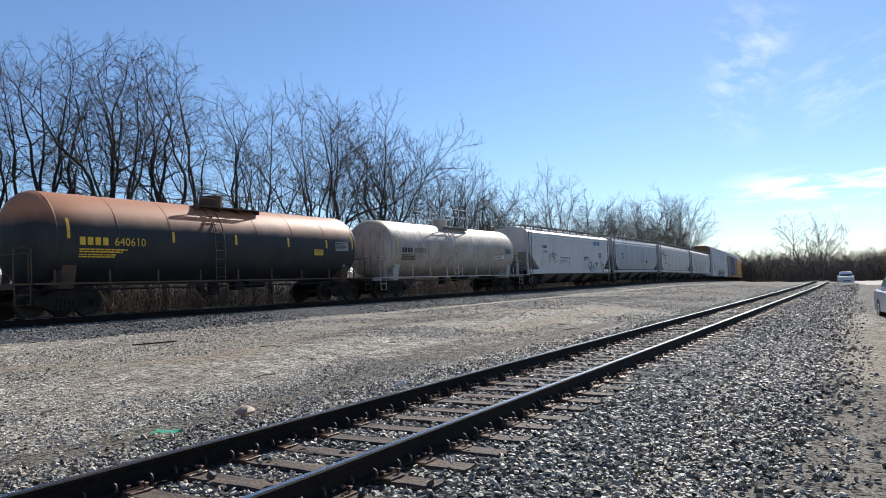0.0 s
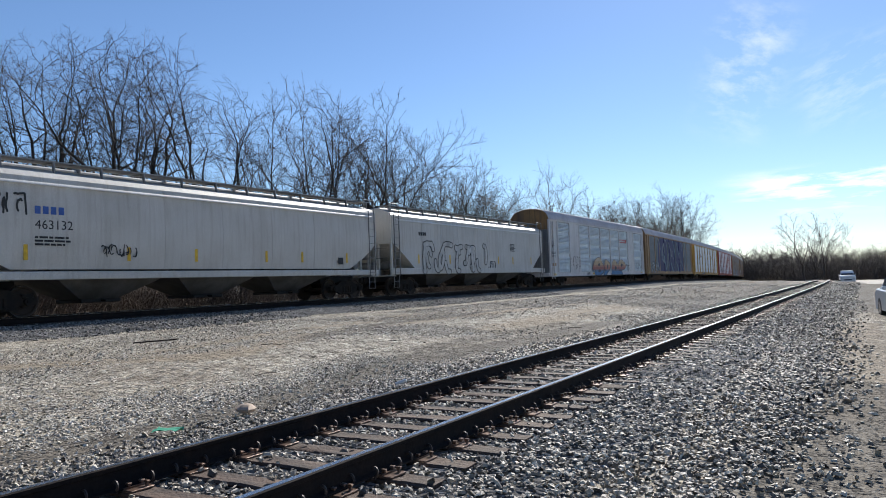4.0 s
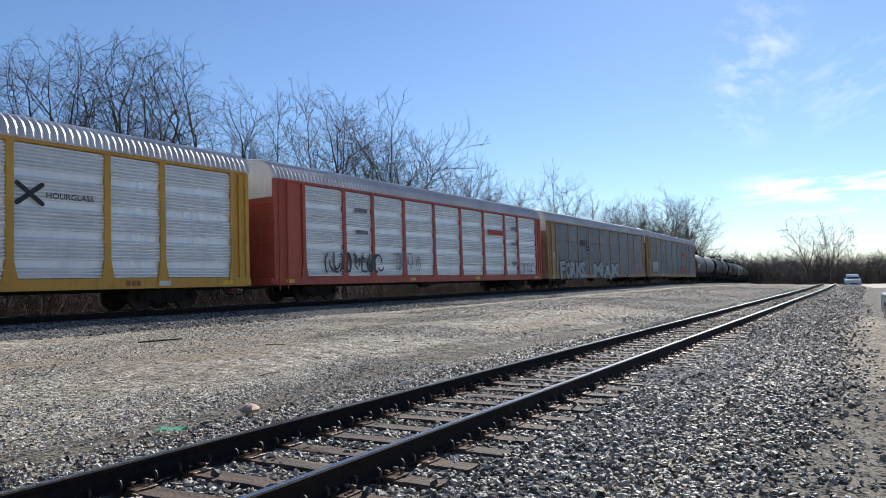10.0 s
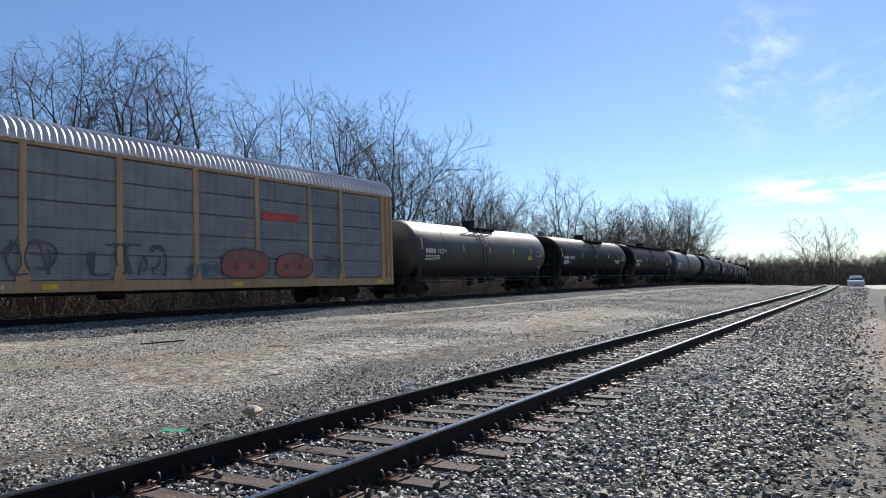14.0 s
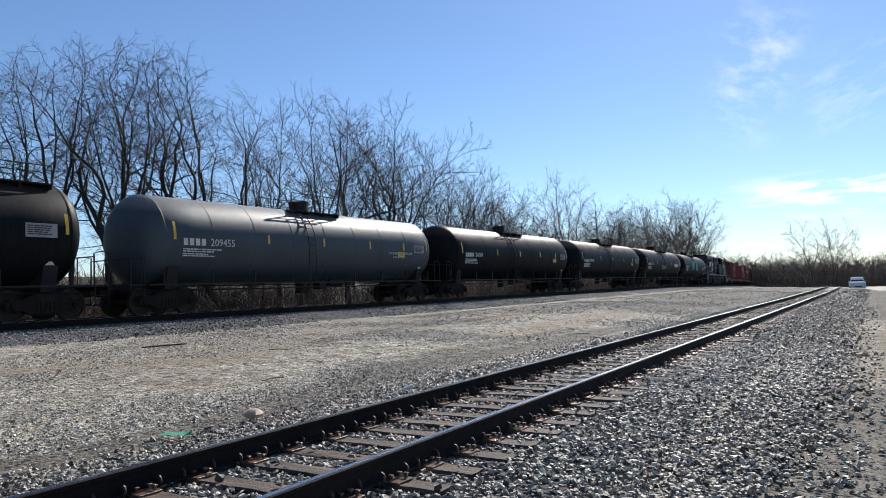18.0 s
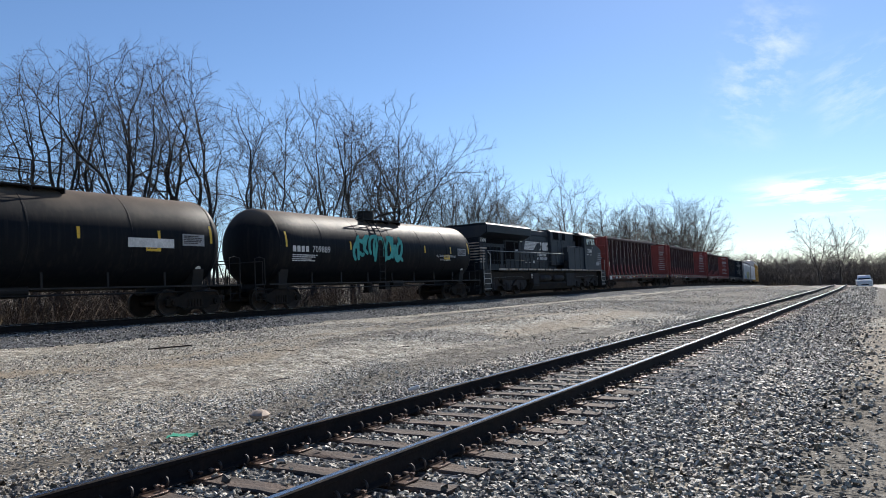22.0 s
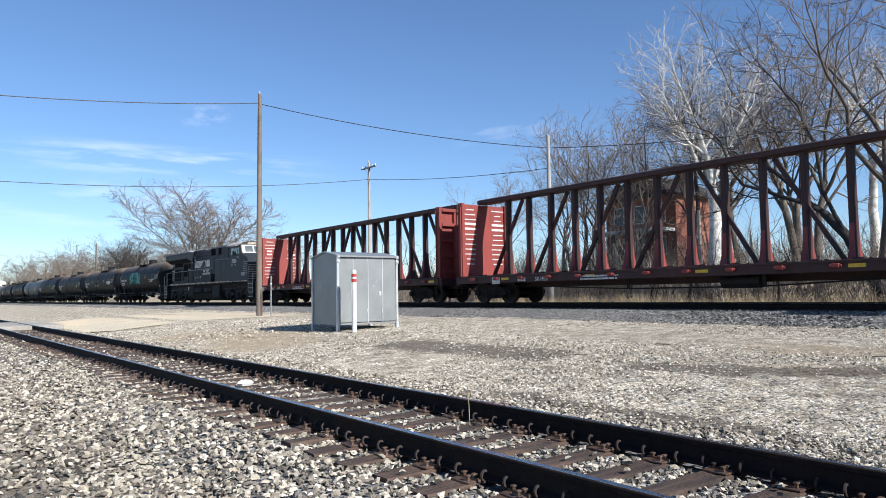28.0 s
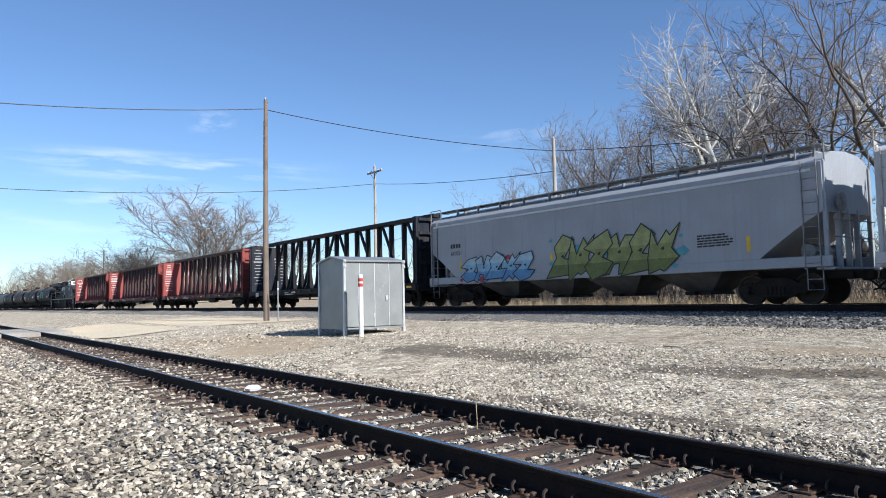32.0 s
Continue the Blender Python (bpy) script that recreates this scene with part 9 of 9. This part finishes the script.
tagged(bpy.data.objects["access_road"], "pale packed-dirt road that leads to the crossing", "road")
strip("lane_pavement", [26.5, 28, 30, 31.5], [-70, -60, -50, -42, -34, -28, -22, -17], 0.03, concrete, 0.01, 0.5)
tagged(bpy.data.objects["lane_pavement"], "pale worn lane beyond the main track", "road")
pv = strip("road_pavement", [-9, -5, -2, 1.2], [82, 88, 95, 105, 120, 140, 170], 0.05, concrete, 0.0, 0.3)
tagged(pv, "pale concrete road near the bend", "road")


# ---- litter ----
can_m = M("crushed_white_litter", (0.75, 0.75, 0.73), rough=0.5)
c = thing("litter_can", "crushed pale drinks can lying on the gravel", "litter", at=pose(-6.2, 8.86, -0.27, 0, 70, 30))
part("can_body", B().cyl((0, 0, 0), (0, 0, 0.16), 0.04, 0.034, 12), can_m, c)
part("can_lid", B().cyl((0, 0, 0.16), (0, 0, 0.168), 0.03, n=12), galv_edge, c)
g_m = M("green_plastic_scrap", (0.03, 0.26, 0.15), (0.04, 0.34, 0.2), rough=0.5)
g_ = thing("plastic_scrap", "torn green plastic scrap lying on the stones", "litter", at=pose(-6.55, 5.08, -0.255, 0, 0, 25))
b = B()
n = 7
for i in range(n):
    for j in range(n):
        u, v = i / (n - 1) - 0.5, j / (n - 1) - 0.5
        b.v.append((u * 0.30, v * 0.17 + 0.03 * math.sin(5 * u), 0.03 + 0.05 * noise.noise((u * 5, v * 6, 2))))
b.f = [(i * n + j, i * n + j + 1, (i + 1) * n + j + 1, (i + 1) * n + j) for i in range(n - 1) for j in range(n - 1)]
part("crumpled_sheet", b, g_m, g_)
rk = thing("pink_stone", "large tan stone beside the track", "stone", at=pose(-6.75, 6.35, -0.27))
part("stone_block", B().loft([[(r * 1.4 * math.cos(k) + 0.01 * k, r * math.sin(k), z) for k in (0, 0.9, 1.8, 2.7, 3.6, 4.5, 5.4)] for r, z in ((0.10, 0), (0.12, 0.04), (0.07, 0.09), (0.01, 0.10))]),
     M("tan_stone", (0.46, 0.36, 0.28), rough=0.9), rk)
lump = thing("white_stone", "large white stone between the rails", "stone", at=pose(-4.1, -12.0, -0.2))
part("stone_block", B().loft([[(r * 1.5 * math.cos(k), r * math.sin(k), z) for k in (0, 0.9, 1.8, 2.7, 3.6, 4.5, 5.4)] for r, z in ((0.07, 0), (0.09, 0.04), (0.06, 0.08), (0.01, 0.09))]),
     M("white_stone", (0.80, 0.79, 0.76), rough=0.8), lump)
wd = thing("weed_stalk", "single dry weed stalk between the rails", "plant", at=pose(-4.55, -7.2, -0.2))
part("stalk", B().tube([(0, 0, -0.03), (0.01, 0, 0.2), (0.03, 0.01, 0.4)], 0.005, 5), straw, wd)
rnd = random.Random(77)
for k in range(26):
    d, s = rnd.uniform(7.5, 16), rnd.uniform(-14, 22)
    st = thing("dry_stick", "short dry stick on the gravel", "stick", "sticks on the lot", pose(-d, s, ground_z(d) + 0.02, 0, 0, rnd.uniform(0, 180)))
    L = rnd.uniform(0.15, 0.55)
    part("twig", B().tube([(-L / 2, 0, 0), (0, 0.03, 0.012), (L / 2, 0, 0)], 0.008, 5), bark_brown, st)
rail_old = thing("scrap_bar", "dark iron bar lying on the lot", "scrap", at=pose(-14.6, 11.0, ground_z(14.6) + 0.02, 0, 0, 80) @ Matrix.Diagonal((0.6, 0.6, 0.5, 1)))
part("bar", B().box(-0.9, 0.9, -0.04, 0.04, 0, 0.06, 0.01), rail_steel, rail_old)

# ---- parked vehicles ----
car_white = M("white_car_paint", (0.72, 0.74, 0.76), (0.68, 0.70, 0.72), rough=0.25, scale=0.5, bump=0)
tyre_m = M("tyre_rubber", (0.018, 0.018, 0.019), rough=0.85)
glass_m = bpy.data.materials.new("car_glass")
glass_m.use_nodes = True
_g = glass_m.node_tree.nodes["Principled BSDF"]
_g.inputs["Base Color"].default_value, _g.inputs["Roughness"].default_value = (0.02, 0.025, 0.03, 1), 0.05
lamp_m = M("lamp_lens", (0.60, 0.62, 0.64), rough=0.12, bump=0)
red_lens = M("red_lens", (0.35, 0.02, 0.02), rough=0.2, bump=0)
chrome_m = M("chrome", (0.7, 0.7, 0.7), rough=0.15, metal=1.0, bump=0)


def vehicle(name, label, m, paint_, side, length, width, cabin, beltline):
    """A parked motor vehicle: side outlines drawn across its width, wheels, lamps, windows."""
    v = thing(name, label, "car", at=m)
    w = width / 2
    rings = []
    for f, dz in ((-1.0, -0.05), (-0.94, 0.0), (-0.5, 0.015), (0.5, 0.015), (0.94, 0.0), (1.0, -0.05)):
        k = 0.96 if abs(f) == 1.0 else 1.0
        rings.append([(f * w, y * k, z + (dz if z > 0.5 else 0)) for y, z in side])
    part("body", B().loft(rings), paint_, v, sharp=25)
    rings = []
    for f, k in ((-0.93, 1.0), (-0.90, 1.0), (0.90, 1.0), (0.93, 1.0)):
        rings.append([(f * w * (1.0 if z <= beltline + 0.02 else 0.84), y, z) for y, z in cabin])
    part("cabin", B().loft(rings), paint_, v, sharp=25)
    ya, yb = cabin[0][0], cabin[-1][0]
    top = max(z for _, z in cabin)
    for s in (-1, 1):
        part("side_window", B().add([(s * (w * 0.935), ya * 0.80 + yb * 0.20, beltline + 0.04), (s * w * 0.935, ya * 0.2 + yb * 0.8, beltline + 0.04), (s * w * 0.855, ya * 0.30 + yb * 0.70, top - 0.08), (s * w * 0.855, ya * 0.68 + yb * 0.32, top - 0.08)],
                                    [(0, 1, 2, 3)]), glass_m, v)
        part("mirror", B().box(s * (w + 0.02), s * (w + 0.16), ya * 0.75 + yb * 0.25 - 0.06, ya * 0.75 + yb * 0.25 + 0.06, beltline + 0.02, beltline + 0.16, 0.03), paint_, v)
        for y in (-length * 0.31, length * 0.30):
            wh = part("wheel", B().cyl((s * (w - 0.22), y, 0.33), (s * (w + 0.005), y, 0.33), 0.33, n=24), tyre_m, v)
            part("rim", B().cyl((s * (w - 0.02), y, 0.33), (s * (w + 0.012), y, 0.33), 0.21, n=16), chrome_m, wh)
        part("headlight", B().box(s * (w - 0.45), s * (w - 0.08), -length / 2 - 0.01, -length / 2 + 0.18, 0.62, 0.76, 0.04), lamp_m, v)
        part("tail_light", B().box(s * (w - 0.35), s * (w - 0.03), length / 2 - 0.12, length / 2 + 0.01, 0.70, 0.90, 0.03), red_lens, v)
    part("windshield", B().add([(-w * 0.85, cabin[0][0] + 0.05, beltline + 0.05), (w * 0.85, cabin[0][0] + 0.05, beltline + 0.05), (w * 0.72, cabin[1][0] - 0.02, top - 0.08), (-w * 0.72, cabin[1][0] - 0.02, top - 0.08)],
                               [(0, 1, 2, 3)]), glass_m, v)
    part("front_grille", B().box(-w * 0.5, w * 0.5, -length / 2 - 0.012, -length / 2 + 0.05, 0.45, 0.62, 0.02), tyre_m, v)
    part("bumper", B().box(-w * 0.95, w * 0.95, -length / 2 - 0.04, -length / 2 + 0.1, 0.26, 0.44, 0.04), paint_, v)
    return v


SEDAN = [(-2.25, 0.25), (-2.25, 0.66), (-2.05, 0.80), (-1.0, 0.93), (0.9, 0.96), (2.0, 0.97), (2.25, 0.85), (2.25, 0.25)]
SEDAN_TOP = [(-1.05, 0.92), (-0.25, 1.42), (0.75, 1.44), (1.65, 0.95)]
vehicle("parked_sedan", "white parked sedan on the dirt drive", Matrix.Translation((1.36, 27.6, -0.50)) @ pose(0, 0, 0, 0, 0, 8), car_white, SEDAN, 4.5, 1.78, SEDAN_TOP, 0.95)
PICK = [(-2.8, 0.45), (-2.8, 1.0), (-2.65, 1.15), (-1.3, 1.2), (0.9, 1.22), (2.8, 1.22), (2.8, 0.45)]
PICK_TOP = [(-1.3, 1.18), (-0.6, 1.85), (0.7, 1.88), (0.95, 1.2)]
vehicle("parked_pickup", "white pickup truck facing down the line", Matrix.Translation(place(1.0, 122.0, -0.62)) @ pose(0, 0, 0, 0, 0, 4), car_white, PICK, 5.6, 1.95, PICK_TOP, 1.2)

# ---- the house behind the grove ----
brick_m = M("red_brick", (0.30, 0.115, 0.075), (0.24, 0.095, 0.065), rough=0.9, scale=3, grain=30, bump=0.4)
shingle = M("dark_shingle", (0.07, 0.065, 0.062), rough=0.9, scale=4)
hz = ground_z(51) - 0.1
house = thing("brick_house", "red brick two-storey house with white porch", "house", at=pose(-51, -37.2, hz))
part("wall", B().box(-3.5, 3.5, -3.4, 3.4, 0, 5.6), brick_m, house)
part("roof", B().prism([(-3.9, 5.55), (3.9, 5.55), (0, 7.6)], -3.8, 3.8), shingle, house)
part("chimney", B().box(-0.4, 0.4, 1.5, 2.2, 5.5, 8.2, 0.02), brick_m, house)
for y in (-2.0, 0.0, 2.0):
    for z in (0.9, 3.5):
        wnd = part("window", B().box(3.48, 3.56, y - 0.5, y + 0.5, z, z + 1.5, 0.01), white_paint, house)
        part("pane", B().box(3.55, 3.57, y - 0.42, y + 0.42, z + 0.08, z + 1.42), glass_m, wnd)
porch = part("porch_roof", B().box(3.5, 5.4, -3.3, 3.3, 2.7, 2.95, 0.03), white_paint, house)
for y in (-3.1, -1.0, 1.0, 3.1):
    part("porch_column", B().cyl((5.2, y, 0), (5.2, y, 2.7), 0.14, 0.12, 14), white_paint, house)
part("porch_floor", B().box(3.5, 5.5, -3.4, 3.4, 0, 0.3), concrete, house)

# ---- thin cloud ----
def cloud(az, el, wide, high, seed, amount, stretch=3.0, tilt=0.0):
    """A veil of ice cloud, 3 km off; az to the left of the track's direction."""
    dist = 3000.0
    c = Vector((-math.sin(radians(az)) * math.cos(radians(el)), math.cos(radians(az)) * math.cos(radians(el)), math.sin(radians(el)))) * dist
    mt = bpy.data.materials.new("ice_cloud")
    mt.use_nodes = True
    N, L = mt.node_tree.nodes, mt.node_tree.links
    N.remove(N["Principled BSDF"])
    tc, mp, ns = N.new("ShaderNodeTexCoord"), N.new("ShaderNodeMapping"), N.new("ShaderNodeTexNoise")
    mp.inputs["Scale"].default_value, mp.inputs["Location"].default_value = (1.6, 1.6 * stretch * high / wide * 2.2, 1), (seed * 3.1, seed * 1.7, 0)
    ns.inputs["Scale"].default_value, ns.inputs["Detail"].default_value, ns.inputs["Roughness"].default_value = 1.6, 8, 0.62
    L.new(tc.outputs["UV"], mp.inputs[0])
    L.new(mp.outputs[0], ns.inputs["Vector"])
    mr = N.new("ShaderNodeMapRange")
    mr.inputs["From Min"].default_value, mr.inputs["From Max"].default_value = 0.46, 0.78
    L.new(ns.outputs[0], mr.inputs["Value"])
    sp = N.new("ShaderNodeSeparateXYZ")
    L.new(tc.outputs["UV"], sp.inputs[0])
    edge = []
    for k in (0, 1):
        m1 = N.new("ShaderNodeMath")
        m1.operation = "PINGPONG"
        m1.inputs[1].default_value = 0.5
        L.new(sp.outputs[k], m1.inputs[0])
        m2 = N.new("ShaderNodeMapRange")
        m2.interpolation_type = "SMOOTHSTEP"
        m2.inputs["From Max"].default_value = 0.4
        L.new(m1.outputs[0], m2.inputs["Value"])
        edge.append(m2.outputs[0])
    prod = mr.outputs[0]
    for e_ in edge:
        mm = N.new("ShaderNodeMath")
        mm.operation = "MULTIPLY"
        L.new(prod, mm.inputs[0])
        L.new(e_, mm.inputs[1])
        prod = mm.outputs[0]
    mm = N.new("ShaderNodeMath")
    mm.operation, mm.use_clamp = "MULTIPLY", True
    mm.inputs[1].default_value = amount
    L.new(prod, mm.inputs[0])
    em, tr, mx = N.new("ShaderNodeEmission"), N.new("ShaderNodeBsdfTransparent"), N.new("ShaderNodeMixShader")
    em.inputs[0].default_value, em.inputs[1].default_value = (0.93, 0.96, 1.0, 1), 0.95
    L.new(mm.outputs[0], mx.inputs[0])
    L.new(tr.outputs[0], mx.inputs[1])
    L.new(em.outputs[0], mx.inputs[2])
    L.new(mx.outputs[0], N["Material Output"].inputs[0])
    me = bpy.data.meshes.new("cloud")
    me.from_pydata([(-wide / 2, -high / 2, 0), (wide / 2, -high / 2, 0), (wide / 2, high / 2, 0), (-wide / 2, high / 2, 0)], [], [(0, 1, 2, 3)])
    uv = me.uv_layers.new()
    for i, q in enumerate(((0, 0), (1, 0), (1, 1), (0, 1))):
        uv.data[i].uv = q
    me.materials.append(mt)
    ob = new("backdrop_cloud", me)
    ob.matrix_basis = look(c, (0, 0, 0), tilt) @ pose(0, 0, 0, 0, 180, 0)
    ob.visible_shadow = False
    return tagged(ob, "thin white veil of high cloud", "cloud", kind="structure")


cloud(2.0, 5.7, 900, 220, 1, 2.6, 2.5)
cloud(7.0, 15.0, 420, 700, 2, 0.5, 0.8, 18)
cloud(0.5, 13.0, 500, 420, 3, 0.4, 1.2, -20)
cloud(164, 10.3, 1500, 150, 4, 0.75, 3.5, 1)
cloud(166, 7.0, 1300, 260, 5, 0.45, 2.5)
cloud(137, 12.8, 600, 120, 6, 0.25, 2.0, -6)
cloud(161, 13.8, 240, 120, 7, 0.3, 1.0)


def motions():
    """The train rolls by at about 18 m/s."""
    times = [float(t) for t in range(33)]
    for ob, mid, half in CARS:
        walk(ob, [(t, car_pose(mid, half, t)) for t in times])


motions()
